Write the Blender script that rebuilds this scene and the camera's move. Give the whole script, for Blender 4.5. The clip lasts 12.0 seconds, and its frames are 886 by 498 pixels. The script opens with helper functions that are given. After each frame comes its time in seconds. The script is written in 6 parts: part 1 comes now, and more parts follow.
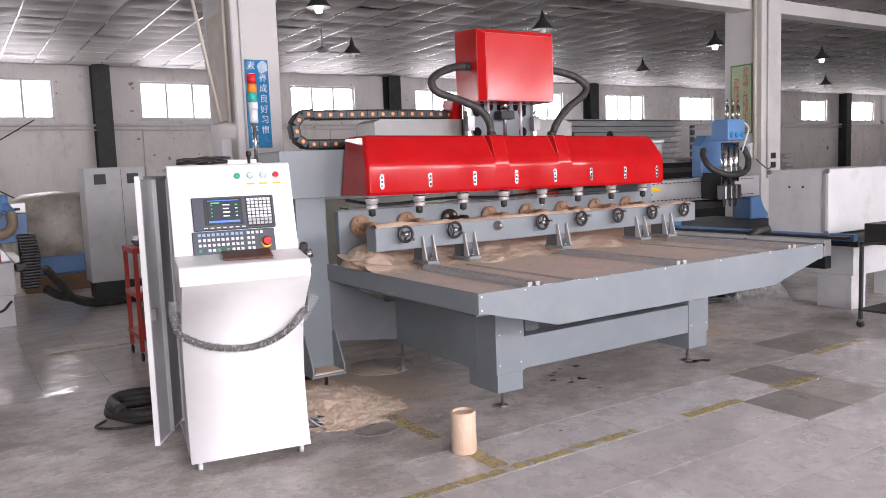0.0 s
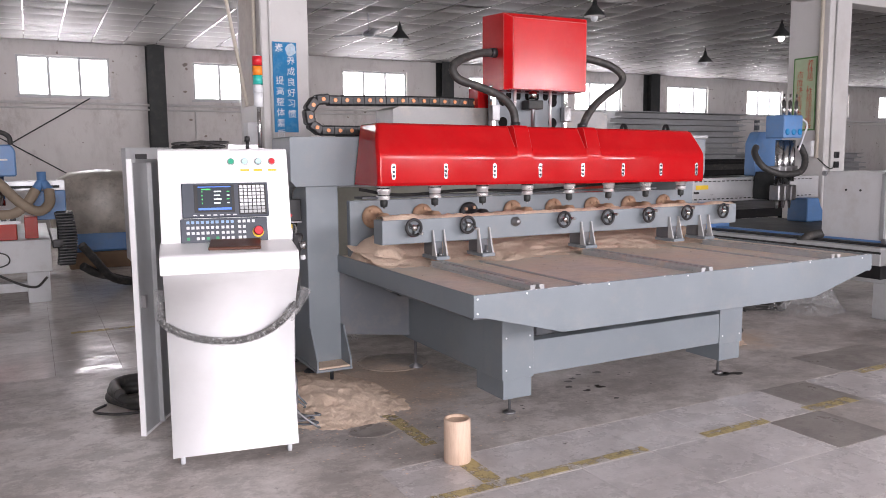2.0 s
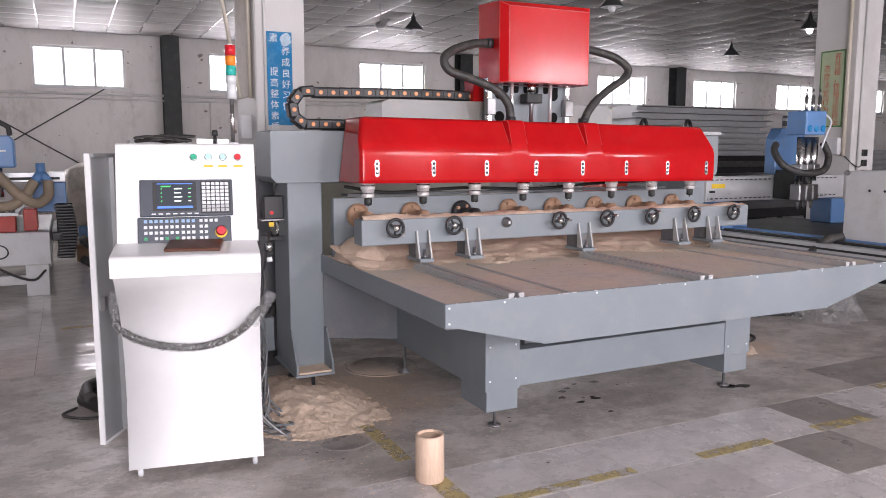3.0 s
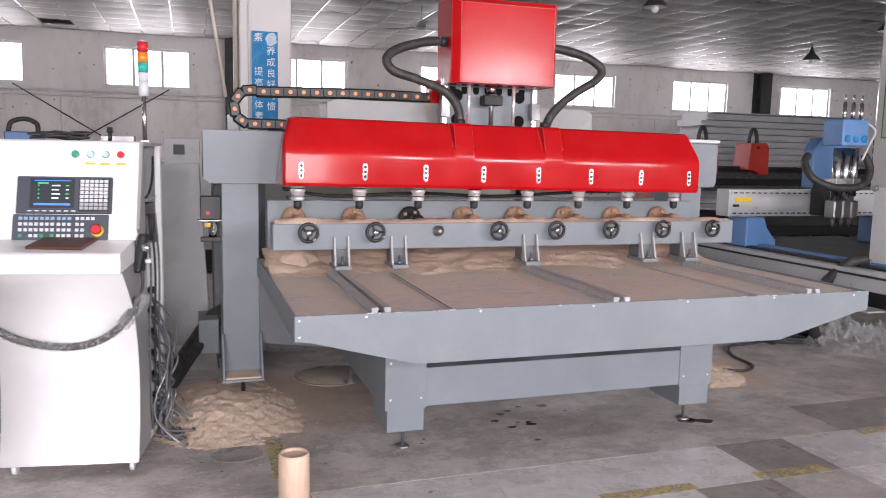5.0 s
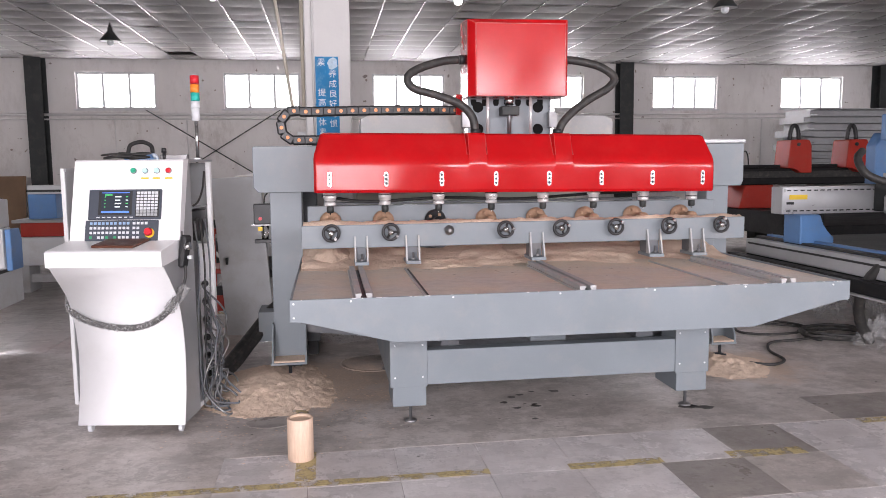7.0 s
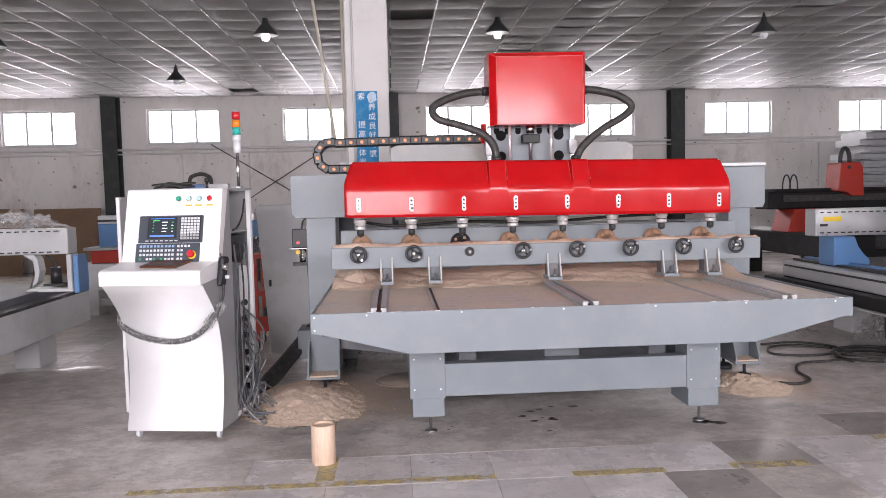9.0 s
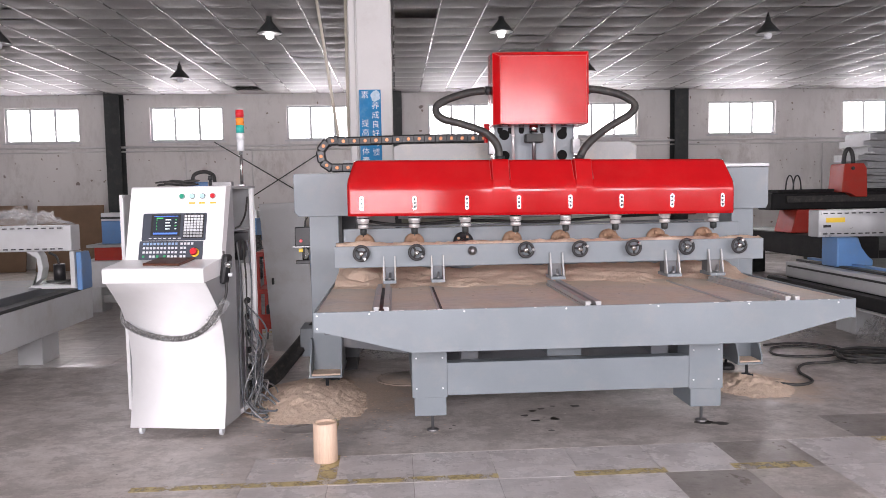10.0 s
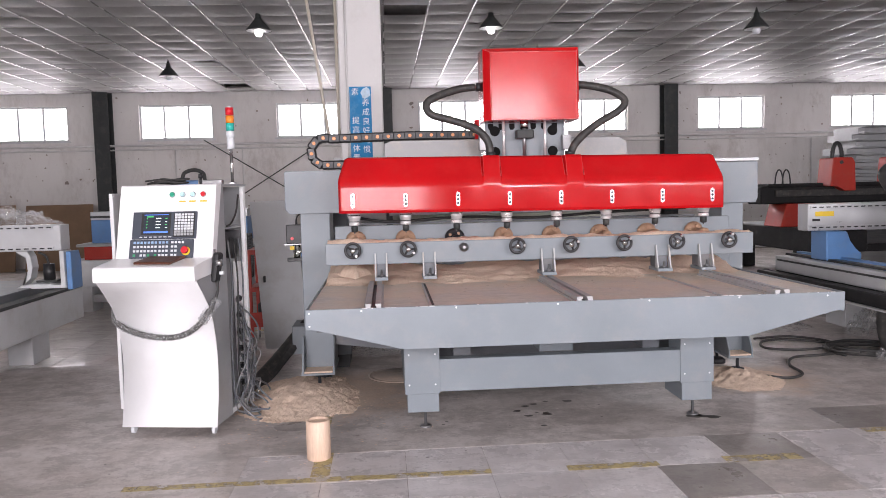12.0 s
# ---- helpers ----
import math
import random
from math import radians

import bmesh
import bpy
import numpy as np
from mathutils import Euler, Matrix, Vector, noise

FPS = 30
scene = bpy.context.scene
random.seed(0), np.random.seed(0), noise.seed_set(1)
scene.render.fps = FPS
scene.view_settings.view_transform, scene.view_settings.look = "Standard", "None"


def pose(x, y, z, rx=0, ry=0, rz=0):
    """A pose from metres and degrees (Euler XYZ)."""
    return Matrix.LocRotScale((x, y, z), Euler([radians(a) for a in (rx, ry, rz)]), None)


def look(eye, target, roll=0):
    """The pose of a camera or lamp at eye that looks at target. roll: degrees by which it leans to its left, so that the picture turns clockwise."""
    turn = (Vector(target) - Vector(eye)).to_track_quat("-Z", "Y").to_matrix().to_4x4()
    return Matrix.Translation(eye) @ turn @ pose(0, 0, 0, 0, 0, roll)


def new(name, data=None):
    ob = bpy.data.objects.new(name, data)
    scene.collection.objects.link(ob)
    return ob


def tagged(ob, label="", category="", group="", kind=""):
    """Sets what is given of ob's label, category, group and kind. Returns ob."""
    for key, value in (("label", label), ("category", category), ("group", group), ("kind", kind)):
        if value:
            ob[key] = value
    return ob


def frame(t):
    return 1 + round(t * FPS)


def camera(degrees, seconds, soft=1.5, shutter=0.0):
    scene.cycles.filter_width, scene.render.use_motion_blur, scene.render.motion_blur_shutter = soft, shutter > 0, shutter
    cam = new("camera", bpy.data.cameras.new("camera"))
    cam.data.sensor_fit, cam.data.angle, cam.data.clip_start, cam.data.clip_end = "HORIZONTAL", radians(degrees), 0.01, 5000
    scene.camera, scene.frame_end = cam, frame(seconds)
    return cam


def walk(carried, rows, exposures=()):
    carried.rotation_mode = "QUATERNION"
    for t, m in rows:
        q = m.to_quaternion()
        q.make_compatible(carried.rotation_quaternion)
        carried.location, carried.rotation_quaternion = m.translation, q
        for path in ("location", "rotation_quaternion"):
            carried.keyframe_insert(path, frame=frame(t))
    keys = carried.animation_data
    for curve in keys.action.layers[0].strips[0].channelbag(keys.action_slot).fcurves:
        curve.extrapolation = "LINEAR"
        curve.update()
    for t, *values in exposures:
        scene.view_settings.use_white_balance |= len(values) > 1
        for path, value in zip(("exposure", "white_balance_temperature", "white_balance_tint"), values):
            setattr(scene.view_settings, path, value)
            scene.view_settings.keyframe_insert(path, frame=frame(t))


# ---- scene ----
cam = camera(59.9, 12.0, soft=0.75, shutter=0.3)
EXPOSURE, NORTH_WATTS, SOUTH_WATTS, FILL_WATTS, LAMP_WATTS = -0.05, 74.0, 225.0, 770.0, 15.0
PATH = [
    (0, (2.522, -0.559, 1.622), (3.594, 1.116, 1.417), -2.2),
    (0.5, (2.546, -0.548, 1.62), (3.613, 1.13, 1.409), -2.2),
    (1, (2.622, -0.52, 1.625), (3.644, 1.185, 1.41), -2.0),
    (1.5, (2.764, -0.501, 1.633), (3.736, 1.234, 1.421), -1.3),
    (2, (2.947, -0.506, 1.637), (3.882, 1.247, 1.404), -0.5),
    (2.5, (3.107, -0.45, 1.641), (4.004, 1.32, 1.384), -0.4),
    (3, (3.322, -0.377, 1.659), (4.192, 1.406, 1.408), -0.0),
    (3.2, (3.406, -0.376, 1.648), (4.271, 1.411, 1.402), -0.6),
    (4.8, (4.27, -0.514, 1.678), (4.892, 1.369, 1.426), 0.5),
    (5, (4.453, -0.541, 1.662), (5.077, 1.343, 1.421), 1.2),
    (5.5, (4.748, -0.634, 1.665), (5.214, 1.303, 1.487), -0.2),
    (6, (4.967, -0.823, 1.649), (5.347, 1.134, 1.483), -0.6),
    (6.5, (5.019, -1.066, 1.635), (5.318, 0.903, 1.459), -0.1),
    (7, (5.091, -1.264, 1.654), (5.385, 0.702, 1.434), -0.6),
    (7.2, (5.138, -1.33, 1.635), (5.421, 0.641, 1.453), -0.7),
    (9, (5.366, -1.624, 1.621), (5.494, 0.367, 1.479), -1.3),
    (9.5, (5.365, -1.622, 1.625), (5.496, 0.369, 1.479), -0.9),
    (10, (5.362, -1.625, 1.623), (5.484, 0.366, 1.478), -1.0),
    (10.5, (5.362, -1.626, 1.624), (5.478, 0.365, 1.475), -1.2),
    (11, (5.355, -1.628, 1.625), (5.478, 0.362, 1.475), -1.2),
    (11.5, (5.358, -1.628, 1.623), (5.493, 0.361, 1.465), -1.4),
    (12, (5.361, -1.63, 1.622), (5.505, 0.359, 1.468), -1.4),
]
walk(cam, [(t, look(eye, target, roll)) for t, eye, target, roll in PATH], exposures=[(t, EXPOSURE + e, 6600, 21) for t, e in ((0.0, 0.08), (1.5, 0.06), (2.6, -0.02), (6.0, 0.02), (12.0, 0.02))])

# ---- light ----
world = bpy.data.worlds.new("world")
scene.world = world
world.use_nodes = True
wn = world.node_tree
sky = wn.nodes.new("ShaderNodeTexSky")
sky.sky_type = "NISHITA"
sky.sun_disc = False
sky.sun_elevation, sky.sun_rotation = radians(48), radians(200)
wn.links.new(sky.outputs[0], wn.nodes["Background"].inputs[0])
wn.nodes["Background"].inputs[1].default_value = 0.12
sun_data = bpy.data.lights.new("sun", "SUN")
sun_data.energy, sun_data.angle, sun_data.color = 2.0, radians(12), (1.0, 0.96, 0.9)
sun = new("sun", sun_data)
sun.matrix_world = look((0, 0, 30), (3, 30, 0))


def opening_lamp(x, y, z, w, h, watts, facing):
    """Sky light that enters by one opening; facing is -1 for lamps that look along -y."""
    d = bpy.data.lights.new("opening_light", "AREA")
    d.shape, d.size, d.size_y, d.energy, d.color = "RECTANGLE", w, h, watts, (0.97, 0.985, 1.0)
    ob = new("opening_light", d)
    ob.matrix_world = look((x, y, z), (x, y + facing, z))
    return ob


# ---- materials ----
def nodes_of(name):
    m = bpy.data.materials.new(name)
    m.use_nodes = True
    return m, m.node_tree, m.node_tree.nodes["Principled BSDF"]


def mix_rgb(nt, fac, a, b, mode="MIX"):
    n = nt.nodes.new("ShaderNodeMix")
    n.data_type, n.blend_type = "RGBA", mode
    for sock, v in ((n.inputs[0], fac), (n.inputs[6], a), (n.inputs[7], b)):
        if isinstance(v, (int, float)):
            sock.default_value = v
        elif isinstance(v, tuple):
            sock.default_value = (*v[:3], 1)
        else:
            nt.links.new(v, sock)
    return n.outputs[2]


def noise_tex(nt, scale, detail=4, rough=0.55, stretch=(1, 1, 1), world_space=True):
    if world_space:
        src = nt.nodes.new("ShaderNodeNewGeometry").outputs["Position"]
    else:
        src = nt.nodes.new("ShaderNodeTexCoord").outputs["Object"]
    mp = nt.nodes.new("ShaderNodeMapping")
    mp.inputs["Scale"].default_value = stretch
    nt.links.new(src, mp.inputs["Vector"])
    n = nt.nodes.new("ShaderNodeTexNoise")
    n.inputs["Scale"].default_value, n.inputs["Detail"].default_value, n.inputs["Roughness"].default_value = scale, detail, rough
    nt.links.new(mp.outputs[0], n.inputs["Vector"])
    return n.outputs["Fac"]


def ramp(nt, fac, lo, hi, a=0.0, b=1.0):
    n = nt.nodes.new("ShaderNodeMapRange")
    n.inputs[1].default_value, n.inputs[2].default_value = lo, hi
    n.inputs[3].default_value, n.inputs[4].default_value = a, b
    nt.links.new(fac, n.inputs[0])
    return n.outputs[0]


def bump_of(nt, bsdf, fac, strength, dist=0.004):
    b = nt.nodes.new("ShaderNodeBump")
    b.inputs["Strength"].default_value, b.inputs["Distance"].default_value = strength, dist
    nt.links.new(fac, b.inputs["Height"])
    nt.links.new(b.outputs[0], bsdf.inputs["Normal"])


def mat(name, col, rough=0.5, metal=0.0, var=0.1, scale=3.0, bump=0.05, bscale=80, dirt=None, amount=0.4, coat=0.0, stretch=(1, 1, 1)):
    """A painted, metal or plastic surface: tone at two scales, uneven gloss, fine relief and, where given, dirt in patches."""
    m, nt, bs = nodes_of(name)
    big, fine = noise_tex(nt, scale, 5, 0.6, stretch), noise_tex(nt, bscale, 3, 0.6, stretch)
    c0, c1 = tuple(c * (1 - var) for c in col), tuple(min(1, c * (1 + var)) for c in col)
    c = mix_rgb(nt, ramp(nt, big, 0.3, 0.7), c0, c1)
    c = mix_rgb(nt, ramp(nt, fine, 0.35, 0.75, 0, var), c, tuple(k * 0.6 for k in col))
    if dirt:
        d = noise_tex(nt, scale * 1.7, 8, 0.7, stretch)
        c = mix_rgb(nt, ramp(nt, d, 0.5, 0.72, 0, amount), c, dirt)
    nt.links.new(c, bs.inputs["Base Color"])
    bs.inputs["Metallic"].default_value = metal
    bs.inputs["Coat Weight"].default_value = coat
    nt.links.new(ramp(nt, big, 0.25, 0.75, max(0.03, rough - 0.08), min(1, rough + 0.1)), bs.inputs["Roughness"])
    if bump:
        bump_of(nt, bs, fine, bump)
    return m


SAW = (0.50, 0.33, 0.21)
M_GREY = mat("grey_machine_paint", (0.205, 0.235, 0.258), 0.42, 0, 0.07, 2.0, 0.06, 140, (0.34, 0.31, 0.28), 0.25)
# Dark grey parts; also stands in for shade on arms and under table.
M_GREY_DARK = mat("dark_grey_paint_and_shade", (0.13, 0.14, 0.155), 0.5, 0, 0.1, 2.0, 0.06, 120, (0.3, 0.25, 0.2), 0.35)
M_GREY_LIGHT = mat("light_grey_cover", (0.42, 0.43, 0.44), 0.38, 0.3, 0.08, 2.5, 0.04, 60, (0.3, 0.27, 0.24), 0.3)
M_COVER_GREY = mat("pale_dusty_cover", (0.25, 0.25, 0.25), 0.4, 0.1, 0.1, 2.5, 0.05, 60, (0.45, 0.36, 0.28), 0.45)
M_RED = mat("red_gloss_paint", (0.50, 0.008, 0.010), 0.15, 0, 0.08, 2.5, 0.03, 26, (0.52, 0.03, 0.026), 0.3, coat=0.10)
M_RED.node_tree.nodes["Principled BSDF"].inputs["Coat Roughness"].default_value = 0.14
M_RED.node_tree.nodes["Principled BSDF"].inputs["Specular IOR Level"].default_value = 0.25
M_RED_EDGE = mat("worn_red_edge", (0.50, 0.035, 0.035), 0.35, 0, 0.2, 9, 0.05, 90, (0.62, 0.25, 0.2), 0.6)
M_WHITE = mat("white_cabinet_paint", (0.86, 0.86, 0.87), 0.35, 0, 0.03, 1.5, 0.04, 160, (0.62, 0.61, 0.58), 0.18)
M_WHITE_OLD = mat("old_white_paint", (0.60, 0.61, 0.62), 0.42, 0, 0.06, 2.0, 0.05, 90, (0.38, 0.34, 0.3), 0.4)
M_CHROME = mat("bright_steel", (0.62, 0.62, 0.62), 0.22, 1.0, 0.12, 12, 0.03, 200)
M_SPINDLE = mat("bright_spindle_steel", (0.84, 0.84, 0.84), 0.22, 0.5, 0.1, 20, 0.03, 200, (0.5, 0.45, 0.4), 0.3)
M_HOLE = mat("dark_bore", (0.012, 0.012, 0.012), 0.9, 0, 0.2, 10, 0.0)
M_HOLE.node_tree.nodes["Principled BSDF"].inputs["Specular IOR Level"].default_value = 0.1
M_BLACKPAINT = mat("matt_black_machine_paint", (0.012, 0.012, 0.013), 0.6, 0, 0.2, 4, 0.05, 90, (0.05, 0.045, 0.04), 0.3)
M_BLACKPAINT.node_tree.nodes["Principled BSDF"].inputs["Specular IOR Level"].default_value = 0.3
M_STEEL = mat("dull_steel", (0.36, 0.36, 0.37), 0.42, 0.9, 0.15, 8, 0.05, 120, (0.3, 0.2, 0.14), 0.3)
M_BLACK = mat("black_plastic", (0.022, 0.022, 0.024), 0.42, 0, 0.2, 6, 0.05, 90, (0.08, 0.07, 0.06), 0.2)
M_RUBBER = mat("black_rubber_hose", (0.035, 0.034, 0.033), 0.55, 0, 0.25, 9, 0.2, 120, (0.2, 0.17, 0.14), 0.35)
M_PANEL = mat("dark_blue_grey_panel", (0.055, 0.065, 0.085), 0.4, 0, 0.08, 5, 0.04, 150)
M_BLUE = mat("sky_blue_paint", (0.115, 0.26, 0.52), 0.42, 0, 0.1, 3, 0.05, 100, (0.22, 0.24, 0.27), 0.3)
M_ORANGE = mat("orange_red_paint", (0.45, 0.026, 0.012), 0.45, 0, 0.1, 3, 0.05, 100, (0.3, 0.1, 0.06), 0.3)
M_ORANGE_CAP = mat("orange_plastic", (0.76, 0.30, 0.12), 0.5, 0, 0.1, 20, 0.0)
M_COLUMN = mat("white_column_paint", (0.62, 0.61, 0.60), 0.55, 0, 0.05, 1.2, 0.08, 40, (0.42, 0.39, 0.36), 0.35)
M_DARKSTEEL = mat("dark_steel_column", (0.03, 0.034, 0.034), 0.6, 0, 0.25, 3, 0.1, 60, (0.1, 0.09, 0.08), 0.4)
M_PVC = mat("yellowed_pvc", (0.55, 0.50, 0.42), 0.45, 0, 0.08, 4, 0.02)
M_BOARD = mat("faded_notice_board", (0.56, 0.50, 0.44), 0.6, 0, 0.12, 5, 0.05, 60, (0.3, 0.2, 0.17), 0.4)
M_RAIL = mat("dusty_grey_rail", (0.40, 0.405, 0.41), 0.45, 0.1, 0.1, 5, 0.1, 120, (0.58, 0.48, 0.38), 0.7)
M_CARD = mat("brown_fibreboard", (0.20, 0.125, 0.075), 0.75, 0, 0.15, 3, 0.1, 120)
M_LEATHER = mat("brown_book_cover", (0.10, 0.035, 0.018), 0.45, 0, 0.2, 12, 0.15, 180)
M_ALU = mat("aluminium_extrusion", (0.57, 0.58, 0.59), 0.33, 0.25, 0.06, 3, 0.03, 120, (0.4, 0.38, 0.36), 0.25)
M_YELLOW = mat("yellow_print", (0.78, 0.52, 0.03), 0.5, 0, 0.06, 20, 0.0)
M_KEY = mat("white_key_plastic", (0.66, 0.68, 0.70), 0.5, 0, 0.05, 30, 0.0)
M_KEY_BLUE = mat("pale_blue_key_plastic", (0.28, 0.43, 0.62), 0.5, 0, 0.05, 30, 0.0)
M_KEY_GREEN = mat("green_key_plastic", (0.03, 0.33, 0.14), 0.5, 0, 0.05, 30, 0.0)
M_GREEN = mat("green_button_plastic", (0.02, 0.36, 0.22), 0.3, 0, 0.05, 30, 0.0)
M_CLEAR_BTN = mat("pale_cyan_button_plastic", (0.48, 0.72, 0.74), 0.25, 0, 0.05, 30, 0.0)
M_RED_BTN = mat("red_button_plastic", (0.62, 0.02, 0.03), 0.3, 0, 0.05, 30, 0.0)
M_WOODDISC = mat("raw_wood_faceplate", (0.36, 0.22, 0.14), 0.7, 0, 0.25, 14, 0.3, 90, SAW, 0.6)


def sawdust_material():
    m, nt, bs = nodes_of("sawdust")
    fine, mid, big = noise_tex(nt, 260, 4, 0.7), noise_tex(nt, 45, 5, 0.7), noise_tex(nt, 5, 4)
    chip = noise_tex(nt, 75, 7, 0.8)
    c = mix_rgb(nt, ramp(nt, fine, 0.3, 0.7), (0.66, 0.49, 0.37), (0.90, 0.73, 0.585))
    c = mix_rgb(nt, ramp(nt, chip, 0.54, 0.66, 0, 0.7), c, (0.44, 0.28, 0.19))
    c = mix_rgb(nt, ramp(nt, chip, 0.46, 0.36, 0, 0.6), c, (0.90, 0.76, 0.62))
    c = mix_rgb(nt, ramp(nt, big, 0.4, 0.7, 0, 0.3), c, (0.60, 0.42, 0.29))
    nt.links.new(c, bs.inputs["Base Color"])
    bs.inputs["Roughness"].default_value = 0.95
    bump_of(nt, bs, mix_rgb(nt, 0.5, chip, mid), 0.8, 0.014)
    return m


M_SAW = sawdust_material()


def bed_material():
    """Grey painted steel, dusted with sawdust that thickens towards the back."""
    m, nt, bs = nodes_of("dusty_table_steel")
    big, fine, mid = noise_tex(nt, 2.2, 6, 0.65), noise_tex(nt, 180, 3), noise_tex(nt, 14, 6, 0.7)
    sep = nt.nodes.new("ShaderNodeSeparateXYZ")
    nt.links.new(nt.nodes.new("ShaderNodeNewGeometry").outputs["Position"], sep.inputs[0])
    back = ramp(nt, sep.outputs[1], 2.8, 4.2, -0.05, 0.3)
    add = nt.nodes.new("ShaderNodeMath")
    add.operation = "ADD"
    nt.links.new(big, add.inputs[0]), nt.links.new(back, add.inputs[1])
    dust = ramp(nt, add.outputs[0], 0.42, 0.84, 0.08, 0.9)
    scr, chip = noise_tex(nt, 9, 9, 0.8, (0.5, 4, 1)), noise_tex(nt, 60, 7, 0.8)
    c = mix_rgb(nt, ramp(nt, mid, 0.3, 0.7), (0.50, 0.475, 0.45), (0.68, 0.645, 0.61))
    c = mix_rgb(nt, ramp(nt, scr, 0.54, 0.68, 0, 0.6), c, (0.28, 0.26, 0.245))
    c = mix_rgb(nt, dust, c, mix_rgb(nt, ramp(nt, fine, 0.3, 0.7), (0.64, 0.515, 0.39), (0.86, 0.72, 0.56)))
    c = mix_rgb(nt, ramp(nt, chip, 0.58, 0.70, 0, 0.6), c, (0.32, 0.22, 0.15))
    c = mix_rgb(nt, ramp(nt, chip, 0.40, 0.30, 0, 0.5), c, (0.85, 0.74, 0.62))
    nt.links.new(c, bs.inputs["Base Color"])
    bs.inputs["Roughness"].default_value = 0.55
    bump_of(nt, bs, mid, 0.25)
    return m


M_BED = bed_material()


def wood_material():
    m, nt, bs = nodes_of("pale_turned_wood")
    grain, fine = noise_tex(nt, 9, 6, 0.7, (9, 9, 0.8)), noise_tex(nt, 40, 4, 0.6, (6, 6, 0.5))
    c = mix_rgb(nt, ramp(nt, grain, 0.3, 0.7), (0.62, 0.44, 0.32), (0.76, 0.58, 0.45))
    c = mix_rgb(nt, ramp(nt, fine, 0.5, 0.8, 0, 0.5), c, (0.46, 0.30, 0.2))
    nt.links.new(c, bs.inputs["Base Color"])
    bs.inputs["Roughness"].default_value = 0.55
    bump_of(nt, bs, fine, 0.15)
    return m


M_WOOD = wood_material()


def floor_material(name, clean, dirty, grime, joined=0.0, gloss=0.0):
    """Worn glazed tile: a clean tone, trodden dirt in patches and streaks, dark scuffs, sawdust blown round the machine, gloss where clean."""
    m, nt, bs = nodes_of(name)
    big, mid, fine = noise_tex(nt, 0.7, 7, 0.66), noise_tex(nt, 2.6, 9, 0.74), noise_tex(nt, 55, 6, 0.72)
    rnd = nt.nodes.new("ShaderNodeObjectInfo").outputs["Random"]
    spread = 0.10 * (1 - joined)
    base = mix_rgb(nt, ramp(nt, rnd, 0, 1), tuple(c * (1 - spread) for c in clean), tuple(c * (1 + spread) for c in clean))
    c = mix_rgb(nt, ramp(nt, mid, 0.42, 0.60, 0, 0.8 * grime + 0.05), base, dirty)
    c = mix_rgb(nt, ramp(nt, big, 0.46, 0.58, 0, 0.9 * grime), c, tuple(k * 0.85 for k in dirty))
    # trodden crusts with ragged edges, rubbed lighter between them
    crust = noise_tex(nt, 3.4, 12, 0.80, (1, 1.25, 1))
    c = mix_rgb(nt, ramp(nt, crust, 0.505, 0.545, 0, 0.10 + 0.55 * grime), c, tuple(k * 0.66 for k in dirty))
    c = mix_rgb(nt, ramp(nt, crust, 0.455, 0.415, 0, 0.60 * grime), c, tuple(min(1, k * 1.10) for k in clean))
    blot = noise_tex(nt, 1.5, 10, 0.82)
    c = mix_rgb(nt, ramp(nt, blot, 0.52, 0.57, 0, 0.12 + 0.45 * grime), c, tuple(k * 0.72 for k in dirty))
    scuff = noise_tex(nt, 11, 10, 0.8, (1, 1.6, 1))
    c = mix_rgb(nt, ramp(nt, scuff, 0.58, 0.64, 0, 0.22 + 0.5 * grime), c, tuple(k * 0.36 for k in dirty))
    rub = noise_tex(nt, 7, 11, 0.82, (1.5, 0.8, 1))
    c = mix_rgb(nt, ramp(nt, rub, 0.60, 0.64, 0, 0.15 + 0.35 * grime), c, tuple(min(1, k * 1.22) for k in clean))
    c = mix_rgb(nt, ramp(nt, fine, 0.52, 0.8, 0, 0.35), c, tuple(k * 0.45 for k in dirty))
    # long thin scratches
    line = noise_tex(nt, 5, 6, 0.6, (0.35, 6, 1))
    c = mix_rgb(nt, ramp(nt, line, 0.70, 0.73, 0, 0.4), c, tuple(k * 0.4 for k in dirty))
    # sawdust thins out from the two heaps
    pos = nt.nodes.new("ShaderNodeNewGeometry").outputs["Position"]
    total = None
    for at, reach in (((4.95, 4.55, 0), 1.35), ((8.35, 4.45, 0), 0.95)):
        d = nt.nodes.new("ShaderNodeVectorMath")
        d.operation = "DISTANCE"
        d.inputs[1].default_value = at
        nt.links.new(pos, d.inputs[0])
        f = ramp(nt, d.outputs["Value"], 0.15, reach, 0.55, -0.42)
        if total is None:
            total = f
        else:
            mx = nt.nodes.new("ShaderNodeMath")
            mx.operation = "MAXIMUM"
            nt.links.new(total, mx.inputs[0]), nt.links.new(f, mx.inputs[1])
            total = mx.outputs[0]
    add = nt.nodes.new("ShaderNodeMath")
    add.operation = "ADD"
    nt.links.new(total, add.inputs[0]), nt.links.new(noise_tex(nt, 4.5, 9, 0.75), add.inputs[1])
    c = mix_rgb(nt, ramp(nt, add.outputs[0], 0.48, 0.85, 0, 0.85), c, mix_rgb(nt, ramp(nt, fine, 0.3, 0.7), (0.48, 0.36, 0.27), (0.70, 0.54, 0.42)))
    nt.links.new(c, bs.inputs["Base Color"])
    low, high = (0.05, 0.20) if gloss else (0.04 + 0.30 * grime, 0.26 + 0.5 * grime)
    nt.links.new(ramp(nt, mid, 0.35, 0.65, low, high), bs.inputs["Roughness"])
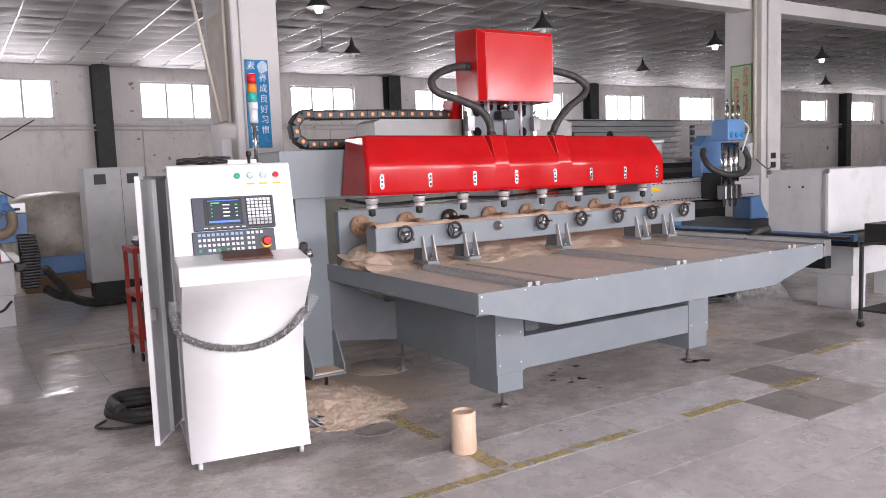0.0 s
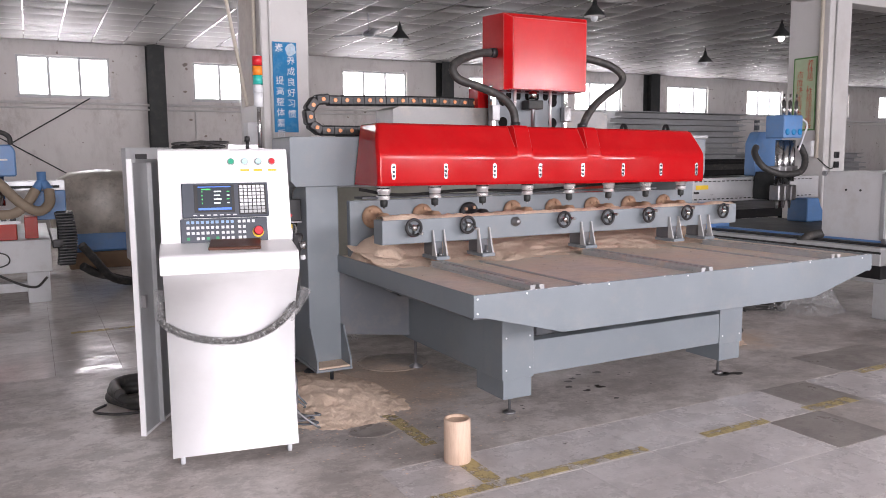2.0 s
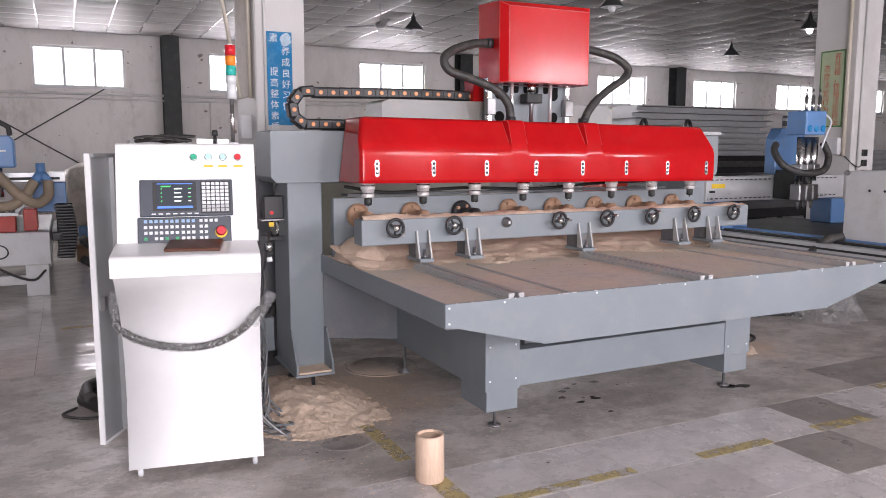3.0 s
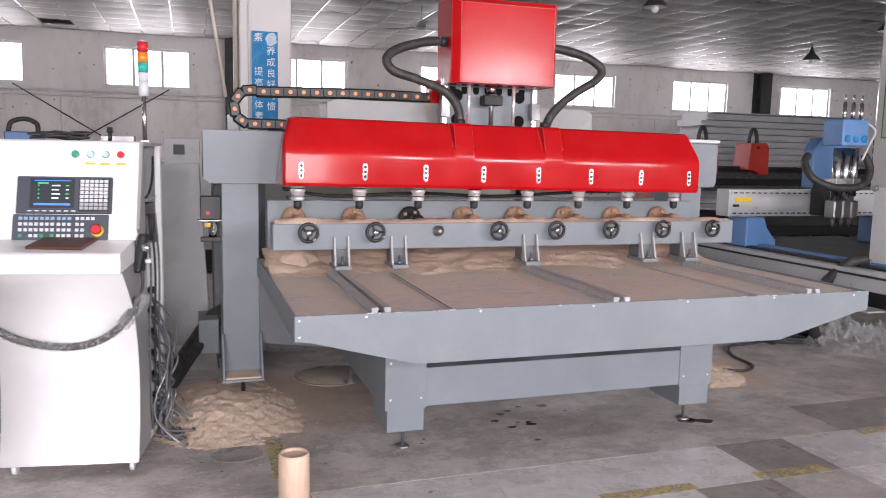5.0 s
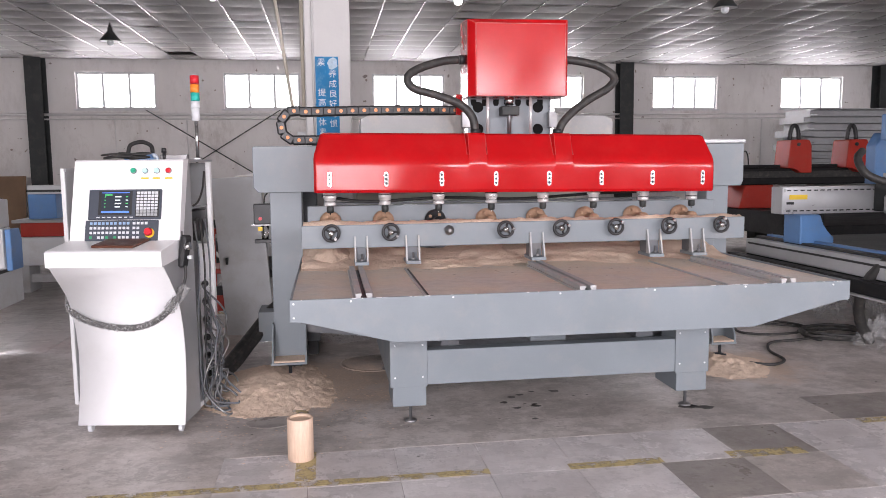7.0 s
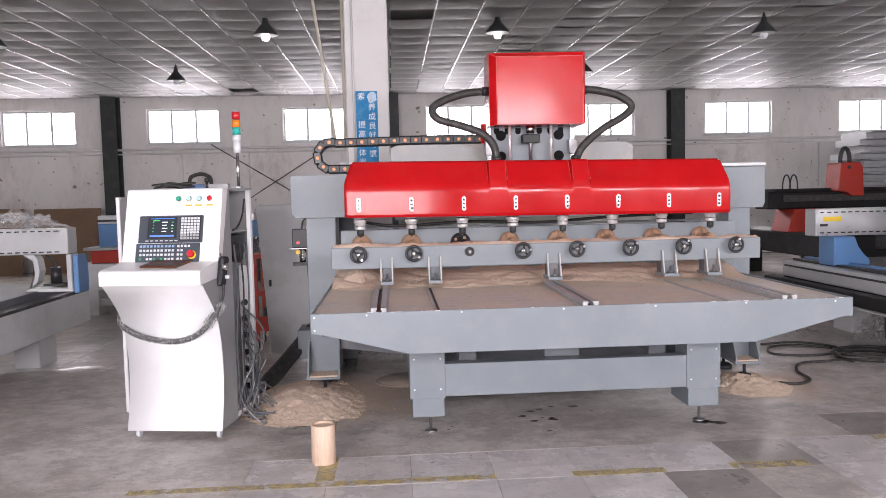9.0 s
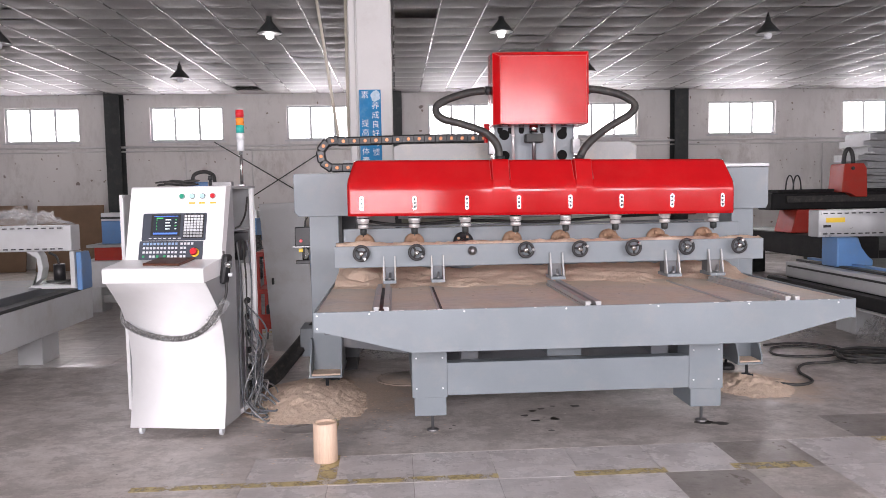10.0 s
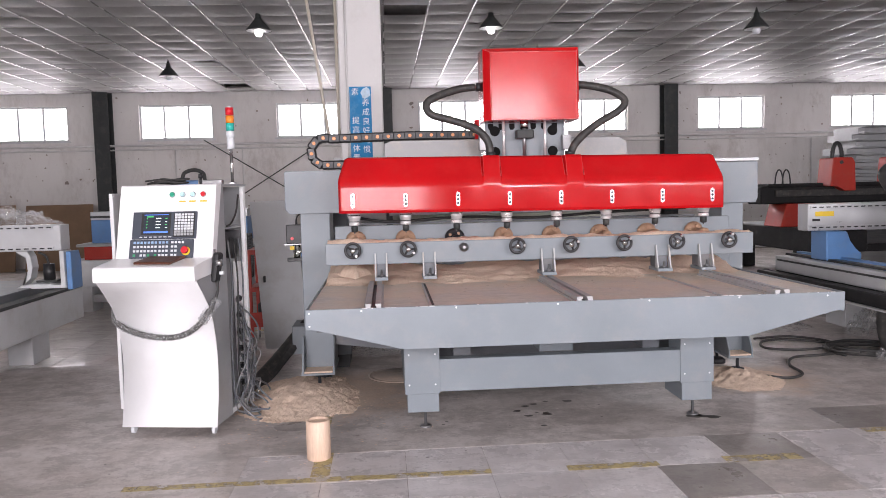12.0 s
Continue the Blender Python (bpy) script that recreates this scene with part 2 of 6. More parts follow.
    if gloss:
        bump_of(nt, bs, noise_tex(nt, 3.5, 3, 0.5), gloss, 0.012)
    else:
        bump_of(nt, bs, mix_rgb(nt, 0.5, mid, fine), 0.14)
    return m


M_TILE = floor_material("worn_pale_tile", (0.65, 0.615, 0.61), (0.48, 0.44, 0.425), 0.30)
# Glazed tile; base raised to stand in for reflected window and wall light.
M_TILE_GLOSS = floor_material("glazed_tile_painted_sheen", (0.80, 0.765, 0.735), (0.64, 0.595, 0.56), 0.26, gloss=0.7)
M_TILE_DIRTY_DIM = floor_material("dirty_dimmed_floor", (0.59, 0.545, 0.52), (0.43, 0.385, 0.355), 0.80, joined=1.0)
M_TILE_DARK = floor_material("brown_grey_patch", (0.37, 0.335, 0.31), (0.27, 0.24, 0.22), 0.6)
M_SCREED = floor_material("dark_screed", (0.22, 0.20, 0.18), (0.12, 0.105, 0.092), 0.8)
M_JOINT = mat("dark_joint", (0.21, 0.185, 0.165), 0.85, 0, 0.2, 8, 0.2, 60)


def wall_material():
    m, nt, bs = nodes_of("dirty_whitewash")
    big, mid, fine = noise_tex(nt, 0.45, 6, 0.65), noise_tex(nt, 2.5, 8, 0.75, (1, 1, 0.35)), noise_tex(nt, 40, 4)
    c = mix_rgb(nt, ramp(nt, big, 0.3, 0.7), (0.66, 0.635, 0.62), (0.77, 0.75, 0.735))
    c = mix_rgb(nt, ramp(nt, mid, 0.5, 0.78, 0, 0.5), c, (0.42, 0.385, 0.36))
    stain = noise_tex(nt, 1.1, 9, 0.8, (1, 1, 0.6))
    c = mix_rgb(nt, ramp(nt, stain, 0.54, 0.66, 0, 0.45), c, (0.38, 0.33, 0.30))
    nail = noise_tex(nt, 8.5, 1, 0.4)
    c = mix_rgb(nt, ramp(nt, nail, 0.75, 0.77, 0, 0.8), c, (0.20, 0.15, 0.12))
    spots = noise_tex(nt, 3.1, 2, 0.4)
    c = mix_rgb(nt, ramp(nt, spots, 0.735, 0.76, 0, 0.8), c, (0.16, 0.12, 0.1))
    nt.links.new(c, bs.inputs["Base Color"])
    bs.inputs["Roughness"].default_value = 0.9
    bump_of(nt, bs, fine, 0.2)
    return m


M_WALL = wall_material()


def ceiling_material():
    m, nt, bs = nodes_of("soft_ceiling_panel")
    big, mid = noise_tex(nt, 0.7, 5, 0.6), noise_tex(nt, 6, 6, 0.7)
    isl = nt.nodes.new("ShaderNodeNewGeometry").outputs["Random Per Island"]
    c = mix_rgb(nt, isl, (0.25, 0.24, 0.235), (0.31, 0.30, 0.29))
    c = mix_rgb(nt, ramp(nt, big, 0.45, 0.72, 0, 0.35), c, (0.215, 0.20, 0.19))
    c = mix_rgb(nt, ramp(nt, mid, 0.55, 0.8, 0, 0.3), c, (0.22, 0.205, 0.195))
    nt.links.new(c, bs.inputs["Base Color"])
    bs.inputs["Roughness"].default_value = 0.6
    bump_of(nt, bs, mid, 0.25, 0.01)
    return m


M_CEIL = ceiling_material()
M_TBAR = mat("dull_metal_ceiling_bar", (0.40, 0.39, 0.38), 0.26, 0.75, 0.3, 1.3, 0.0, 80, (0.16, 0.15, 0.14), 0.85)


def glass_material(name, col=(1, 1, 1), rough=0.02):
    m, nt, bs = nodes_of(name)
    bs.inputs["Base Color"].default_value = (*col, 1)
    bs.inputs["Transmission Weight"].default_value = 1.0
    bs.inputs["Roughness"].default_value = rough
    bs.inputs["IOR"].default_value = 1.45
    return m


M_GLASS = glass_material("window_glass")
M_BOTTLE = glass_material("clear_bowl", (0.92, 0.93, 0.9), 0.08)


def film_material():
    m, nt, bs = nodes_of("crumpled_clear_film")
    n = noise_tex(nt, 14, 7, 0.75)
    bs.inputs["Base Color"].default_value = (0.80, 0.80, 0.80, 1)
    bs.inputs["Roughness"].default_value = 0.10
    bs.inputs["Transmission Weight"].default_value = 0.45
    bs.inputs["IOR"].default_value = 1.4
    nt.links.new(ramp(nt, n, 0.42, 0.68, 0.06, 0.62), bs.inputs["Alpha"])
    bump_of(nt, bs, n, 0.6, 0.02)
    return m


M_FILM = film_material()


def wrap_material():
    """Thin clear wrapping that only shows where it creases."""
    m, nt, bs = nodes_of("creased_clear_wrap")
    n = noise_tex(nt, 75, 5, 0.75)
    bs.inputs["Base Color"].default_value = (0.8, 0.8, 0.8, 1)
    bs.inputs["Roughness"].default_value = 0.15
    nt.links.new(ramp(nt, n, 0.48, 0.62, 0.04, 0.5), bs.inputs["Alpha"])
    bump_of(nt, bs, n, 0.6, 0.02)
    return m


M_WRAP = wrap_material()


def glow(name, col, strength):
    m, nt, bs = nodes_of(name)
    bs.inputs["Base Color"].default_value = (*col, 1)
    bs.inputs["Emission Color"].default_value = (*col, 1)
    bs.inputs["Emission Strength"].default_value = strength
    return m


M_BULB = glow("lit_bulb", (1.0, 0.99, 0.97), 14.0)
M_LCD = glow("dark_lcd", (0.012, 0.02, 0.03), 0.3)
M_LCD_W = glow("lcd_white", (0.7, 0.8, 0.8), 0.5)
M_LCD_G = glow("lcd_green", (0.05, 0.5, 0.12), 0.5)
M_LCD_B = glow("lcd_blue", (0.08, 0.2, 0.65), 0.6)


# ---- building helpers ----
def thing(name, label, category, at=(0, 0, 0), group="", kind=""):
    ob = new(name)
    ob.empty_display_size = 0.1
    ob.location = at
    return tagged(ob, label, category, group, kind)


def part(name, bm, material, parent=None, label=""):
    """Links a bmesh, built in world places, as one mesh under a thing or a part."""
    bmesh.ops.recalc_face_normals(bm, faces=bm.faces)
    me = bpy.data.meshes.new(name)
    bm.to_mesh(me)
    bm.free()
    for one in (material if isinstance(material, (list, tuple)) else (material,)):
        me.materials.append(one)
    ob = new(name, me)
    if parent is not None:
        ob.parent = parent
        p, top = Vector(), parent
        while top is not None:
            p, top = p + top.location, top.parent
        ob.matrix_parent_inverse = Matrix.Translation(-p) if parent.parent is None else Matrix.Identity(4)
    return tagged(ob, label)


def single(name, bm, material, label, category="", group="", kind=""):
    return tagged(part(name, bm, material), label, category, group, kind)


def box(x0, x1, y0, y1, z0, z1, b=0.003, bm=None):
    bm = bm or bmesh.new()
    made = bmesh.ops.create_cube(bm, size=1.0)["verts"]
    for v in made:
        v.co = Vector(((x0 + x1) / 2 + v.co.x * (x1 - x0), (y0 + y1) / 2 + v.co.y * (y1 - y0), (z0 + z1) / 2 + v.co.z * (z1 - z0)))
    if b:
        es = {e for v in made for e in v.link_edges}
        bmesh.ops.bevel(bm, geom=list(es), offset=b, segments=1, affect="EDGES")
    return bm


def prism(profile, axis, a, b, bevel=0.0, bm=None):
    """A profile drawn in the two other axes (y,z for x; x,z for y; x,y for z), pulled from a to b."""
    bm = bm or bmesh.new()

    def place(u, v, w):
        return {"x": (w, u, v), "y": (u, w, v), "z": (u, v, w)}[axis]
    lo = [bm.verts.new(place(u, v, a)) for u, v in profile]
    hi = [bm.verts.new(place(u, v, b)) for u, v in profile]
    n = len(profile)
    fs = [bm.faces.new(lo), bm.faces.new(hi[::-1])]
    for i in range(n):
        fs.append(bm.faces.new((lo[i], lo[(i + 1) % n], hi[(i + 1) % n], hi[i])))
    if bevel:
        bmesh.ops.bevel(bm, geom=list({e for f in fs for e in f.edges}), offset=bevel, segments=1, affect="EDGES")
    return bm


def rod(p, q, r, r2=None, seg=16, bm=None, caps=True):
    bm = bm or bmesh.new()
    p, q = Vector(p), Vector(q)
    d = q - p
    turn = d.to_track_quat("Z", "Y").to_matrix().to_4x4()
    m = Matrix.Translation((p + q) / 2) @ turn
    made = bmesh.ops.create_cone(bm, cap_ends=caps, segments=seg, radius1=r, radius2=r if r2 is None else r2, depth=d.length, matrix=m)
    for v in made["verts"]:
        for f in v.link_faces:
            f.smooth = len(f.verts) == 4
    return bm


def spline(pts, steps=10):
    """A smooth way through the points (Catmull-Rom)."""
    p = [Vector(a) for a in pts]
    p = [2 * p[0] - p[1]] + p + [2 * p[-1] - p[-2]]
    out = []
    for i in range(1, len(p) - 2):
        for k in range(steps):
            t = k / steps
            a, b, c, d = p[i - 1], p[i], p[i + 1], p[i + 2]
            out.append(0.5 * (2 * b + (c - a) * t + (2 * a - 5 * b + 4 * c - d) * t * t + (3 * b - a - 3 * c + d) * t ** 3))
    out.append(p[-2])
    return out


def tube(pts, r, seg=10, steps=10, bm=None, ribs=0.0):
    """A round hose along a smooth way; ribs: how far every second ring swells."""
    bm = bm or bmesh.new()
    way = spline(pts, steps)
    up, rings = Vector((0.13, 0.21, 0.97)).normalized(), []
    for i, c in enumerate(way):
        d = (way[min(i + 1, len(way) - 1)] - way[max(i - 1, 0)]).normalized()
        side = d.cross(up)
        side = side.normalized() if side.length > 1e-4 else Vector((1, 0, 0))
        up = side.cross(d).normalized()
        rr = r * (1 + (ribs if i % 2 else 0))
        rings.append([bm.verts.new(c + rr * (math.cos(k * math.tau / seg) * side + math.sin(k * math.tau / seg) * up)) for k in range(seg)])
    for a, b in zip(rings, rings[1:]):
        for k in range(seg):
            bm.faces.new((a[k], a[(k + 1) % seg], b[(k + 1) % seg], b[k])).smooth = True
    bm.faces.new(rings[0][::-1])
    bm.faces.new(rings[-1])
    return bm


def lathe(prof, at, axis="z", seg=24, bm=None):
    """Turns a profile of (radius, height) round an axis through at."""
    bm = bm or bmesh.new()
    at = Vector(at)
    rings = []
    for r, h in prof:
        ring = []
        for k in range(seg):
            c, s = r * math.cos(k * math.tau / seg), r * math.sin(k * math.tau / seg)
            ring.append(bm.verts.new(at + Vector({"z": (c, s, h), "y": (c, h, s), "x": (h, c, s)}[axis])))
        rings.append(ring)
    for a, b in zip(rings, rings[1:]):
        for k in range(seg):
            bm.faces.new((a[k], a[(k + 1) % seg], b[(k + 1) % seg], b[k])).smooth = True
    bm.faces.new(rings[0][::-1]), bm.faces.new(rings[-1])
    return bm


def heap(cx, cy, rx, ry, h, z0=0.0, n=36, rough=0.25, seed=0.0, power=1.6, broken=0.0):
    """An uneven heap of loose stuff on a level."""
    bm = bmesh.new()
    grid = {}
    for i in range(n + 1):
        for j in range(n + 1):
            u, v = 2 * i / n - 1, 2 * j / n - 1
            wob = 1 + 0.25 * noise.noise(Vector((u * 1.7 + seed, v * 1.7, seed)))
            d = math.hypot(u, v) / wob
            d += broken * (0.09 * noise.noise(Vector((u * 9, v * 9, seed + 2))) + 0.07 * noise.noise(Vector((u * 23, v * 23, seed + 4))))
            f = max(0.0, 1 - d * abs(d)) ** power
            k = noise.noise(Vector((u * 5 + seed, v * 5, 3.1))) + 0.5 * noise.noise(Vector((u * 14, v * 14 + seed, 7.7)))
            z = h * f * (1 + rough * k * 2) - 0.004 * (d > 0.98)
            grid[i, j] = bm.verts.new((cx + u * rx, cy + v * ry, z0 + max(z, -0.006) + 0.002 * (d < 0.98)))
    for i in range(n):
        for j in range(n):
            q = (grid[i, j], grid[i + 1, j], grid[i + 1, j + 1], grid[i, j + 1])
            if max(p.co.z for p in q) > z0 + 0.001:
                bm.faces.new(q).smooth = True
    lone = [v for v in bm.verts if not v.link_faces]
    bmesh.ops.delete(bm, geom=lone, context="VERTS")
    return bm


# ---- structure: hall ----
X0, X1, Y0, Y1, H = -9.0, 36.0, -5.6, 17.03, 4.05
BAY, FIRST = 6.9, 5.4          # steel columns stand every bay on the north wall
WIN_Z0, WIN_Z1, WIN_W = 2.95, 3.76, 1.70
BAY_W = 6.5                    # the bays west of the first column are narrower


def bay_x(k):
    return FIRST + (BAY if k >= 0 else BAY_W) * k


win_x = sorted(c for k in range(-2, 5) for c in ((bay_x(k) + 1.65, bay_x(k) + 5.08) if k >= 0 else (bay_x(k) + 1.60, bay_x(k) + 4.78)) if X0 + 1.2 < c < X1 - 1.2)


def pierced_wall(name, y0, y1, holes, z0, z1, label):
    """A wall along x with openings that go through it."""
    ob = thing(name, label, "wall", ((X0 + X1) / 2, (y0 + y1) / 2, 0), kind="structure")
    bm = bmesh.new()
    box(X0, X1, y0, y1, 0, z0, 0, bm)
    box(X0, X1, y0, y1, z1, H + 0.1, 0, bm)
    edges = [X0] + [e for c, w in holes for e in (c - w / 2, c + w / 2)] + [X1]
    for a, b in zip(edges[::2], edges[1::2]):
        box(a, b, y0, y1, z0, z1, 0, bm)
    part("masonry", bm, M_WALL, ob)
    return ob


pierced_wall("wall_north", Y1, Y1 + 0.26, [(c, WIN_W) for c in win_x], WIN_Z0, WIN_Z1, "whitewashed masonry wall with dirt, nail holes and high windows")
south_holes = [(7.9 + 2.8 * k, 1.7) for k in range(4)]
WIDE = (0.4, 5.1, 1.1, 3.5)     # opening added behind the camera for fill light: two sides, sill and head
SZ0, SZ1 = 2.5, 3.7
sw = thing("wall_south", "whitewashed wall with high windows and one added unseen opening for light", "wall", (12, Y0 - 0.13, 0), kind="structure")
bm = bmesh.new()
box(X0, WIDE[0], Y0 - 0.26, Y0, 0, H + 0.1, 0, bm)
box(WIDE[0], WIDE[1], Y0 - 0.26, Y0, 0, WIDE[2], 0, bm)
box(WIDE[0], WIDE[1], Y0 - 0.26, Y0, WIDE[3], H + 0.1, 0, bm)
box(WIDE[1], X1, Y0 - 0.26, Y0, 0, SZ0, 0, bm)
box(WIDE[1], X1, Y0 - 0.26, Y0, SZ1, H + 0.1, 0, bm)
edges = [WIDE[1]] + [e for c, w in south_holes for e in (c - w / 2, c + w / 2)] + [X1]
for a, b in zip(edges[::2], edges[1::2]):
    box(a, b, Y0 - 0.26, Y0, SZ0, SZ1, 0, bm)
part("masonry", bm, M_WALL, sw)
for nm, a, b in (("wall_west", X0 - 0.26, X0), ("wall_east", X1, X1 + 0.26)):
    single(nm, box(a, b, Y0, Y1, 0, H + 0.1, 0), M_WALL, "plain whitewashed end wall of the hall", "wall", kind="structure")

for c in win_x:
    w = thing("window_1", "white framed three-pane window, bright with daylight", "window", (c, Y1, WIN_Z0), "high windows of the hall", "structure")
    a, b = c - WIN_W / 2, c + WIN_W / 2
    fr = bmesh.new()
    for q in ((a, b, WIN_Z0, WIN_Z0 + 0.045), (a, b, WIN_Z1 - 0.045, WIN_Z1), (a, a + 0.045, WIN_Z0 + 0.045, WIN_Z1 - 0.045), (b - 0.045, b, WIN_Z0 + 0.045, WIN_Z1 - 0.045)):
        box(q[0], q[1], Y1 + 0.06, Y1 + 0.12, q[2], q[3], 0, fr)
    part("window_frame", fr, M_WHITE_OLD, w)
    for k in (1, 2):
        m = a + WIN_W * k / 3
        part("mullion", box(m - 0.022, m + 0.022, Y1 + 0.05, Y1 + 0.11, WIN_Z0 + 0.045, WIN_Z1 - 0.045, 0), M_WHITE_OLD, w)
    for k in range(3):
        p0, p1 = a + WIN_W * k / 3 + 0.03, a + WIN_W * (k + 1) / 3 - 0.03
        pane = part("pane", box(p0, p1, Y1 + 0.085, Y1 + 0.09, WIN_Z0 + 0.04, WIN_Z1 - 0.04, 0), M_GLASS, w)
        pane.visible_shadow = False
    part("window_sill", box(a - 0.05, b + 0.05, Y1 - 0.03, Y1 + 0.045, WIN_Z0 - 0.035, WIN_Z0, 0.004), M_WHITE_OLD, w)
    opening_lamp(c, Y1 + 0.2, (WIN_Z0 + WIN_Z1) / 2, WIN_W - 0.02, WIN_Z1 - WIN_Z0 - 0.02, NORTH_WATTS, -1)
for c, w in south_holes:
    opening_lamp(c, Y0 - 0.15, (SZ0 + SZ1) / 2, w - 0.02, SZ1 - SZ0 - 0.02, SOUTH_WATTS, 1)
# Fill lamp of the added opening, to brighten fronts of console and machine.
opening_lamp((WIDE[0] + WIDE[1]) / 2, Y0 - 0.15, (WIDE[2] + WIDE[3]) / 2, WIDE[1] - WIDE[0] - 0.02, WIDE[3] - WIDE[2] - 0.02, FILL_WATTS, 1)

# steel columns on the north wall, with a haunch towards the roof
for k in range(-2, 5):
    x = bay_x(k)
    if X0 < x < X1:
        bm = bmesh.new()
        for yy in (Y1 - 0.34, Y1 - 0.02):
            box(x - 0.17, x + 0.17, yy - 0.006, yy + 0.006, 0, H, 0, bm)
        box(x - 0.006, x + 0.006, Y1 - 0.33, Y1 - 0.03, 0, H, 0, bm)
        single("steel_column", bm, M_DARKSTEEL, "dark painted steel I-section column against the wall", "column", "steel columns", "structure")

# pipes along the wall
pw = thing("wall_pipe", "thin grey painted pipes run along the wall below the windows", "pipe", (10, Y1 - 0.05, 2.8), kind="structure")
part("pipe", rod((X0, Y1 - 0.05, 2.82), (X1, Y1 - 0.05, 2.82), 0.028, seg=8), M_COLUMN, pw)
part("pipe", rod((X0, Y1 - 0.04, 2.72), (X1, Y1 - 0.04, 2.72), 0.018, seg=8), M_COLUMN, pw)
for x in (0.45, 2.0, 6.2, 10.6, 16.0, 18.2):
    part("drop_pipe", rod((x, Y1 - 0.03, 2.72), (x, Y1 - 0.03, 1.55), 0.013, seg=6), M_COLUMN, pw)
bm = rod((1.2, Y1 - 0.37, 2.9), (4.1, Y1 - 0.37, 1.1), 0.012, seg=6)
rod((4.1, Y1 - 0.39, 2.9), (1.2, Y1 - 0.39, 1.1), 0.012, seg=6, bm=bm)
single("cross_brace", bm, M_DARKSTEEL, "thin dark steel rods crossed as wind bracing", "brace", kind="structure")

# ceiling of soft sagging panels, with the bars between them
PITCH = 0.60
bm = bmesh.new()
nx, ny = int((X1 - X0) / PITCH), int((Y1 - Y0) / PITCH)
for i in range(nx):
    for j in range(ny):
        px, py = X0 + (i + 0.5) * PITCH, Y1 - (j + 0.5) * PITCH
        if py < -2.2:
            step, sag = 1, 0
        else:
            step, sag = 4, 0.018 + 0.016 * random.random()
        if (abs(px - 5.50) < 0.3 and abs(py - 9.2) < 0.3 or abs(px - 2.0) < 0.3 and abs(py - 16.1) < 0.3):
            continue
        tilt = random.uniform(-0.008, 0.008)
        h = PITCH / 2 - 0.004
        vs = {}
        for a in range(step + 1):
            for b in range(step + 1):
                u, v = 2 * a / step - 1, 2 * b / step - 1
                z = H - 0.004 - sag * (1 - u * u) ** 0.7 * (1 - v * v) ** 0.7 + tilt * v
                vs[a, b] = bm.verts.new((px + u * h, py + v * h, z))
        for a in range(step):
            for b in range(step):
                bm.faces.new((vs[a, b], vs[a + 1, b], vs[a + 1, b + 1], vs[a, b + 1])).smooth = step > 1
single("ceiling", bm, M_CEIL, "low ceiling of pale sagging soft panels", "ceiling", kind="structure")
bm = bmesh.new()
for i in range(nx + 1):
    x = X0 + i * PITCH
    box(x - 0.009, x + 0.009, Y0, Y1, H - 0.012, H + 0.02, 0, bm)
single("ceiling_bars", bm, M_TBAR, "thin white metal bars that carry the ceiling panels", "ceiling", kind="structure")
single("roof", box(X0 - 0.3, X1 + 0.3, Y0 - 0.3, Y1 + 0.3, H + 0.11, H + 0.3, 0), M_WALL, "plain roof slab above the ceiling", "roof", kind="structure")

# round the hall
single("ground", box(-400, 400, -400, 400, -0.5, -0.12, 0), M_SCREED, "plain ground outside the hall", "ground", kind="structure")


def main_column(x, y, name):
    c = thing(name, "white painted concrete column with conduits", "column", (x, y, 0), kind="structure")
    part("shaft", box(x - 0.25, x + 0.21, y, y + 0.86, 0, H, 0.012), M_COLUMN, c)
    return c


col_a = main_column(5.15, 6.70, "column_1")


# ---- the engraving machine ----
YF = 2.79                      # front of the table
HEADS = [5.11 + 0.401 * k for k in range(8)]
mc = thing("engraving_machine", "grey eight-spindle rotary wood carving machine with red covers, dusted with sawdust", "machine", (6.51, 3.9, 0))


def table():
    x0, x1 = 4.88, 8.11
    # deep front apron with tapered ends
    prof = [(x0, 0.95), (x0, 0.835), (x0 + 0.06, 0.83), (5.44, 0.70), (7.51, 0.70), (8.05, 0.835), (x1, 0.84), (x1, 0.95)]
    ap = part("apron", prism(prof, "y", YF, YF + 0.012, 0.0015), M_GREY, mc)
    for x, z in ((4.90, 0.93), (4.90, 0.855), (5.2, 0.935), (5.75, 0.937), (6.35, 0.937), (6.9, 0.937), (7.45, 0.937), (8.0, 0.93)):
        part("screw", rod((x, YF - 0.003, z), (x, YF, z), 0.006, seg=8), M_KEY, ap)
    chips = bmesh.new()
    rc = random.Random(31)
    for k in range(34):
        cx, w = rc.uniform(x0 + 0.02, x1 - 0.03), rc.choice((0.004, 0.008, 0.014, 0.03))
        d = rc.uniform(0.0015, 0.005)
        box(cx, cx + w, YF - 0.0012, YF + 0.006, 0.951 - d, 0.9512, 0, chips)
    tagged(part("worn_paint", chips, M_ALU, ap), "bare bright nicks in the paint", kind="stuff")
    for side in (x0, x1 - 0.01):
        part("side_plate", box(side, side + 0.01, YF + 0.012, 4.78, 0.83, 0.95, 0.001), M_GREY, mc)
    part("table_bed", box(x0 + 0.01, x1 - 0.01, YF + 0.012, 4.78, 0.90, 0.938, 0), M_BED, mc)
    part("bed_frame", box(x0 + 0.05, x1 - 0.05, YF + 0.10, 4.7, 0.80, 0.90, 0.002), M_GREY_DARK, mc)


table()


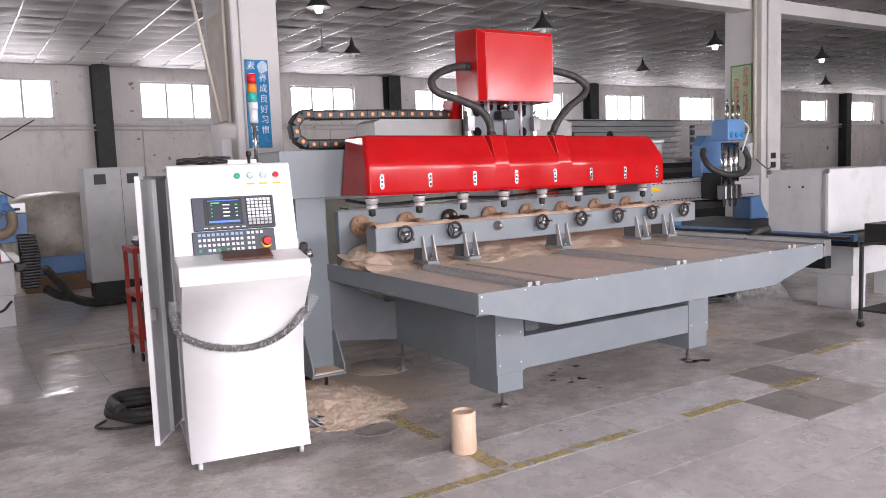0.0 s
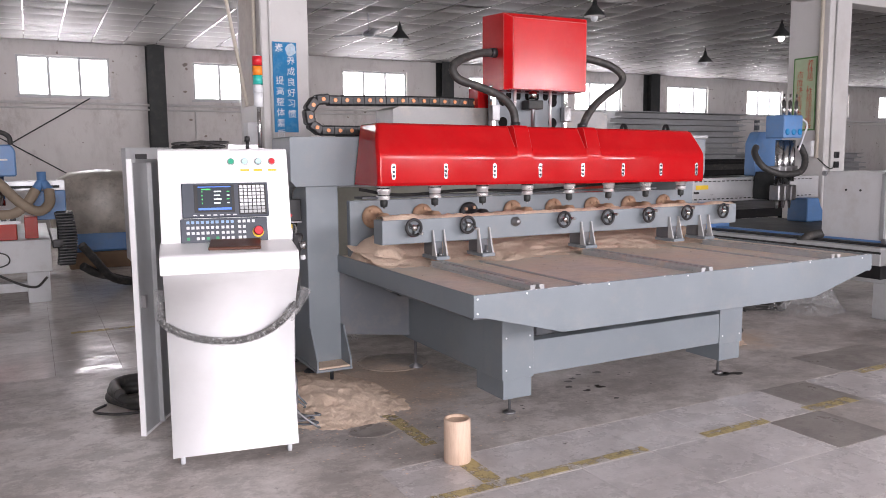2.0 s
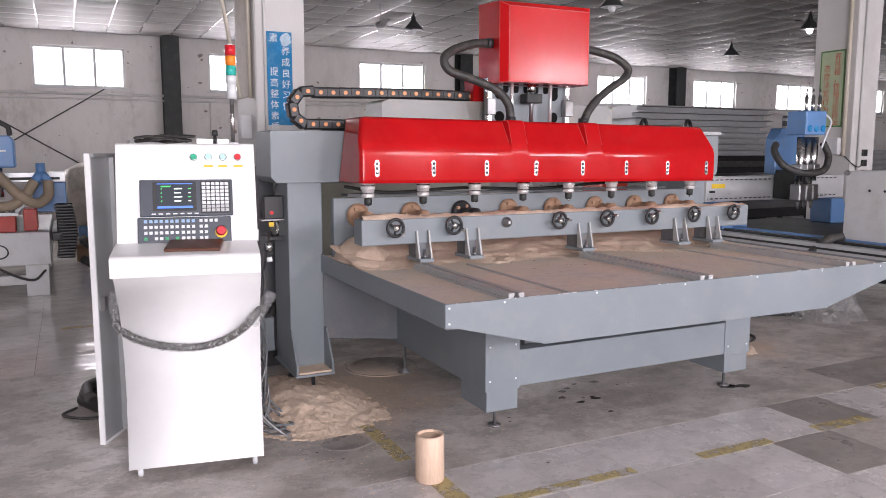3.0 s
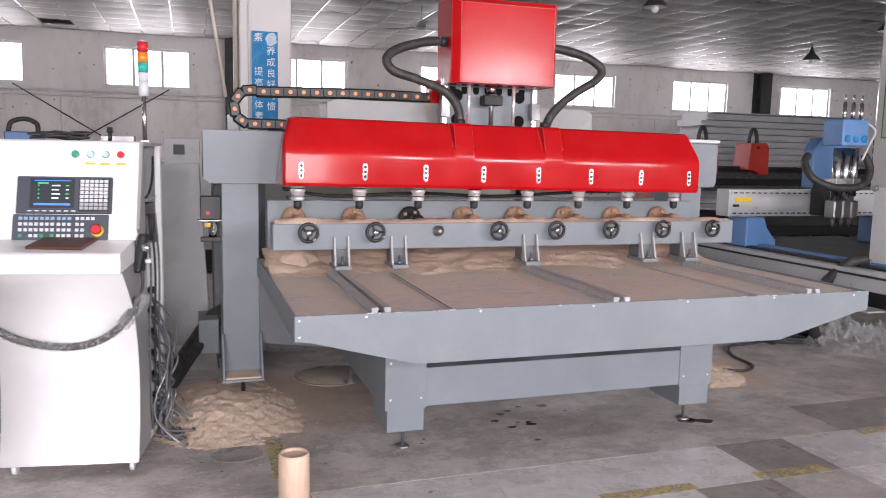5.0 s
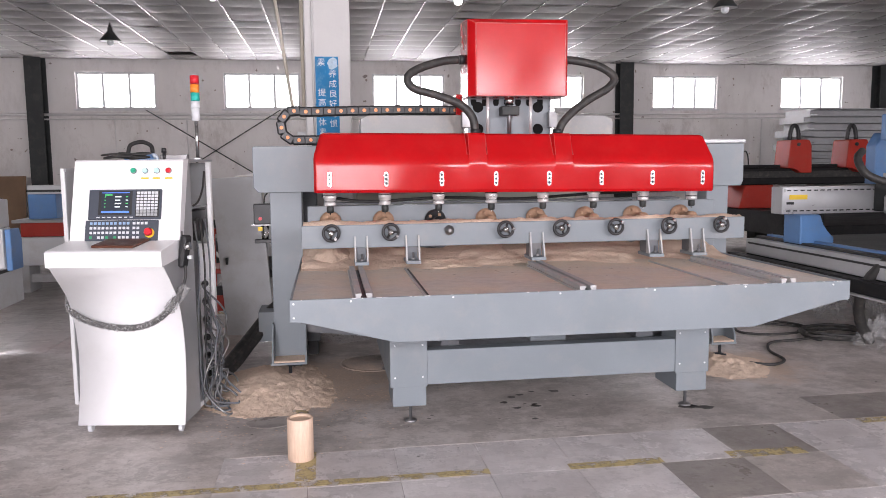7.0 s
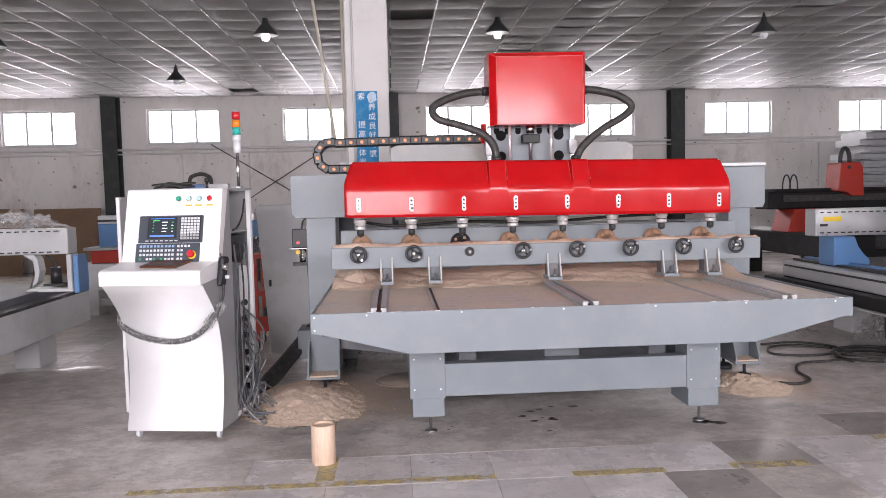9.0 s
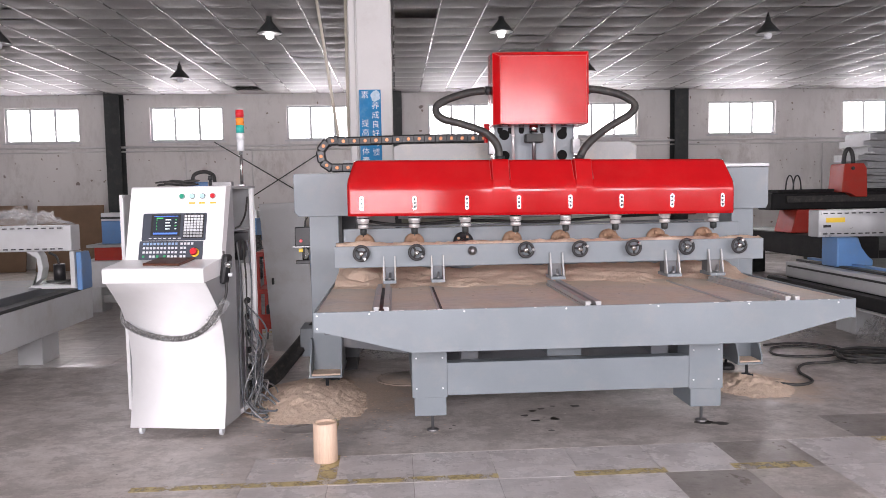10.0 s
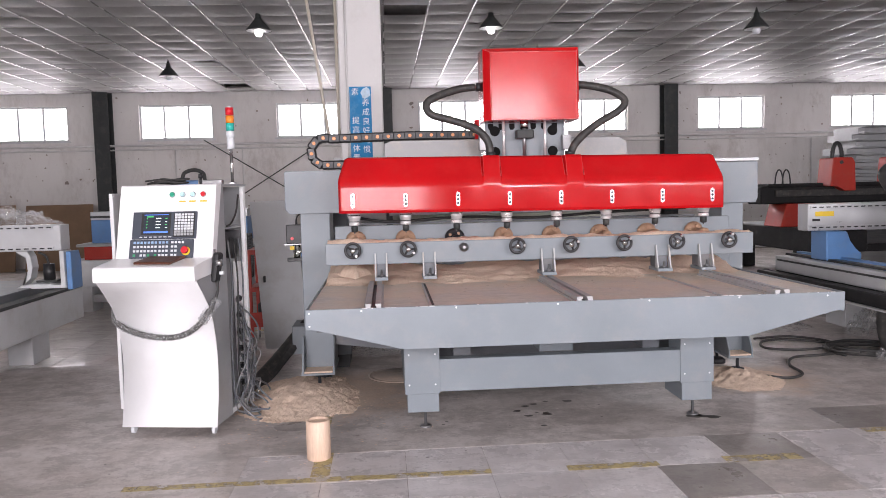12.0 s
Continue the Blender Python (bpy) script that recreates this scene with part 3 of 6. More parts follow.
def rail(x0, x1, y0=YF + 0.004, y1=3.93):
    """A clamping channel: two ridges with lips over a dark slot, on thin flanges."""
    z, h, w = 0.938, 0.036, x1 - x0
    g = part("clamp_rail", box(x0, x0 + w * 0.32, y0, y1, z, z + h, 0.001), M_RAIL, mc)
    part("ridge", box(x1 - w * 0.32, x1, y0, y1, z, z + h, 0.001), M_RAIL, g)
    for a, b, c, d in ((x0 - 0.012, x0, 0, 0.012), (x1, x1 + 0.012, 0, 0.012), (x0 + w * 0.32, x0 + w * 0.37, h - 0.012, h), (x1 - w * 0.37, x1 - w * 0.32, h - 0.012, h)):
        part("lip", box(a, b, y0, y1, z + c, z + d, 0), M_RAIL, g)
    part("slot", box(x0 + w * 0.32, x1 - w * 0.32, y0, y1, z, z + 0.006, 0), M_BLACK, g)


for a, b in ((5.225, 5.315), (6.465, 6.56), (7.675, 7.765)):
    rail(a, b)
for x in (5.62, 7.385):
    part("bed_groove", box(x - 0.009, x + 0.009, YF + 0.03, 3.95, 0.938, 0.942, 0), M_DARKSTEEL, mc)
    part("groove_edge", box(x - 0.021, x - 0.009, YF + 0.03, 3.95, 0.938, 0.948, 0), M_RAIL, mc)


def base():
    x0, x1, yf, yb = 5.45, 7.57, 3.42, 4.95
    for a, b in ((x0, x0 + 0.235), (x1 - 0.235, x1)):
        p = part("corner_post", box(a, b, yf, yf + 0.22, 0.262, 0.70, 0.002), M_GREY, mc)
        for xx in (a + 0.03, b - 0.03):
            for zz in (0.53, 0.325):
                part("screw", rod((xx, yf - 0.003, zz), (xx, yf, zz), 0.006, seg=8), M_KEY, p)
        f = part("foot_box", box(a + 0.015, b - 0.008, yf + 0.012, yf + 0.34, 0.135, 0.262, 0.002), M_GREY, mc)
        cx = (a + b) / 2 + 0.02
        ft = part("levelling_foot", lathe([(0.040, 0.0), (0.042, 0.008), (0.030, 0.016), (0.010, 0.020), (0.010, 0.14)], (cx, yf + 0.13, 0), seg=16), M_STEEL, mc)
        part("lock_nut", lathe([(0.018, 0.118), (0.018, 0.134)], (cx, yf + 0.13, 0), seg=6), M_STEEL, ft)
    # Dark sheet added to put shade into the gap under the apron.
    part("gap_shade_plate", box(x0 + 0.012, x1 - 0.012, 4.10, 4.112, 0.30, 0.70, 0), M_GREY_DARK, mc)
    for a, b in ((x0 + 0.24, x0 + 0.42), (x1 - 0.24, x1 - 0.42)):
        part("brace", prism([(a, 0.70), (a, 0.64), (b, 0.46), (b + (b - a) * 0.15, 0.46), (b + (b - a) * 0.15, 0.50), (a + (b - a) * 0.3, 0.70)], "y", yf + 0.14, yf + 0.15), M_GREY, mc)
    part("front_rail", box(x0 + 0.235, x1 - 0.235, yf + 0.006, yf + 0.10, 0.272, 0.492, 0.002), M_GREY, mc)
    for x in (x0, x1 - 0.012):
        part("base_side", box(x, x + 0.012, yf + 0.22, yb, 0.262, 0.70, 0.001), M_GREY, mc)
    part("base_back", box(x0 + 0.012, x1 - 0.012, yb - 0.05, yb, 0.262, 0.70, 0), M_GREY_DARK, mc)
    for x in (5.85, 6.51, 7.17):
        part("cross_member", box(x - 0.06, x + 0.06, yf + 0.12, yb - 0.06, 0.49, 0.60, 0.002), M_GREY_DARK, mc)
    part("screw_motor", box(6.38, 6.62, yf + 0.11, yf + 0.3, 0.495, 0.58, 0.004), M_GREY, mc)
    for x in (x0 + 0.1, x1 - 0.1):
        part("levelling_foot", lathe([(0.055, 0.0), (0.055, 0.012), (0.012, 0.034), (0.012, 0.262)], (x, yb - 0.1, 0), seg=12), M_STEEL, mc)


base()


def gantry():
    for s, a, b in ((1, 4.655, 4.895), (-1, 8.215, 8.405)):
        part("gantry_column", box(a, b, 4.75, 5.15, 0.16, 1.47, 0.004), M_GREY, mc)
        part("foot_plate", box(a - 0.02, b + 0.01, 4.56, 5.15, 0.145, 0.162, 0.002), M_GREY, mc)
        for x in (a - 0.012, b - 0.004):
            part("foot_gusset", prism([(4.57, 0.162), (4.75, 0.162), (4.75, 0.44), (4.70, 0.44), (4.57, 0.22)], "x", x, x + 0.012), M_GREY, mc)
        part("foot_dust", box(a + 0.002, b - 0.006, 4.568, 4.748, 0.1625, 0.176, 0.004), M_SAW, mc, "sawdust in the foot bracket")
        for y in (4.64, 5.05):
            part("levelling_foot", lathe([(0.075, 0.0), (0.075, 0.03), (0.05, 0.05), (0.013, 0.055), (0.013, 0.148)], ((a + b) / 2, y, 0), seg=14), M_BLACK, mc)
        # arm to the base
        x_in = b if s > 0 else a
        end = 5.45 if s > 0 else 7.57
        prof = [(x_in, 0.36), (x_in, 0.86), (x_in + (end - x_in) * 0.85, 0.60), (end, 0.60), (end, 0.29)]
        # Arms are the column's grey, darkened here to paint in their shade.
        part("side_arm", prism(prof, "y", 4.75, 4.763, 0.001), M_GREY_DARK, mc)
        part("side_arm_back", prism(prof, "y", 4.93, 4.943, 0.001), M_GREY_DARK, mc)
        part("arm_tray", box(min(x_in, end), max(x_in, end), 4.763, 4.93, 0.56, 0.572, 0), M_BED, mc)
    prof = [(4.54, 1.49), (4.54, 1.788), (4.552, 1.80), (8.508, 1.80), (8.52, 1.788), (8.52, 1.49), (8.50, 1.45), (4.575, 1.45)]
    part("cross_beam", prism(prof, "y", 4.72, 5.16, 0.003), M_GREY, mc)
    part("beam_lid", box(8.02, 8.51, 4.68, 5.18, 1.801, 1.832, 0.004), M_GREY_LIGHT, mc)
    part("drive_cover", prism([(5.36, 1.84), (5.36, 2.01), (5.42, 2.035), (7.34, 2.035), (7.41, 2.0), (7.41, 1.84)], "y", 4.80, 5.12, 0.004), M_COVER_GREY, mc, "pale dusty metal drive cover")
    part("cover_foot", box(5.40, 7.36, 4.82, 5.1, 1.80, 1.84, 0), M_GREY_DARK, mc)
    part("linear_rail", box(5.05, 8.0, 4.69, 4.72, 1.72, 1.75, 0), M_CHROME, mc)
    part("linear_rail", box(5.05, 8.0, 4.69, 4.72, 1.52, 1.55, 0), M_CHROME, mc)


gantry()


def headstock():
    part("headstock_plate", box(4.94, 8.23, 4.64, 4.70, 0.94, 1.345, 0.003), M_GREY, mc)
    for k, x in enumerate(HEADS):
        ch = part("chuck", lathe([(0.03, 0.0), (0.078, -0.004), (0.083, -0.022), (0.06, -0.036), (0.032, -0.045), (0.03, -0.16), (0.04, -0.19), (0.04, -0.25), (0.012, -0.265)], (x, 4.64, 1.225), "y", 20), M_WOODDISC if k != 2 else M_BLACK, mc)
        for q in range(4):
            a = q * math.pi / 2 + 0.5 + k
            part("jaw", box(x + 0.05 * math.cos(a) - 0.011, x + 0.05 * math.cos(a) + 0.011, 4.585, 4.612, 1.225 + 0.05 * math.sin(a) - 0.011, 1.225 + 0.05 * math.sin(a) + 0.011, 0.003), M_WOODDISC, ch)
    # tailstock beam and its handwheels
    part("tailstock_beam", box(4.91, 8.13, 4.0, 4.14, 1.088, 1.246, 0.004), M_GREY, mc)
    bm = bmesh.new()
    n = 150
    rows = []
    for i in range(n + 1):
        x = 4.925 + 3.19 * i / n
        row = []
        for j in range(6):
            v = j / 5
            e = min(1, (1 - abs(2 * v - 1)) * 2.2)
            k = 0.5 + noise.noise(Vector((x * 4, v * 1.5, 0.3))) + 0.5 * noise.noise(Vector((x * 17, v * 4, 2)))
            row.append(bm.verts.new((x, 4.004 + 0.132 * v + 0.004 * noise.noise(Vector((x * 20, v, 5))), 1.2465 + 0.026 * max(0.05, k) * e)))
        rows.append(row)
    for a, b in zip(rows, rows[1:]):
        for j in range(5):
            bm.faces.new((a[j], a[j + 1], b[j + 1], b[j])).smooth = True
    part("beam_dust", bm, M_SAW, mc, "sawdust lying on the beam")
    for k, x in enumerate(HEADS):
        z = 1.197
        if k == 2:
            part("tailstock_boss", lathe([(0.034, 0.0), (0.034, -0.02), (0.018, -0.024), (0.018, -0.05), (0.008, -0.055)], (x + 0.01, 4.0, z), "y", 18), M_STEEL, mc, "bare boss with its handwheel missing")
            continue
        w = part("handwheel", lathe([(0.011, 0.0), (0.013, -0.045), (0.020, -0.05), (0.020, -0.075), (0.006, -0.08)], (x, 4.0, z), "y", 14), M_CHROME, mc)
        ring = bmesh.new()
        pts = [(x + 0.052 * math.cos(a), 3.945, z + 0.052 * math.sin(a)) for a in [q * math.tau / 24 for q in range(25)]]
        tube(pts, 0.0105, 8, 2, ring)
        part("rim", ring, M_BLACK, w)
        a0 = 0.4 + 1.7 * k
        for q in range(3):
            a = a0 + q * math.tau / 3
            part("spoke", rod((x, 3.945, z), (x + 0.05 * math.cos(a), 3.945, z + 0.05 * math.sin(a)), 0.008, seg=8), M_BLACK, w)
        a = -0.9 + 0.35 * k
        part("grip", rod((x + 0.045 * math.cos(a), 3.94, z + 0.045 * math.sin(a)), (x + 0.045 * math.cos(a), 3.885, z + 0.045 * math.sin(a)), 0.008, 0.010, 10), M_CHROME, w)
    for a, b in ((5.265, 5.36), (5.615, 5.715), (6.495, 6.60), (7.365, 7.475), (7.695, 7.805)):
        br = part("clamp_bracket", box(a, b, 3.925, 4.14, 0.975, 0.998, 0.002), M_GREY, mc)
        for x in (a, b - 0.013):
            part("cheek", prism([(3.940, 0.998), (3.998, 0.998), (3.998, 1.168), (3.984, 1.17), (3.966, 1.09)], "x", x, x + 0.011, 0.001), M_RAIL, br)
        part("clamp_bolt", lathe([(0.014, 1.0), (0.014, 1.015), (0.007, 1.016), (0.007, 1.05)], ((a + b) / 2, 3.962, 0), seg=8), M_STEEL, br)
        part("bracket_block", box(a + 0.015, b - 0.015, 4.0, 4.14, 1.0, 1.088, 0), M_GREY_DARK, br)


headstock()


def hood():
    """The red spindle cover, folded from sheet: a vertical front, a sloping upper face and two set-back bays for the hoses."""
    x0, x1 = 5.0, 8.02
    yf, yb, z0, zc, zt = 4.25, 4.69, 1.458, 1.69, 1.888
    # the fold between front and slope is a soft bend
    lean_a, rad = math.atan2(0.125, zt - zc - 0.02), 0.16
    bend = [(yf + rad - rad * math.cos(lean_a * q / 6), zc - rad * math.tan(lean_a / 2) + rad * math.sin(lean_a * q / 6)) for q in range(7)]
    full = [(yf + 0.012, z0), (yf, z0 + 0.02)] + bend + [(yf + 0.125, zt - 0.014), (yf + 0.15, zt), (yb, zt), (yb, z0)]
    back = [(yf + 0.012, z0), (yf, z0 + 0.02)] + [(yf + 0.012 * max(0, q - 2) / 4, z) for q, (y, z) in enumerate(bend)] + [(yf + 0.060, zt - 0.016), (yf + 0.080, zt + 0.002), (yb, zt + 0.002), (yb, z0)]
    stations = [(x0, full, 0.030), (x0 + 0.006, full, 0.014), (x0 + 0.016, full, 0.004), (x0 + 0.032, full, 0), (6.105, full, 0), (6.117, back, 0), (6.245, back, 0), (6.257, full, 0), (6.753, full, 0), (6.765, back, 0), (6.893, back, 0), (6.905, full, 0), (x1 - 0.032, full, 0), (x1 - 0.016, full, 0.004), (x1 - 0.006, full, 0.014), (x1, full, 0.030)]
    bm = bmesh.new()
    rings = []
    for i, (x, prof, inset) in enumerate(stations):
        ring = []
        for y, z in prof:
            lean = (0.055 if i <= 3 else 0.035) * max(0.0, (z - zc) / (zt - zc)) ** 1.5
            xx = x + (lean if i <= 3 else -lean if i >= len(stations) - 4 else 0)
            ring.append(bm.verts.new((xx, min(yb, y + inset) if y < yb else y, z - (0.5 * inset if z > zt - 0.01 else 0))))
        rings.append(ring)
    # the cover hangs slightly lower at its far end
    for v in bm.verts:
        v.co.z -= 0.010 * (v.co.x - x0)
    n = len(full)
    for a, b in zip(rings, rings[1:]):
        for k in range(n):
            bm.faces.new((a[k], a[(k + 1) % n], b[(k + 1) % n], b[k])).smooth = True
    bm.faces.new(rings[0]), bm.faces.new(rings[-1][::-1])
    bmesh.ops.recalc_face_normals(bm, faces=bm.faces)
    sharp = [e for e in bm.edges if len(e.link_faces) == 2 and e.calc_face_angle() > 1.05]
    bmesh.ops.bevel(bm, geom=sharp, offset=0.003, segments=1, affect="EDGES", material=1)
    for e in bm.edges:
        if len(e.link_faces) == 2 and e.calc_face_angle() > 0.45:
            e.smooth = False
        if any(max(abs(v.co.x - q) for v in e.verts) < 0.0015 for q in (6.105, 6.117, 6.245, 6.257, 6.753, 6.765, 6.893, 6.905)):
            e.smooth = False
    h = part("spindle_cover", bm, (M_RED, M_RED_EDGE), mc, "glossy red sheet metal cover")
    for k, x in enumerate(HEADS):
        zc_ = 1.553 - 0.003 * k
        pl = bmesh.new()
        pts = [(x + 0.0165 * math.cos(a) , zc_ + (0.038 if math.sin(a) >= 0 else -0.038) + 0.0165 * math.sin(a)) for a in [q * math.tau / 16 for q in range(16)]]
        prism(pts, "y", yf - 0.004, yf, 0, pl)
        p = part("switch_plate", pl, M_CHROME, h, "polished oblong plate")
        for dz in (-0.03, 0, 0.03):
            part("screw_hole", rod((x, yf - 0.007, zc_ + dz), (x, yf - 0.004, zc_ + dz), 0.0085, seg=12), M_BLACK, p)
        sp = part("spindle", lathe([(0.051, 1.50), (0.051, 1.443), (0.045, 1.440), (0.045, 1.432), (0.050, 1.429), (0.050, 1.414), (0.043, 1.410), (0.043, 1.392), (0.038, 1.390), (0.038, 1.384), (0.043, 1.382), (0.043, 1.360), (0.033, 1.356)][::-1], (x, 4.42, 0), seg=24), M_SPINDLE, mc)
        for zr in (1.434, 1.386):
            part("groove", rod((x, 4.42, zr), (x, 4.42, zr + 0.006), 0.0462 if zr > 1.4 else 0.0392, seg=24), M_HOLE, sp)
        part("collet_nut", lathe([(0.017, 1.305), (0.025, 1.31), (0.027, 1.340), (0.024, 1.357)], (x, 4.42, 0), seg=12), M_DARKSTEEL, sp)
        part("cutter", lathe([(0.004, 1.292), (0.006, 1.305)], (x, 4.42, 0), seg=8), M_CHROME, sp)


hood()


def z_carriage():
    part("slide_plate", box(6.15, 6.87, 4.70, 4.73, 1.86, 2.20, 0.003), M_GREY, mc)
    for x in (6.27, 6.75):
        for z in (1.92, 2.09):
            part("slide_hole", rod((x, 4.697, z), (x, 4.70, z), 0.042, seg=20), M_HOLE, mc)
    for x in (6.33, 6.67):
        part("guide_rod", rod((x, 4.62, 1.88), (x, 4.62, 2.18), 0.013, seg=12), M_SPINDLE, mc)
    for x in (6.165, 6.855):
        part("linear_rail", box(x - 0.018, x + 0.018, 4.66, 4.70, 1.86, 2.2, 0.002), M_CHROME, mc)
        part("rail_block", box(x - 0.035, x + 0.035, 4.63, 4.68, 1.93, 2.05, 0.004), M_STEEL, mc)
    for k in range(7):
        xx = 6.235 + 0.0885 * k
        part("notch", prism([(xx - 0.022, 2.15), (xx - 0.022, 2.115), (xx - 0.012, 2.10), (xx + 0.012, 2.10), (xx + 0.022, 2.115), (xx + 0.022, 2.15)], "y", 4.694, 4.70, 0), M_HOLE, mc)
    part("ball_screw", rod((6.50, 4.62, 1.86), (6.50, 4.62, 2.2), 0.016, seg=12), M_STEEL, mc)
    part("screw_nut", box(6.43, 6.57, 4.57, 4.67, 2.02, 2.09, 0.006), M_DARKSTEEL, mc)
    part("coupling", rod((6.50, 4.62, 2.10), (6.50, 4.62, 2.17), 0.034, seg=16), M_CHROME, mc)
    # red motor box with folded edges
    x0, x1, z0, z1, yf, yb = 6.155, 6.92, 2.155, 2.725, 4.46, 4.82
    bm = bmesh.new()
    fr = [(x0 + 0.055, yf, z0 + 0.004), (x1 - 0.02, yf, z0 + 0.004), (x1 - 0.02, yf, z1 - 0.035), (x0 + 0.055, yf, z1 - 0.035)]
    mid = [(x0, yf + 0.05, z0), (x1, yf + 0.02, z0), (x1, yf + 0.02, z1), (x0, yf + 0.05, z1)]
    bk = [(x0, yb, z0), (x1, yb, z0), (x1, yb, z1 + 0.02), (x0, yb, z1 + 0.02)]
    r = [[bm.verts.new(p) for p in q] for q in (fr, mid, bk)]
    bm.faces.new(r[0][::-1]), bm.faces.new(r[2])
    for a, b in zip(r, r[1:]):
        for k in range(4):
            bm.faces.new((a[k], a[(k + 1) % 4], b[(k + 1) % 4], b[k]))
    bmesh.ops.recalc_face_normals(bm, faces=bm.faces)
    bmesh.ops.bevel(bm, geom=list(bm.edges), offset=0.0045, segments=2, affect="EDGES", material=1)
    mb = part("motor_cover", bm, (M_RED, M_RED_EDGE), mc, "red folded motor box")
    for s, x in ((-1, x0), (1, x1)):
        part("cable_gland", rod((x, 4.62, 2.44), (x + s * 0.045, 4.62, 2.44), 0.036, seg=14), M_BLACK, mb)
    part("cover_base", box(6.12, 6.22, 4.83, 4.98, 2.03, 2.2, 0.003), M_RED, mc)
    part("hose", tube([(6.10, 4.62, 2.44), (5.97, 4.58, 2.42), (5.79, 4.52, 2.36), (5.70, 4.48, 2.29), (5.74, 4.46, 2.21), (5.90, 4.44, 2.16), (6.08, 4.42, 2.09), (6.17, 4.40, 1.99), (6.19, 4.40, 1.86)], 0.030, 12, 10, ribs=0.05), M_RUBBER, mc)
    part("hose", tube([(6.92, 4.62, 2.45), (7.05, 4.58, 2.43), (7.20, 4.52, 2.38), (7.29, 4.48, 2.30), (7.24, 4.46, 2.22), (7.08, 4.44, 2.13), (6.95, 4.42, 2.04), (6.86, 4.40, 1.95), (6.82, 4.40, 1.86)], 0.030, 12, 10, ribs=0.05), M_RUBBER, mc)
    for x in (6.19, 6.82):
        part("hose_clamp", rod((x, 4.40, 1.87), (x, 4.40, 1.905), 0.037, seg=14), M_BLACK, mc)


z_carriage()


def cable_chain():
    """An energy chain of black links with orange caps, laid back on itself round one end."""
    ch = part("cable_chain", box(4.98, 6.1, 4.99, 5.01, 1.80, 1.83, 0), M_GREY_DARK, mc)
    zt, zb, xe, xr = 2.075, 1.850, 4.865, 6.12
    r, mid, step = (zt - zb) / 2, (zt + zb) / 2, 0.0905
    way, run = [], 0.0
    top, arc = xr - xe, math.pi * r
    while run < top + arc + 0.30:
        if run < top:
            way.append((xr - run, zt - 0.008 * math.sin(3 * (xr - run)), 0.0))
        elif run < top + arc:
            a = math.pi / 2 + (run - top) / r
            way.append((xe + r * math.cos(a), mid + r * math.sin(a), math.degrees((run - top) / r)))
        else:
            way.append((xe + run - top - arc, zb, 180.0))
        run += step
    for (xx, zz, turn) in way:
        bm = bmesh.new()
        box(-0.054, 0.054, -0.045, 0.045, -0.037, 0.037, 0.012, bm)
        m = Matrix.Translation((xx, 4.93, zz)) @ Matrix.Rotation(-radians(turn), 4, "Y")
        bm.transform(m)
        link = part("chain_link", bm, M_BLACK, mc)
        bm = bmesh.new()
        rod((-0.0, -0.052, 0), (0.0, -0.044, 0), 0.0145, seg=12, bm=bm)
        bm.transform(m)
        part("cap", bm, M_ORANGE_CAP, link, "orange cap")


cable_chain()


# ---- operator console ----
cs = thing("operator_console", "white steel operator console on castors with dark control panel", "control console", (3.84, 3.55, 0))
CX0, CX1 = 3.522, 4.188


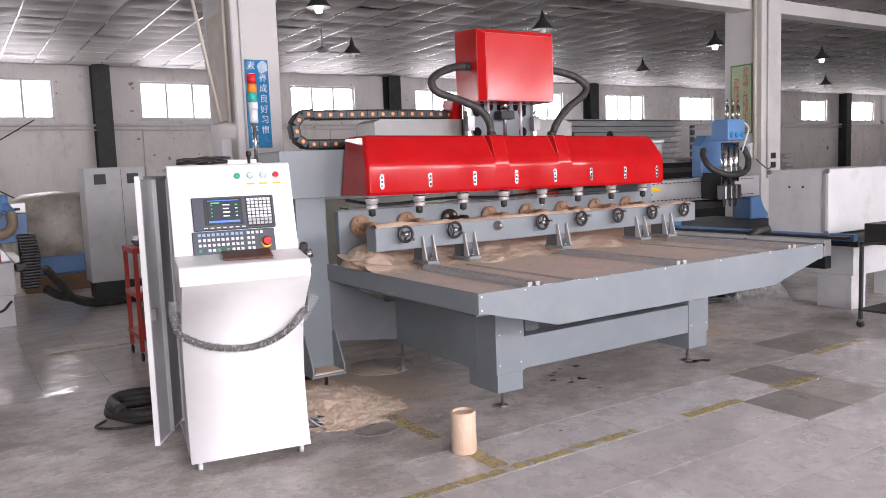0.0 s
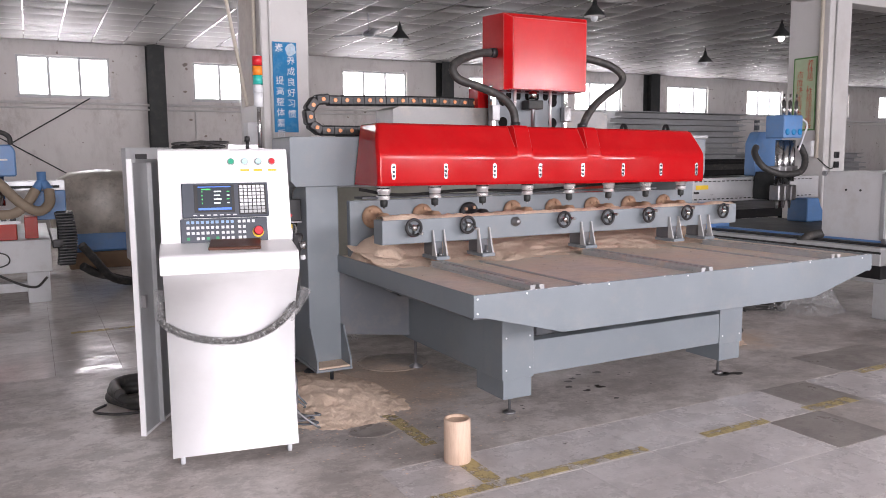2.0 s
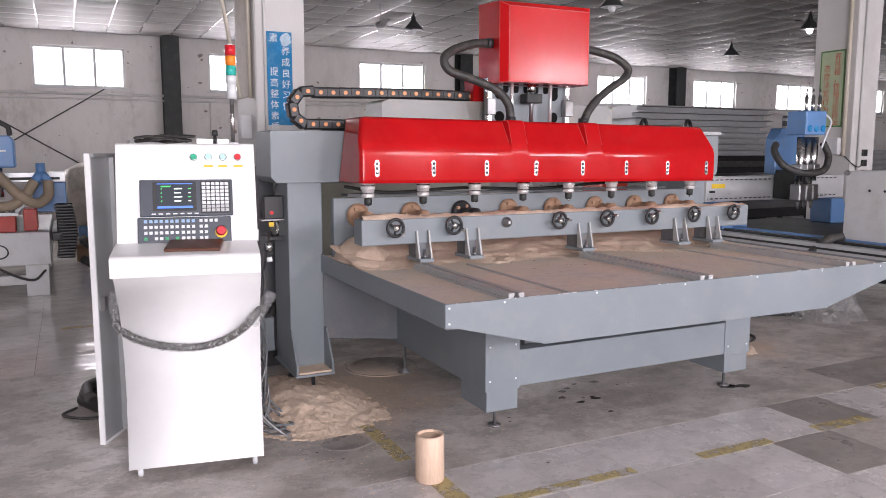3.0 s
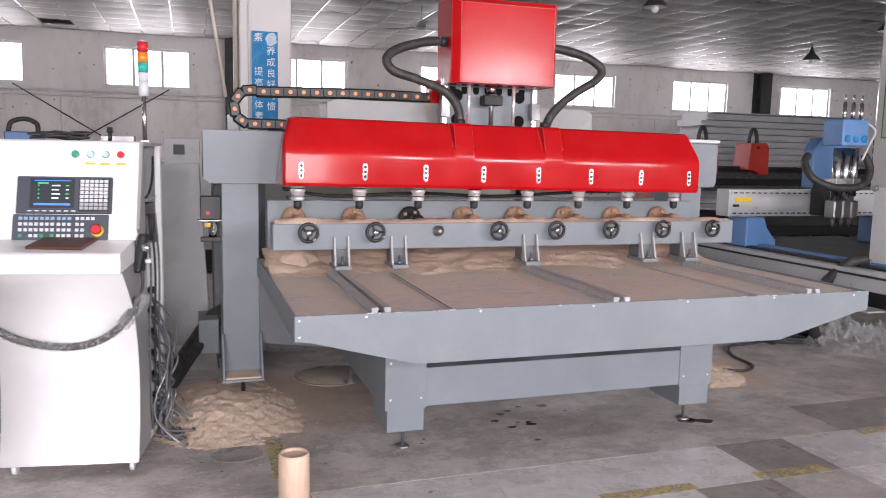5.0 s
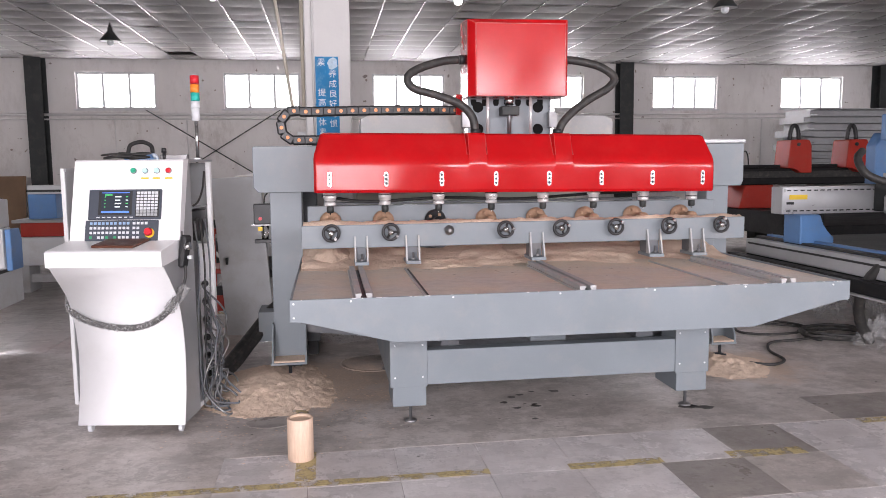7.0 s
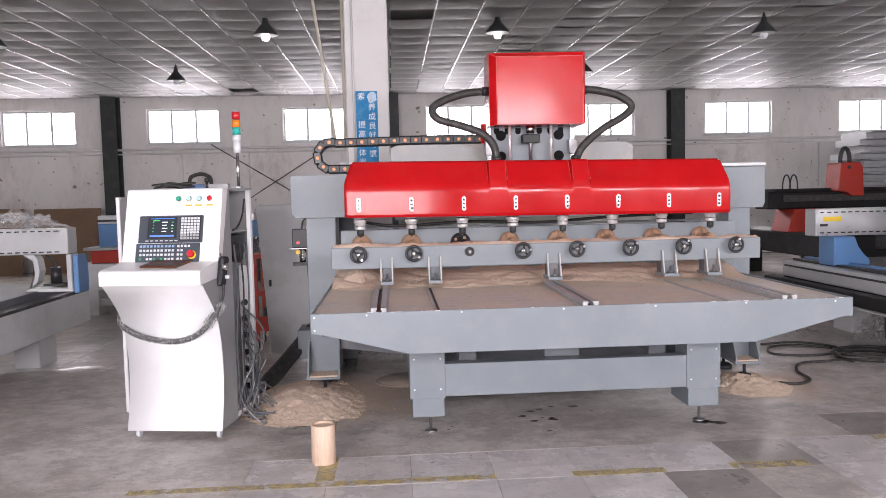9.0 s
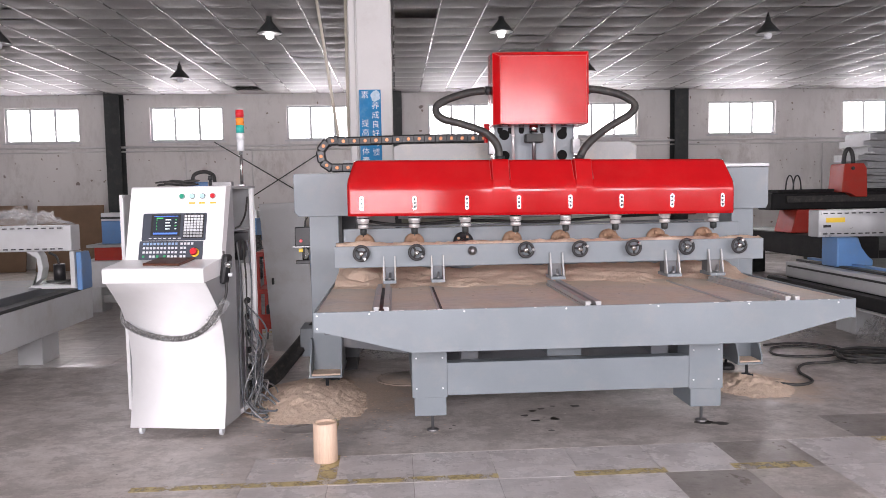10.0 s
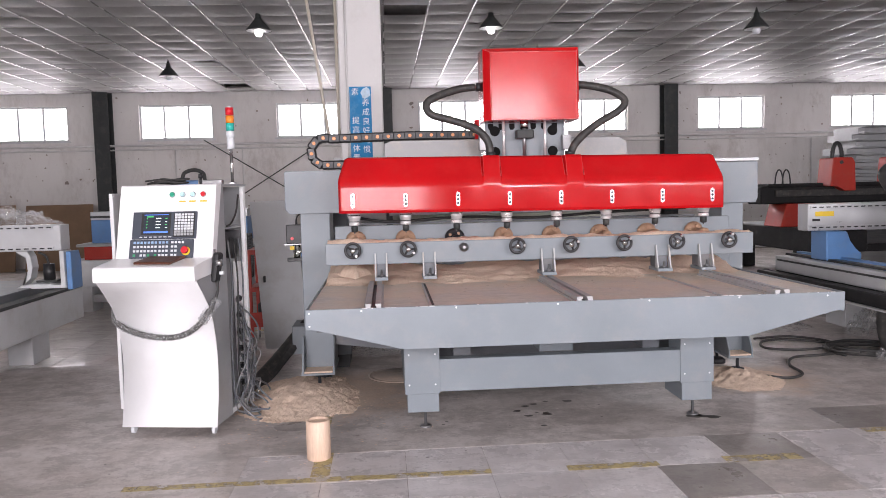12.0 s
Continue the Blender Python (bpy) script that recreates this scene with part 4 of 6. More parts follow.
def console():
    # side profile: desk, swept knee, raked panel
    front = [(3.60, 0.062), (3.645, 0.25), (3.662, 0.41), (3.662, 0.53), (3.645, 0.66), (3.612, 0.78), (3.55, 0.89), (3.465, 0.985), (3.37, 1.08)]
    bm = bmesh.new()
    a = [bm.verts.new((CX0, y, z)) for y, z in front]
    b = [bm.verts.new((CX1, y, z)) for y, z in front]
    a2 = [bm.verts.new((CX0, y + 0.012, z)) for y, z in front]
    b2 = [bm.verts.new((CX1, y + 0.012, z)) for y, z in front]
    for k in range(len(front) - 1):
        for p, q in ((a, b), (b2, a2), (a2, a), (b, b2)):
            bm.faces.new((p[k], q[k], q[k + 1], p[k + 1])).smooth = True
    part("front_panel", bm, M_WHITE, cs)
    part("desk", prism([(3.355, 1.08), (3.355, 1.168), (3.37, 1.178), (3.66, 1.212), (3.66, 1.10)], "x", CX0 - 0.012, CX1 - 0.002, 0.003), M_WHITE, cs)
    part("upper_panel", prism([(3.645, 1.208), (3.775, 1.69), (3.79, 1.70), (3.87, 1.70), (3.72, 1.208)], "x", CX0 - 0.005, CX1 + 0.004, 0.003), M_WHITE, cs)
    part("top_plate", box(CX0 + 0.01, CX1 + 0.004, 3.87, 4.36, 1.685, 1.70, 0.002), M_GREY_LIGHT, cs)
    side = [(3.612, 0.062), (3.657, 0.25), (3.674, 0.41), (3.674, 0.53), (3.657, 0.66), (3.624, 0.78), (3.562, 0.89), (3.477, 0.985), (3.39, 1.08), (3.67, 1.10), (3.73, 1.208), (3.87, 1.685), (3.92, 1.685), (3.92, 0.062)]
    for x in (CX0 + 0.004, CX1 - 0.012):
        part("side_panel", prism(side, "x", x, x + 0.006), M_GREY_LIGHT if x > 4 else M_WHITE, cs)
    for x in (CX0 + 0.01, CX1 - 0.035):
        part("back_post", box(x, x + 0.03, 4.32, 4.36, 0.075, 1.685, 0.002), M_WHITE, cs)
    part("back_plate", box(CX0 + 0.02, CX1 - 0.04, 4.345, 4.352, 0.1, 1.68, 0), M_GREY_LIGHT, cs)
    part("base_plate", box(CX0 + 0.005, CX1 - 0.008, 3.66, 4.36, 0.064, 0.10, 0.002), M_WHITE, cs)
    part("shelf", box(CX0 + 0.03, CX1 - 0.03, 3.93, 4.33, 1.38, 1.39, 0), M_GREY_LIGHT, cs)
    part("power_box", box(4.0, 4.15, 4.0, 4.3, 1.22, 1.36, 0.004), M_BLACK, cs)
    fan_ring = part("cooling_fan", lathe([(0.030, 0.0), (0.074, 0.0), (0.076, 0.012), (0.076, 0.05), (0.030, 0.05)], (4.125, 4.10, 1.235), "x", 22), M_BLACK, cs, "black round cooling fan")
    for q in range(5):
        a = q * math.tau / 5
        part("fan_blade", rod((4.15, 4.10, 1.235), (4.15, 4.10 + 0.066 * math.cos(a), 1.235 + 0.066 * math.sin(a)), 0.012, 0.016, 6), M_DARKSTEEL, fan_ring)
    part("connector_rail", box(4.085, 4.165, 4.300, 4.316, 0.10, 1.12, 0.002), M_WHITE, cs, "white rail of plug sockets")
    for x in (CX0 + 0.05, CX1 - 0.045):
        for y in (3.665, 4.28):
            c = part("castor", lathe([(0.024, -0.013), (0.033, -0.009), (0.033, 0.009), (0.024, 0.013)], (x, y, 0.033), "x", 18), M_KEY, cs)
            part("castor_fork", box(x - 0.018, x + 0.018, y - 0.016, y + 0.03, 0.045, 0.068, 0.003), M_STEEL, c)
    # opened side door
    d0, d1 = Vector((3.38, 3.90, 0)), Vector((3.545, 4.34, 0))
    n = (d1 - d0).normalized()
    s = Vector((n.y, -n.x, 0))

    def slab(u0, u1, w0, w1, z0, z1):
        bm = bmesh.new()
        box(u0, u1, w0, w1, z0, z1, 0.001, bm)
        bm.transform(Matrix(((n.x, s.x, 0, d0.x), (n.y, s.y, 0, d0.y), (0, 0, 1, 0), (0, 0, 0, 1))))
        return bm
    L = (d1 - d0).length
    door = part("side_door", slab(0.0, L, -0.004, 0.0, 0.1, 1.65), M_WHITE, cs, "opened side door, grey inside")
    part("door_edge", slab(0.0, 0.022, -0.03, -0.004, 0.1, 1.65), M_WHITE, door)
    part("door_rib", slab(0.19, 0.21, 0.0, 0.03, 0.12, 1.63), M_GREY_LIGHT, door)
    part("door_fold", slab(0.0, L, 0.0, 0.022, 1.63, 1.65), M_GREY_LIGHT, door)
    part("door_lining", slab(0.004, L, 0.0, 0.004, 0.12, 1.63), M_GREY_LIGHT, door)
    part("door_lock", slab(0.02, 0.05, 0.004, 0.03, 0.83, 0.9), M_STEEL, door)
    return cs


console()

# tilted panel frame: u across, v up the rake, w out of it
PO = Vector((3.85, 3.645, 1.208))
PU, PV = Vector((1, 0, 0)), Vector((0, 0.130, 0.482)).normalized()
PW = PU.cross(PV)
PM = Matrix(((PU.x, PV.x, PW.x, PO.x), (PU.y, PV.y, PW.y, PO.y), (PU.z, PV.z, PW.z, PO.z), (0, 0, 0, 1)))


def on_panel(name, u0, u1, v0, v1, w0, w1, material, parent, label="", b=0.001):
    bm = box(u0, u1, v0, v1, w0, w1, b)
    bm.transform(PM)
    return part(name, bm, material, parent, label)


def round_on_panel(name, u, v, r, w0, w1, material, parent, label="", seg=18, r2=None):
    bm = rod((u, v, w0), (u, v, w1), r, r2, seg)
    bm.transform(PM)
    return part(name, bm, material, parent, label)


def controls():
    up = on_panel("display_unit", -0.222, 0.225, 0.130, 0.318, 0, 0.016, M_PANEL, cs, "dark control display unit", 0.004)
    lo = on_panel("key_unit", -0.235, 0.212, -0.014, 0.126, 0, 0.014, M_PANEL, cs, "dark key panel", 0.004)
    on_panel("screen_bezel", -0.160, 0.047, 0.158, 0.308, 0.016, 0.018, M_BLACK, up)
    on_panel("screen", -0.142, 0.032, 0.168, 0.300, 0.018, 0.0195, M_LCD, up, "lit dark screen")
    on_panel("screen_bar", -0.140, 0.030, 0.17, 0.182, 0.0195, 0.0203, M_LCD_B, up)
    on_panel("screen_bar", -0.140, 0.030, 0.2935, 0.298, 0.0195, 0.0203, M_LCD_B, up)
    for r in range(4):
        v = 0.27 - 0.021 * r
        on_panel("digits", -0.058, -0.020 - 0.006 * (r % 2), v - 0.003, v + 0.004, 0.0195, 0.0203, M_LCD_W, up, "", 0)
        on_panel("axis_mark", -0.122, -0.116, v - 0.003, v + 0.004, 0.0195, 0.0203, M_LCD_G, up, "", 0)
        on_panel("side_text", 0.008, 0.022, v - 0.002, v + 0.003, 0.0195, 0.0203, M_LCD_W if r % 2 else M_LCD_G, up, "", 0)
    on_panel("status_text", -0.122, -0.075, 0.279, 0.286, 0.0195, 0.0203, M_LCD_G, up, "", 0)
    for k in range(7):
        on_panel("soft_key", -0.168 + 0.034 * k, -0.148 + 0.034 * k, 0.140, 0.146, 0.016, 0.018, M_KEY, up, "", 0)
    on_panel("keypad_bezel", 0.068, 0.214, 0.142, 0.308, 0.016, 0.018, M_BLACK, up)
    for r in range(8):
        for c in range(6):
            on_panel("key", 0.075 + 0.0225 * c, 0.0925 + 0.0225 * c, 0.287 - 0.0195 * r, 0.302 - 0.0195 * r, 0.018, 0.021, M_KEY if r < 6 else M_GREY_LIGHT, up, "", 0)
    groups = ((-0.205, 4), (-0.106, 3), (-0.028, 3), (0.058, 4))
    for r in range(4):
        for g, (u, n) in enumerate(groups):
            for c in range(n):
                if g == 3 and r > 0 and c > 1:
                    continue
                if r == 3 and g in (0, 1) and c == 1:
                    continue
                m = M_KEY_BLUE if r == 0 and g < 3 else M_KEY
                if r == 3 and ((g == 0 and c == 0) or (g == 1 and c in (0, 2))):
                    m = M_KEY_GREEN
                on_panel("key", u + 0.0245 * c, u + 0.0245 * c + 0.0155, 0.098 - 0.029 * r, 0.113 - 0.029 * r, 0.014, 0.018, m, lo, "", 0)
    e = round_on_panel("stop_ring", 0.162, 0.045, 0.030, 0.014, 0.018, M_YELLOW, lo, "yellow ring")
    st = round_on_panel("stop_button", 0.162, 0.048, 0.020, 0.018, 0.04, M_RED_BTN, lo, "red mushroom stop button")
    round_on_panel("stop_cap", 0.162, 0.048, 0.026, 0.04, 0.052, M_RED_BTN, st, "", 18, 0.02)
    for u, m, lab in ((0.045, M_GREEN, "green lit button"), (0.117, M_CLEAR_BTN, "pale button"), (0.189, M_CLEAR_BTN, "pale button"), (0.262, M_RED_BTN, "red button")):
        x = u - 0.005
        b = round_on_panel("push_button", x, 0.437, 0.019, 0, 0.008, M_CHROME, cs, lab)
        round_on_panel("button_cap", x, 0.437, 0.0165, 0.008, 0.022, m, b, "", 18, 0.014)
    for u in (0.112, 0.182, 0.26):
        on_panel("caption_bar", u - 0.024, u + 0.022, 0.385, 0.396, 0, 0.001, M_YELLOW, cs, "small yellow print", 0)


controls()

bk = bmesh.new()
box(3.75, 4.01, 3.41, 3.61, 0, 0.016, 0.004, bk)
bk.transform(Matrix.Translation((0, 0.02, 1.1935)) @ Matrix.Translation((3.85, 3.48, 0)) @ Matrix.Rotation(radians(-6), 4, "Z") @ Matrix.Rotation(radians(6.7), 4, "X") @ Matrix.Translation((-3.85, -3.48, 0)))
book = thing("notebook", "closed brown notebook on the console desk", "book", (3.85, 3.48, 1.192))
part("cover", bk, M_LEATHER, book)

# tower lamp
tl = thing("signal_tower", "red, orange and green signal tower on a thin pole", "signal lamp", (4.215, 4.27, 1.7))
part("pole", rod((4.215, 4.27, 1.70), (4.215, 4.27, 1.98), 0.012, seg=12), M_CHROME, tl)
part("collar", rod((4.215, 4.27, 1.965), (4.215, 4.27, 2.05), 0.028, seg=18), M_KEY, tl)
for z, m, lab in ((2.05, M_KEY, "clear segment"), (2.10, mat("teal_lens", (0.02, 0.42, 0.36), 0.25, 0, 0.05, 30, 0), "green segment"), (2.155, mat("orange_lens", (0.85, 0.25, 0.03), 0.25, 0, 0.05, 30, 0), "orange segment"), (2.215, M_RED_BTN, "red segment")):
    part("lens", rod((4.215, 4.27, z), (4.215, 4.27, z + (0.048 if z < 2.06 else 0.055)), 0.030, seg=18), m, tl, lab)
part("cap", rod((4.215, 4.27, 2.27), (4.215, 4.27, 2.278), 0.026, 0.015, seg=18), M_KEY, tl)
part("foot", box(4.19, 4.24, 4.245, 4.295, 1.70, 1.715, 0.002), M_STEEL, tl)

# wrapped cable slung across the knee
cb = thing("wrapped_cable", "black cable wrapped in clear film slung across the console front", "cable", (3.86, 3.55, 0.8))
pts = [(CX0 - 0.02, 3.66, 0.90), (CX0 - 0.015, 3.615, 0.80), (3.60, 3.59, 0.735), (3.73, 3.60, 0.69), (3.88, 3.605, 0.675), (4.0, 3.60, 0.70), (4.10, 3.578, 0.76), (4.17, 3.56, 0.84), (4.205, 3.60, 0.92), (4.235, 3.65, 1.05)]
part("cable", tube(pts[:-1], 0.018, 10, 8), M_RUBBER, cb)
part("film_wrap", tube([Vector(p) + Vector((0, -0.003, 0.0)) for p in pts[:-2]], 0.0215, 10, 6, ribs=0.12), M_WRAP, cb, "crumpled clear film")

part("film_end", tube([(4.14, 3.545, 0.79), (4.18, 3.545, 0.845), (4.225, 3.56, 0.905), (4.245, 3.575, 0.935)], 0.031, 9, 5, ribs=0.18), M_FILM, cb, "loose flap of clear film")
part("film_end", tube([(CX0 - 0.02, 3.64, 0.84), (CX0 - 0.03, 3.655, 0.90), (CX0 - 0.025, 3.67, 0.965)], 0.027, 9, 5, ribs=0.18), M_FILM, cb, "loose flap of clear film")

# stump
st = single("wood_block", lathe([(0.070, 0.0), (0.074, 0.005), (0.0735, 0.12), (0.073, 0.236), (0.068, 0.243), (0.058, 0.241), (0.057, 0.229)], (4.905, 3.02, 0), "z", 32), M_WOOD, "pale turned round block of wood standing on the floor", "wood block")


# ---- sawdust and clutter at the machine ----
def drift(x0, x1, y0, y1, z, h, n, m, seed, dense):
    """A thin uneven drift of sawdust on a level, with a broken edge."""
    bm = bmesh.new()
    g = {}
    for i in range(n + 1):
        for j in range(m + 1):
            x, y = x0 + (x1 - x0) * i / n, y0 + (y1 - y0) * j / m
            k = noise.noise(Vector((x * 2.3, y * 2.6, seed))) + 0.6 * noise.noise(Vector((x * 7, y * 8, seed + 3))) + 0.35 * noise.noise(Vector((x * 21, y * 22, seed + 5)))
            g[i, j] = bm.verts.new((x, y, z + h * (k + dense(x, y))))
    for i in range(n):
        for j in range(m):
            q = (g[i, j], g[i + 1, j], g[i + 1, j + 1], g[i, j + 1])
            if max(v.co.z for v in q) > z:
                bm.faces.new(q).smooth = True
    for v in g.values():
        v.co.z = max(v.co.z, z - 0.004)
    bmesh.ops.delete(bm, geom=[v for v in bm.verts if not v.link_faces], context="VERTS")
    return bm


part("table_dust", drift(4.90, 8.08, 3.72, 4.63, 0.939, 0.028, 150, 46, 1.0, lambda x, y: -0.95 + 4.6 * max(0, y - 3.84) + 0.6 * max(0, y - 4.1)), M_SAW, mc, "sawdust drifted against the brackets")
part("corner_dust", heap(5.085, 4.47, 0.195, 0.30, 0.16, 0.939, 70, 0.05, 2.0, 1.2), M_SAW, mc, "heap of sawdust in the table corner")
single("sawdust_heap", heap(4.62, 4.46, 0.52, 0.68, 0.088, 0.0, 110, 0.10, 1.0, 1.5, 1.0), M_SAW, "heap of light brown sawdust beside the machine foot", "sawdust", kind="stuff")
single("sawdust_heap", heap(8.24, 4.46, 0.38, 0.42, 0.055, 0.0, 70, 0.3, 5.0, 1.7, 1.0), M_SAW, "small heap of sawdust by the machine foot", "sawdust", kind="stuff")


def spots(n, at, spread, r0, r1, z, seed):
    rnd = random.Random(seed)
    bm = bmesh.new()
    for _ in range(n):
        x, y, r = rnd.gauss(at[0], spread[0]), rnd.gauss(at[1], spread[1]), rnd.uniform(r0, r1)
        vs = []
        for k in range(12):
            a = k * math.tau / 12
            q = r * rnd.uniform(0.7, 1.15)
            vs.append(bm.verts.new((x + q * math.cos(a), y + 0.7 * q * math.sin(a), z)))
        bm.faces.new(vs)
    return bm


M_OIL = mat("dried_oil", (0.045, 0.038, 0.032), 0.35, 0, 0.2, 30, 0.05)
M_BARK = mat("dark_wood_chips", (0.20, 0.125, 0.075), 0.8, 0, 0.3, 30, 0.1)
for count, m, seed in ((620, M_SAW, 41), (160, M_BARK, 42)):
    bm = spots(count, (6.45, 4.0), (0.9, 0.34), 0.003, 0.010, 0.9425, seed)
    off = [f for f in bm.faces if not (4.92 < f.calc_center_median().x < 8.07 and 2.84 < f.calc_center_median().y < 4.6)]
    bmesh.ops.delete(bm, geom=off, context="FACES")
    tagged(part("table_chips", bm, m, mc), "wood chips strewn over the table", kind="stuff")
M_CHIP = mat("pale_scraps", (0.62, 0.60, 0.56), 0.7, 0, 0.2, 30, 0.05)
single("oil_stains", spots(11, (6.5, 3.82), (0.22, 0.17), 0.012, 0.045, 0.0012, 3), M_OIL, "dark dried oil drops on the floor", "stain", kind="stuff")
single("oil_stains", spots(3, (7.5, 3.5), (0.05, 0.04), 0.03, 0.07, 0.0012, 4), M_OIL, "dark oil stain by the levelling foot", "stain", kind="stuff")
single("floor_scraps", spots(46, (5.6, 3.6), (1.6, 0.9), 0.003, 0.011, 0.0015, 6), M_CHIP, "small pale scraps scattered on the floor", "debris", kind="stuff")
single("sawdust_chips", spots(900, (4.75, 4.15), (0.40, 0.48), 0.003, 0.010, 0.002, 12), M_SAW, "coarse sawdust chips scattered round the heap", "sawdust", kind="stuff")
single("dark_scraps", spots(40, (5.4, 3.7), (1.5, 0.8), 0.004, 0.014, 0.0015, 9), M_OIL, "small dark scraps scattered on the floor", "debris", kind="stuff")
# Thin sheet added to show a bare grey patch of floor amid sawdust.
rp = random.Random(8)
edge = [(4.68 + (0.13 + 0.05 * rp.random()) * math.cos(k * math.tau / 18), 3.69 + (0.10 + 0.035 * rp.random()) * math.sin(k * math.tau / 18)) for k in range(18)]
single("floor_slab", prism(edge, "z", 0.0, 0.0025), M_TILE_DARK, "thin grey sheet standing in for bare floor before the sawdust", "slab")
single("manhole_cover", lathe([(0.29, 0.0), (0.29, 0.004), (0.275, 0.0042), (0.272, 0.002), (0.25, 0.002), (0.247, 0.004), (0.01, 0.0045)], (5.45, 5.08, 0), "z", 40), M_TILE_DARK, "round dusty iron cover set in the floor", "manhole cover")


def paint_material():
    m, nt, bs = nodes_of("worn_yellow_floor_paint")
    n, f = noise_tex(nt, 9, 10, 0.8), noise_tex(nt, 40, 5)
    c = mix_rgb(nt, ramp(nt, f, 0.3, 0.7), (0.46, 0.365, 0.17), (0.58, 0.475, 0.25))
    nt.links.new(c, bs.inputs["Base Color"])
    bs.inputs["Roughness"].default_value = 0.6
    nt.links.new(ramp(nt, n, 0.46, 0.52, 0.05, 0.88), bs.inputs["Alpha"])
    return m


M_PAINT = paint_material()
ln = thing("floor_marking", "worn yellow painted line on the tiles", "floor marking", (5.5, 2.65, 0), kind="structure")
for q in ((3.85, 5.92, 2.62, 2.69), (6.36, 6.9, 2.60, 2.68), (7.3, 7.76, 2.60, 2.70), (4.88, 4.99, 2.70, 3.10), (4.84, 4.93, 3.3, 3.9), (3.2, 4.6, 7.55, 7.64), (8.4, 9.1, 3.0, 3.08)):
    part("stripe", box(q[0], q[1], q[2], q[3], 0.0003, 0.0016, 0), M_PAINT, ln)

# hoses, cables and film on the floor
coil = thing("hose_coil", "coil of thick black hose lying on the floor", "hose", (3.5, 5.0, 0))
pts = []
for k in range(40):
    a = k * 0.42
    r = 0.24 + 0.03 * math.sin(k * 1.3)
    pts.append((3.58 + r * math.cos(a), 5.02 + r * 0.9 * math.sin(a), 0.036 + 0.034 * (k // 15)))
part("hose", tube(pts, 0.034, 10, 5), M_RUBBER, coil)
part("thin_cable", tube([(3.30, 5.0, 0.01), (3.22, 4.88, 0.01), (3.36, 4.75, 0.01), (3.6, 4.72, 0.01)], 0.009, 6, 8), M_RUBBER, coil)

trunk = thing("cable_bundle", "thick black bundle of cables between console and machine", "cable", (4.4, 5.0, 0))
for d in (0, 0.05, 0.09):
    part("strand", tube([(4.20, 4.55 + d, 0.06), (4.32, 4.85 + d, 0.07 + d), (4.45, 5.1 + d, 0.20 + d), (4.60, 5.28 + d, 0.36 + d), (4.70, 5.35, 0.5)], 0.034, 8, 6), M_RUBBER, trunk)

fc = thing("floor_cable", "loops of black power cable lying on the floor", "cable", (9.0, 5.2, 0))
part("cable", tube([(8.45, 4.42, 0.02), (8.62, 4.36, 0.012), (8.80, 4.48, 0.012), (8.86, 4.80, 0.012), (9.05, 5.07, 0.012), (9.35, 5.12, 0.012), (9.62, 5.25, 0.012), (9.70, 5.6, 0.012), (9.4, 5.85, 0.012), (9.12, 5.80, 0.012), (9.0, 5.5, 0.012), (9.3, 5.35, 0.015), (9.8, 5.45, 0.02)], 0.012, 8, 8), M_RUBBER, fc)
part("cable", tube([(9.1, 5.95, 0.012), (9.5, 6.0, 0.012), (9.75, 5.7, 0.012), (9.6, 5.35, 0.014), (9.9, 5.1, 0.03)], 0.011, 8, 8), M_RUBBER, fc)
rnd = random.Random(5)
for k in range(5):
    a0 = rnd.uniform(0, 6)
    part("loop", tube([(9.78 + 0.3 * math.cos(a0 + q * 0.8) + rnd.uniform(-.04, .04), 5.22 + 0.24 * math.sin(a0 + q * 0.8) + rnd.uniform(-.04, .04), 0.015 + 0.012 * k) for q in range(9)], 0.012, 8, 5), M_RUBBER, fc)


def crumpled(cx, cy, rx, ry, h, seed, n=52, z0=0.0):
    bm = bmesh.new()
    g = {}
    for i in range(n + 1):
        for j in range(n + 1):
            u, v = 2 * i / n - 1, 2 * j / n - 1
            d = math.hypot(u, v)
            f = max(0, 1 - d ** 2.5)
            k = noise.noise(Vector((u * 3 + seed, v * 3, 1))) + 0.7 * abs(noise.noise(Vector((u * 7, v * 7 + seed, 2)))) + 0.5 * (0.25 - abs(noise.noise(Vector((u * 11 + seed, v * 11, 5))))) + 0.3 * noise.noise(Vector((u * 19, v * 19, seed)))
            g[i, j] = bm.verts.new((cx + rx * u * (1 + 0.1 * k), cy + ry * v, z0 + 0.004 + h * f * (0.55 + 0.7 * k if k > -0.6 else 0.1)))
    for i in range(n):
        for j in range(n):
            q = (g[i, j], g[i + 1, j], g[i + 1, j + 1], g[i, j + 1])
            u, v = 2 * i / n - 1, 2 * j / n - 1
            if math.hypot(u, v) < 1.0:
                f = bm.faces.new(q)
                f.smooth = False
                for p in q:
                    p.co.z = max(p.co.z, z0 + 0.003)
    bmesh.ops.delete(bm, geom=[v for v in bm.verts if not v.link_faces], context="VERTS")
    return bm


for q in ((10.1, 4.75, 0.42, 0.35, 0.34, 1), (10.45, 5.85, 0.35, 0.4, 0.36, 4), (9.55, 6.6, 0.5, 0.35, 0.1, 7), (5.1, 6.1, 0.45, 0.3, 0.08, 9)):
    single("plastic_film", crumpled(*q), M_FILM, "crumpled clear plastic film lying on the floor", "plastic film", "plastic film on the floor")

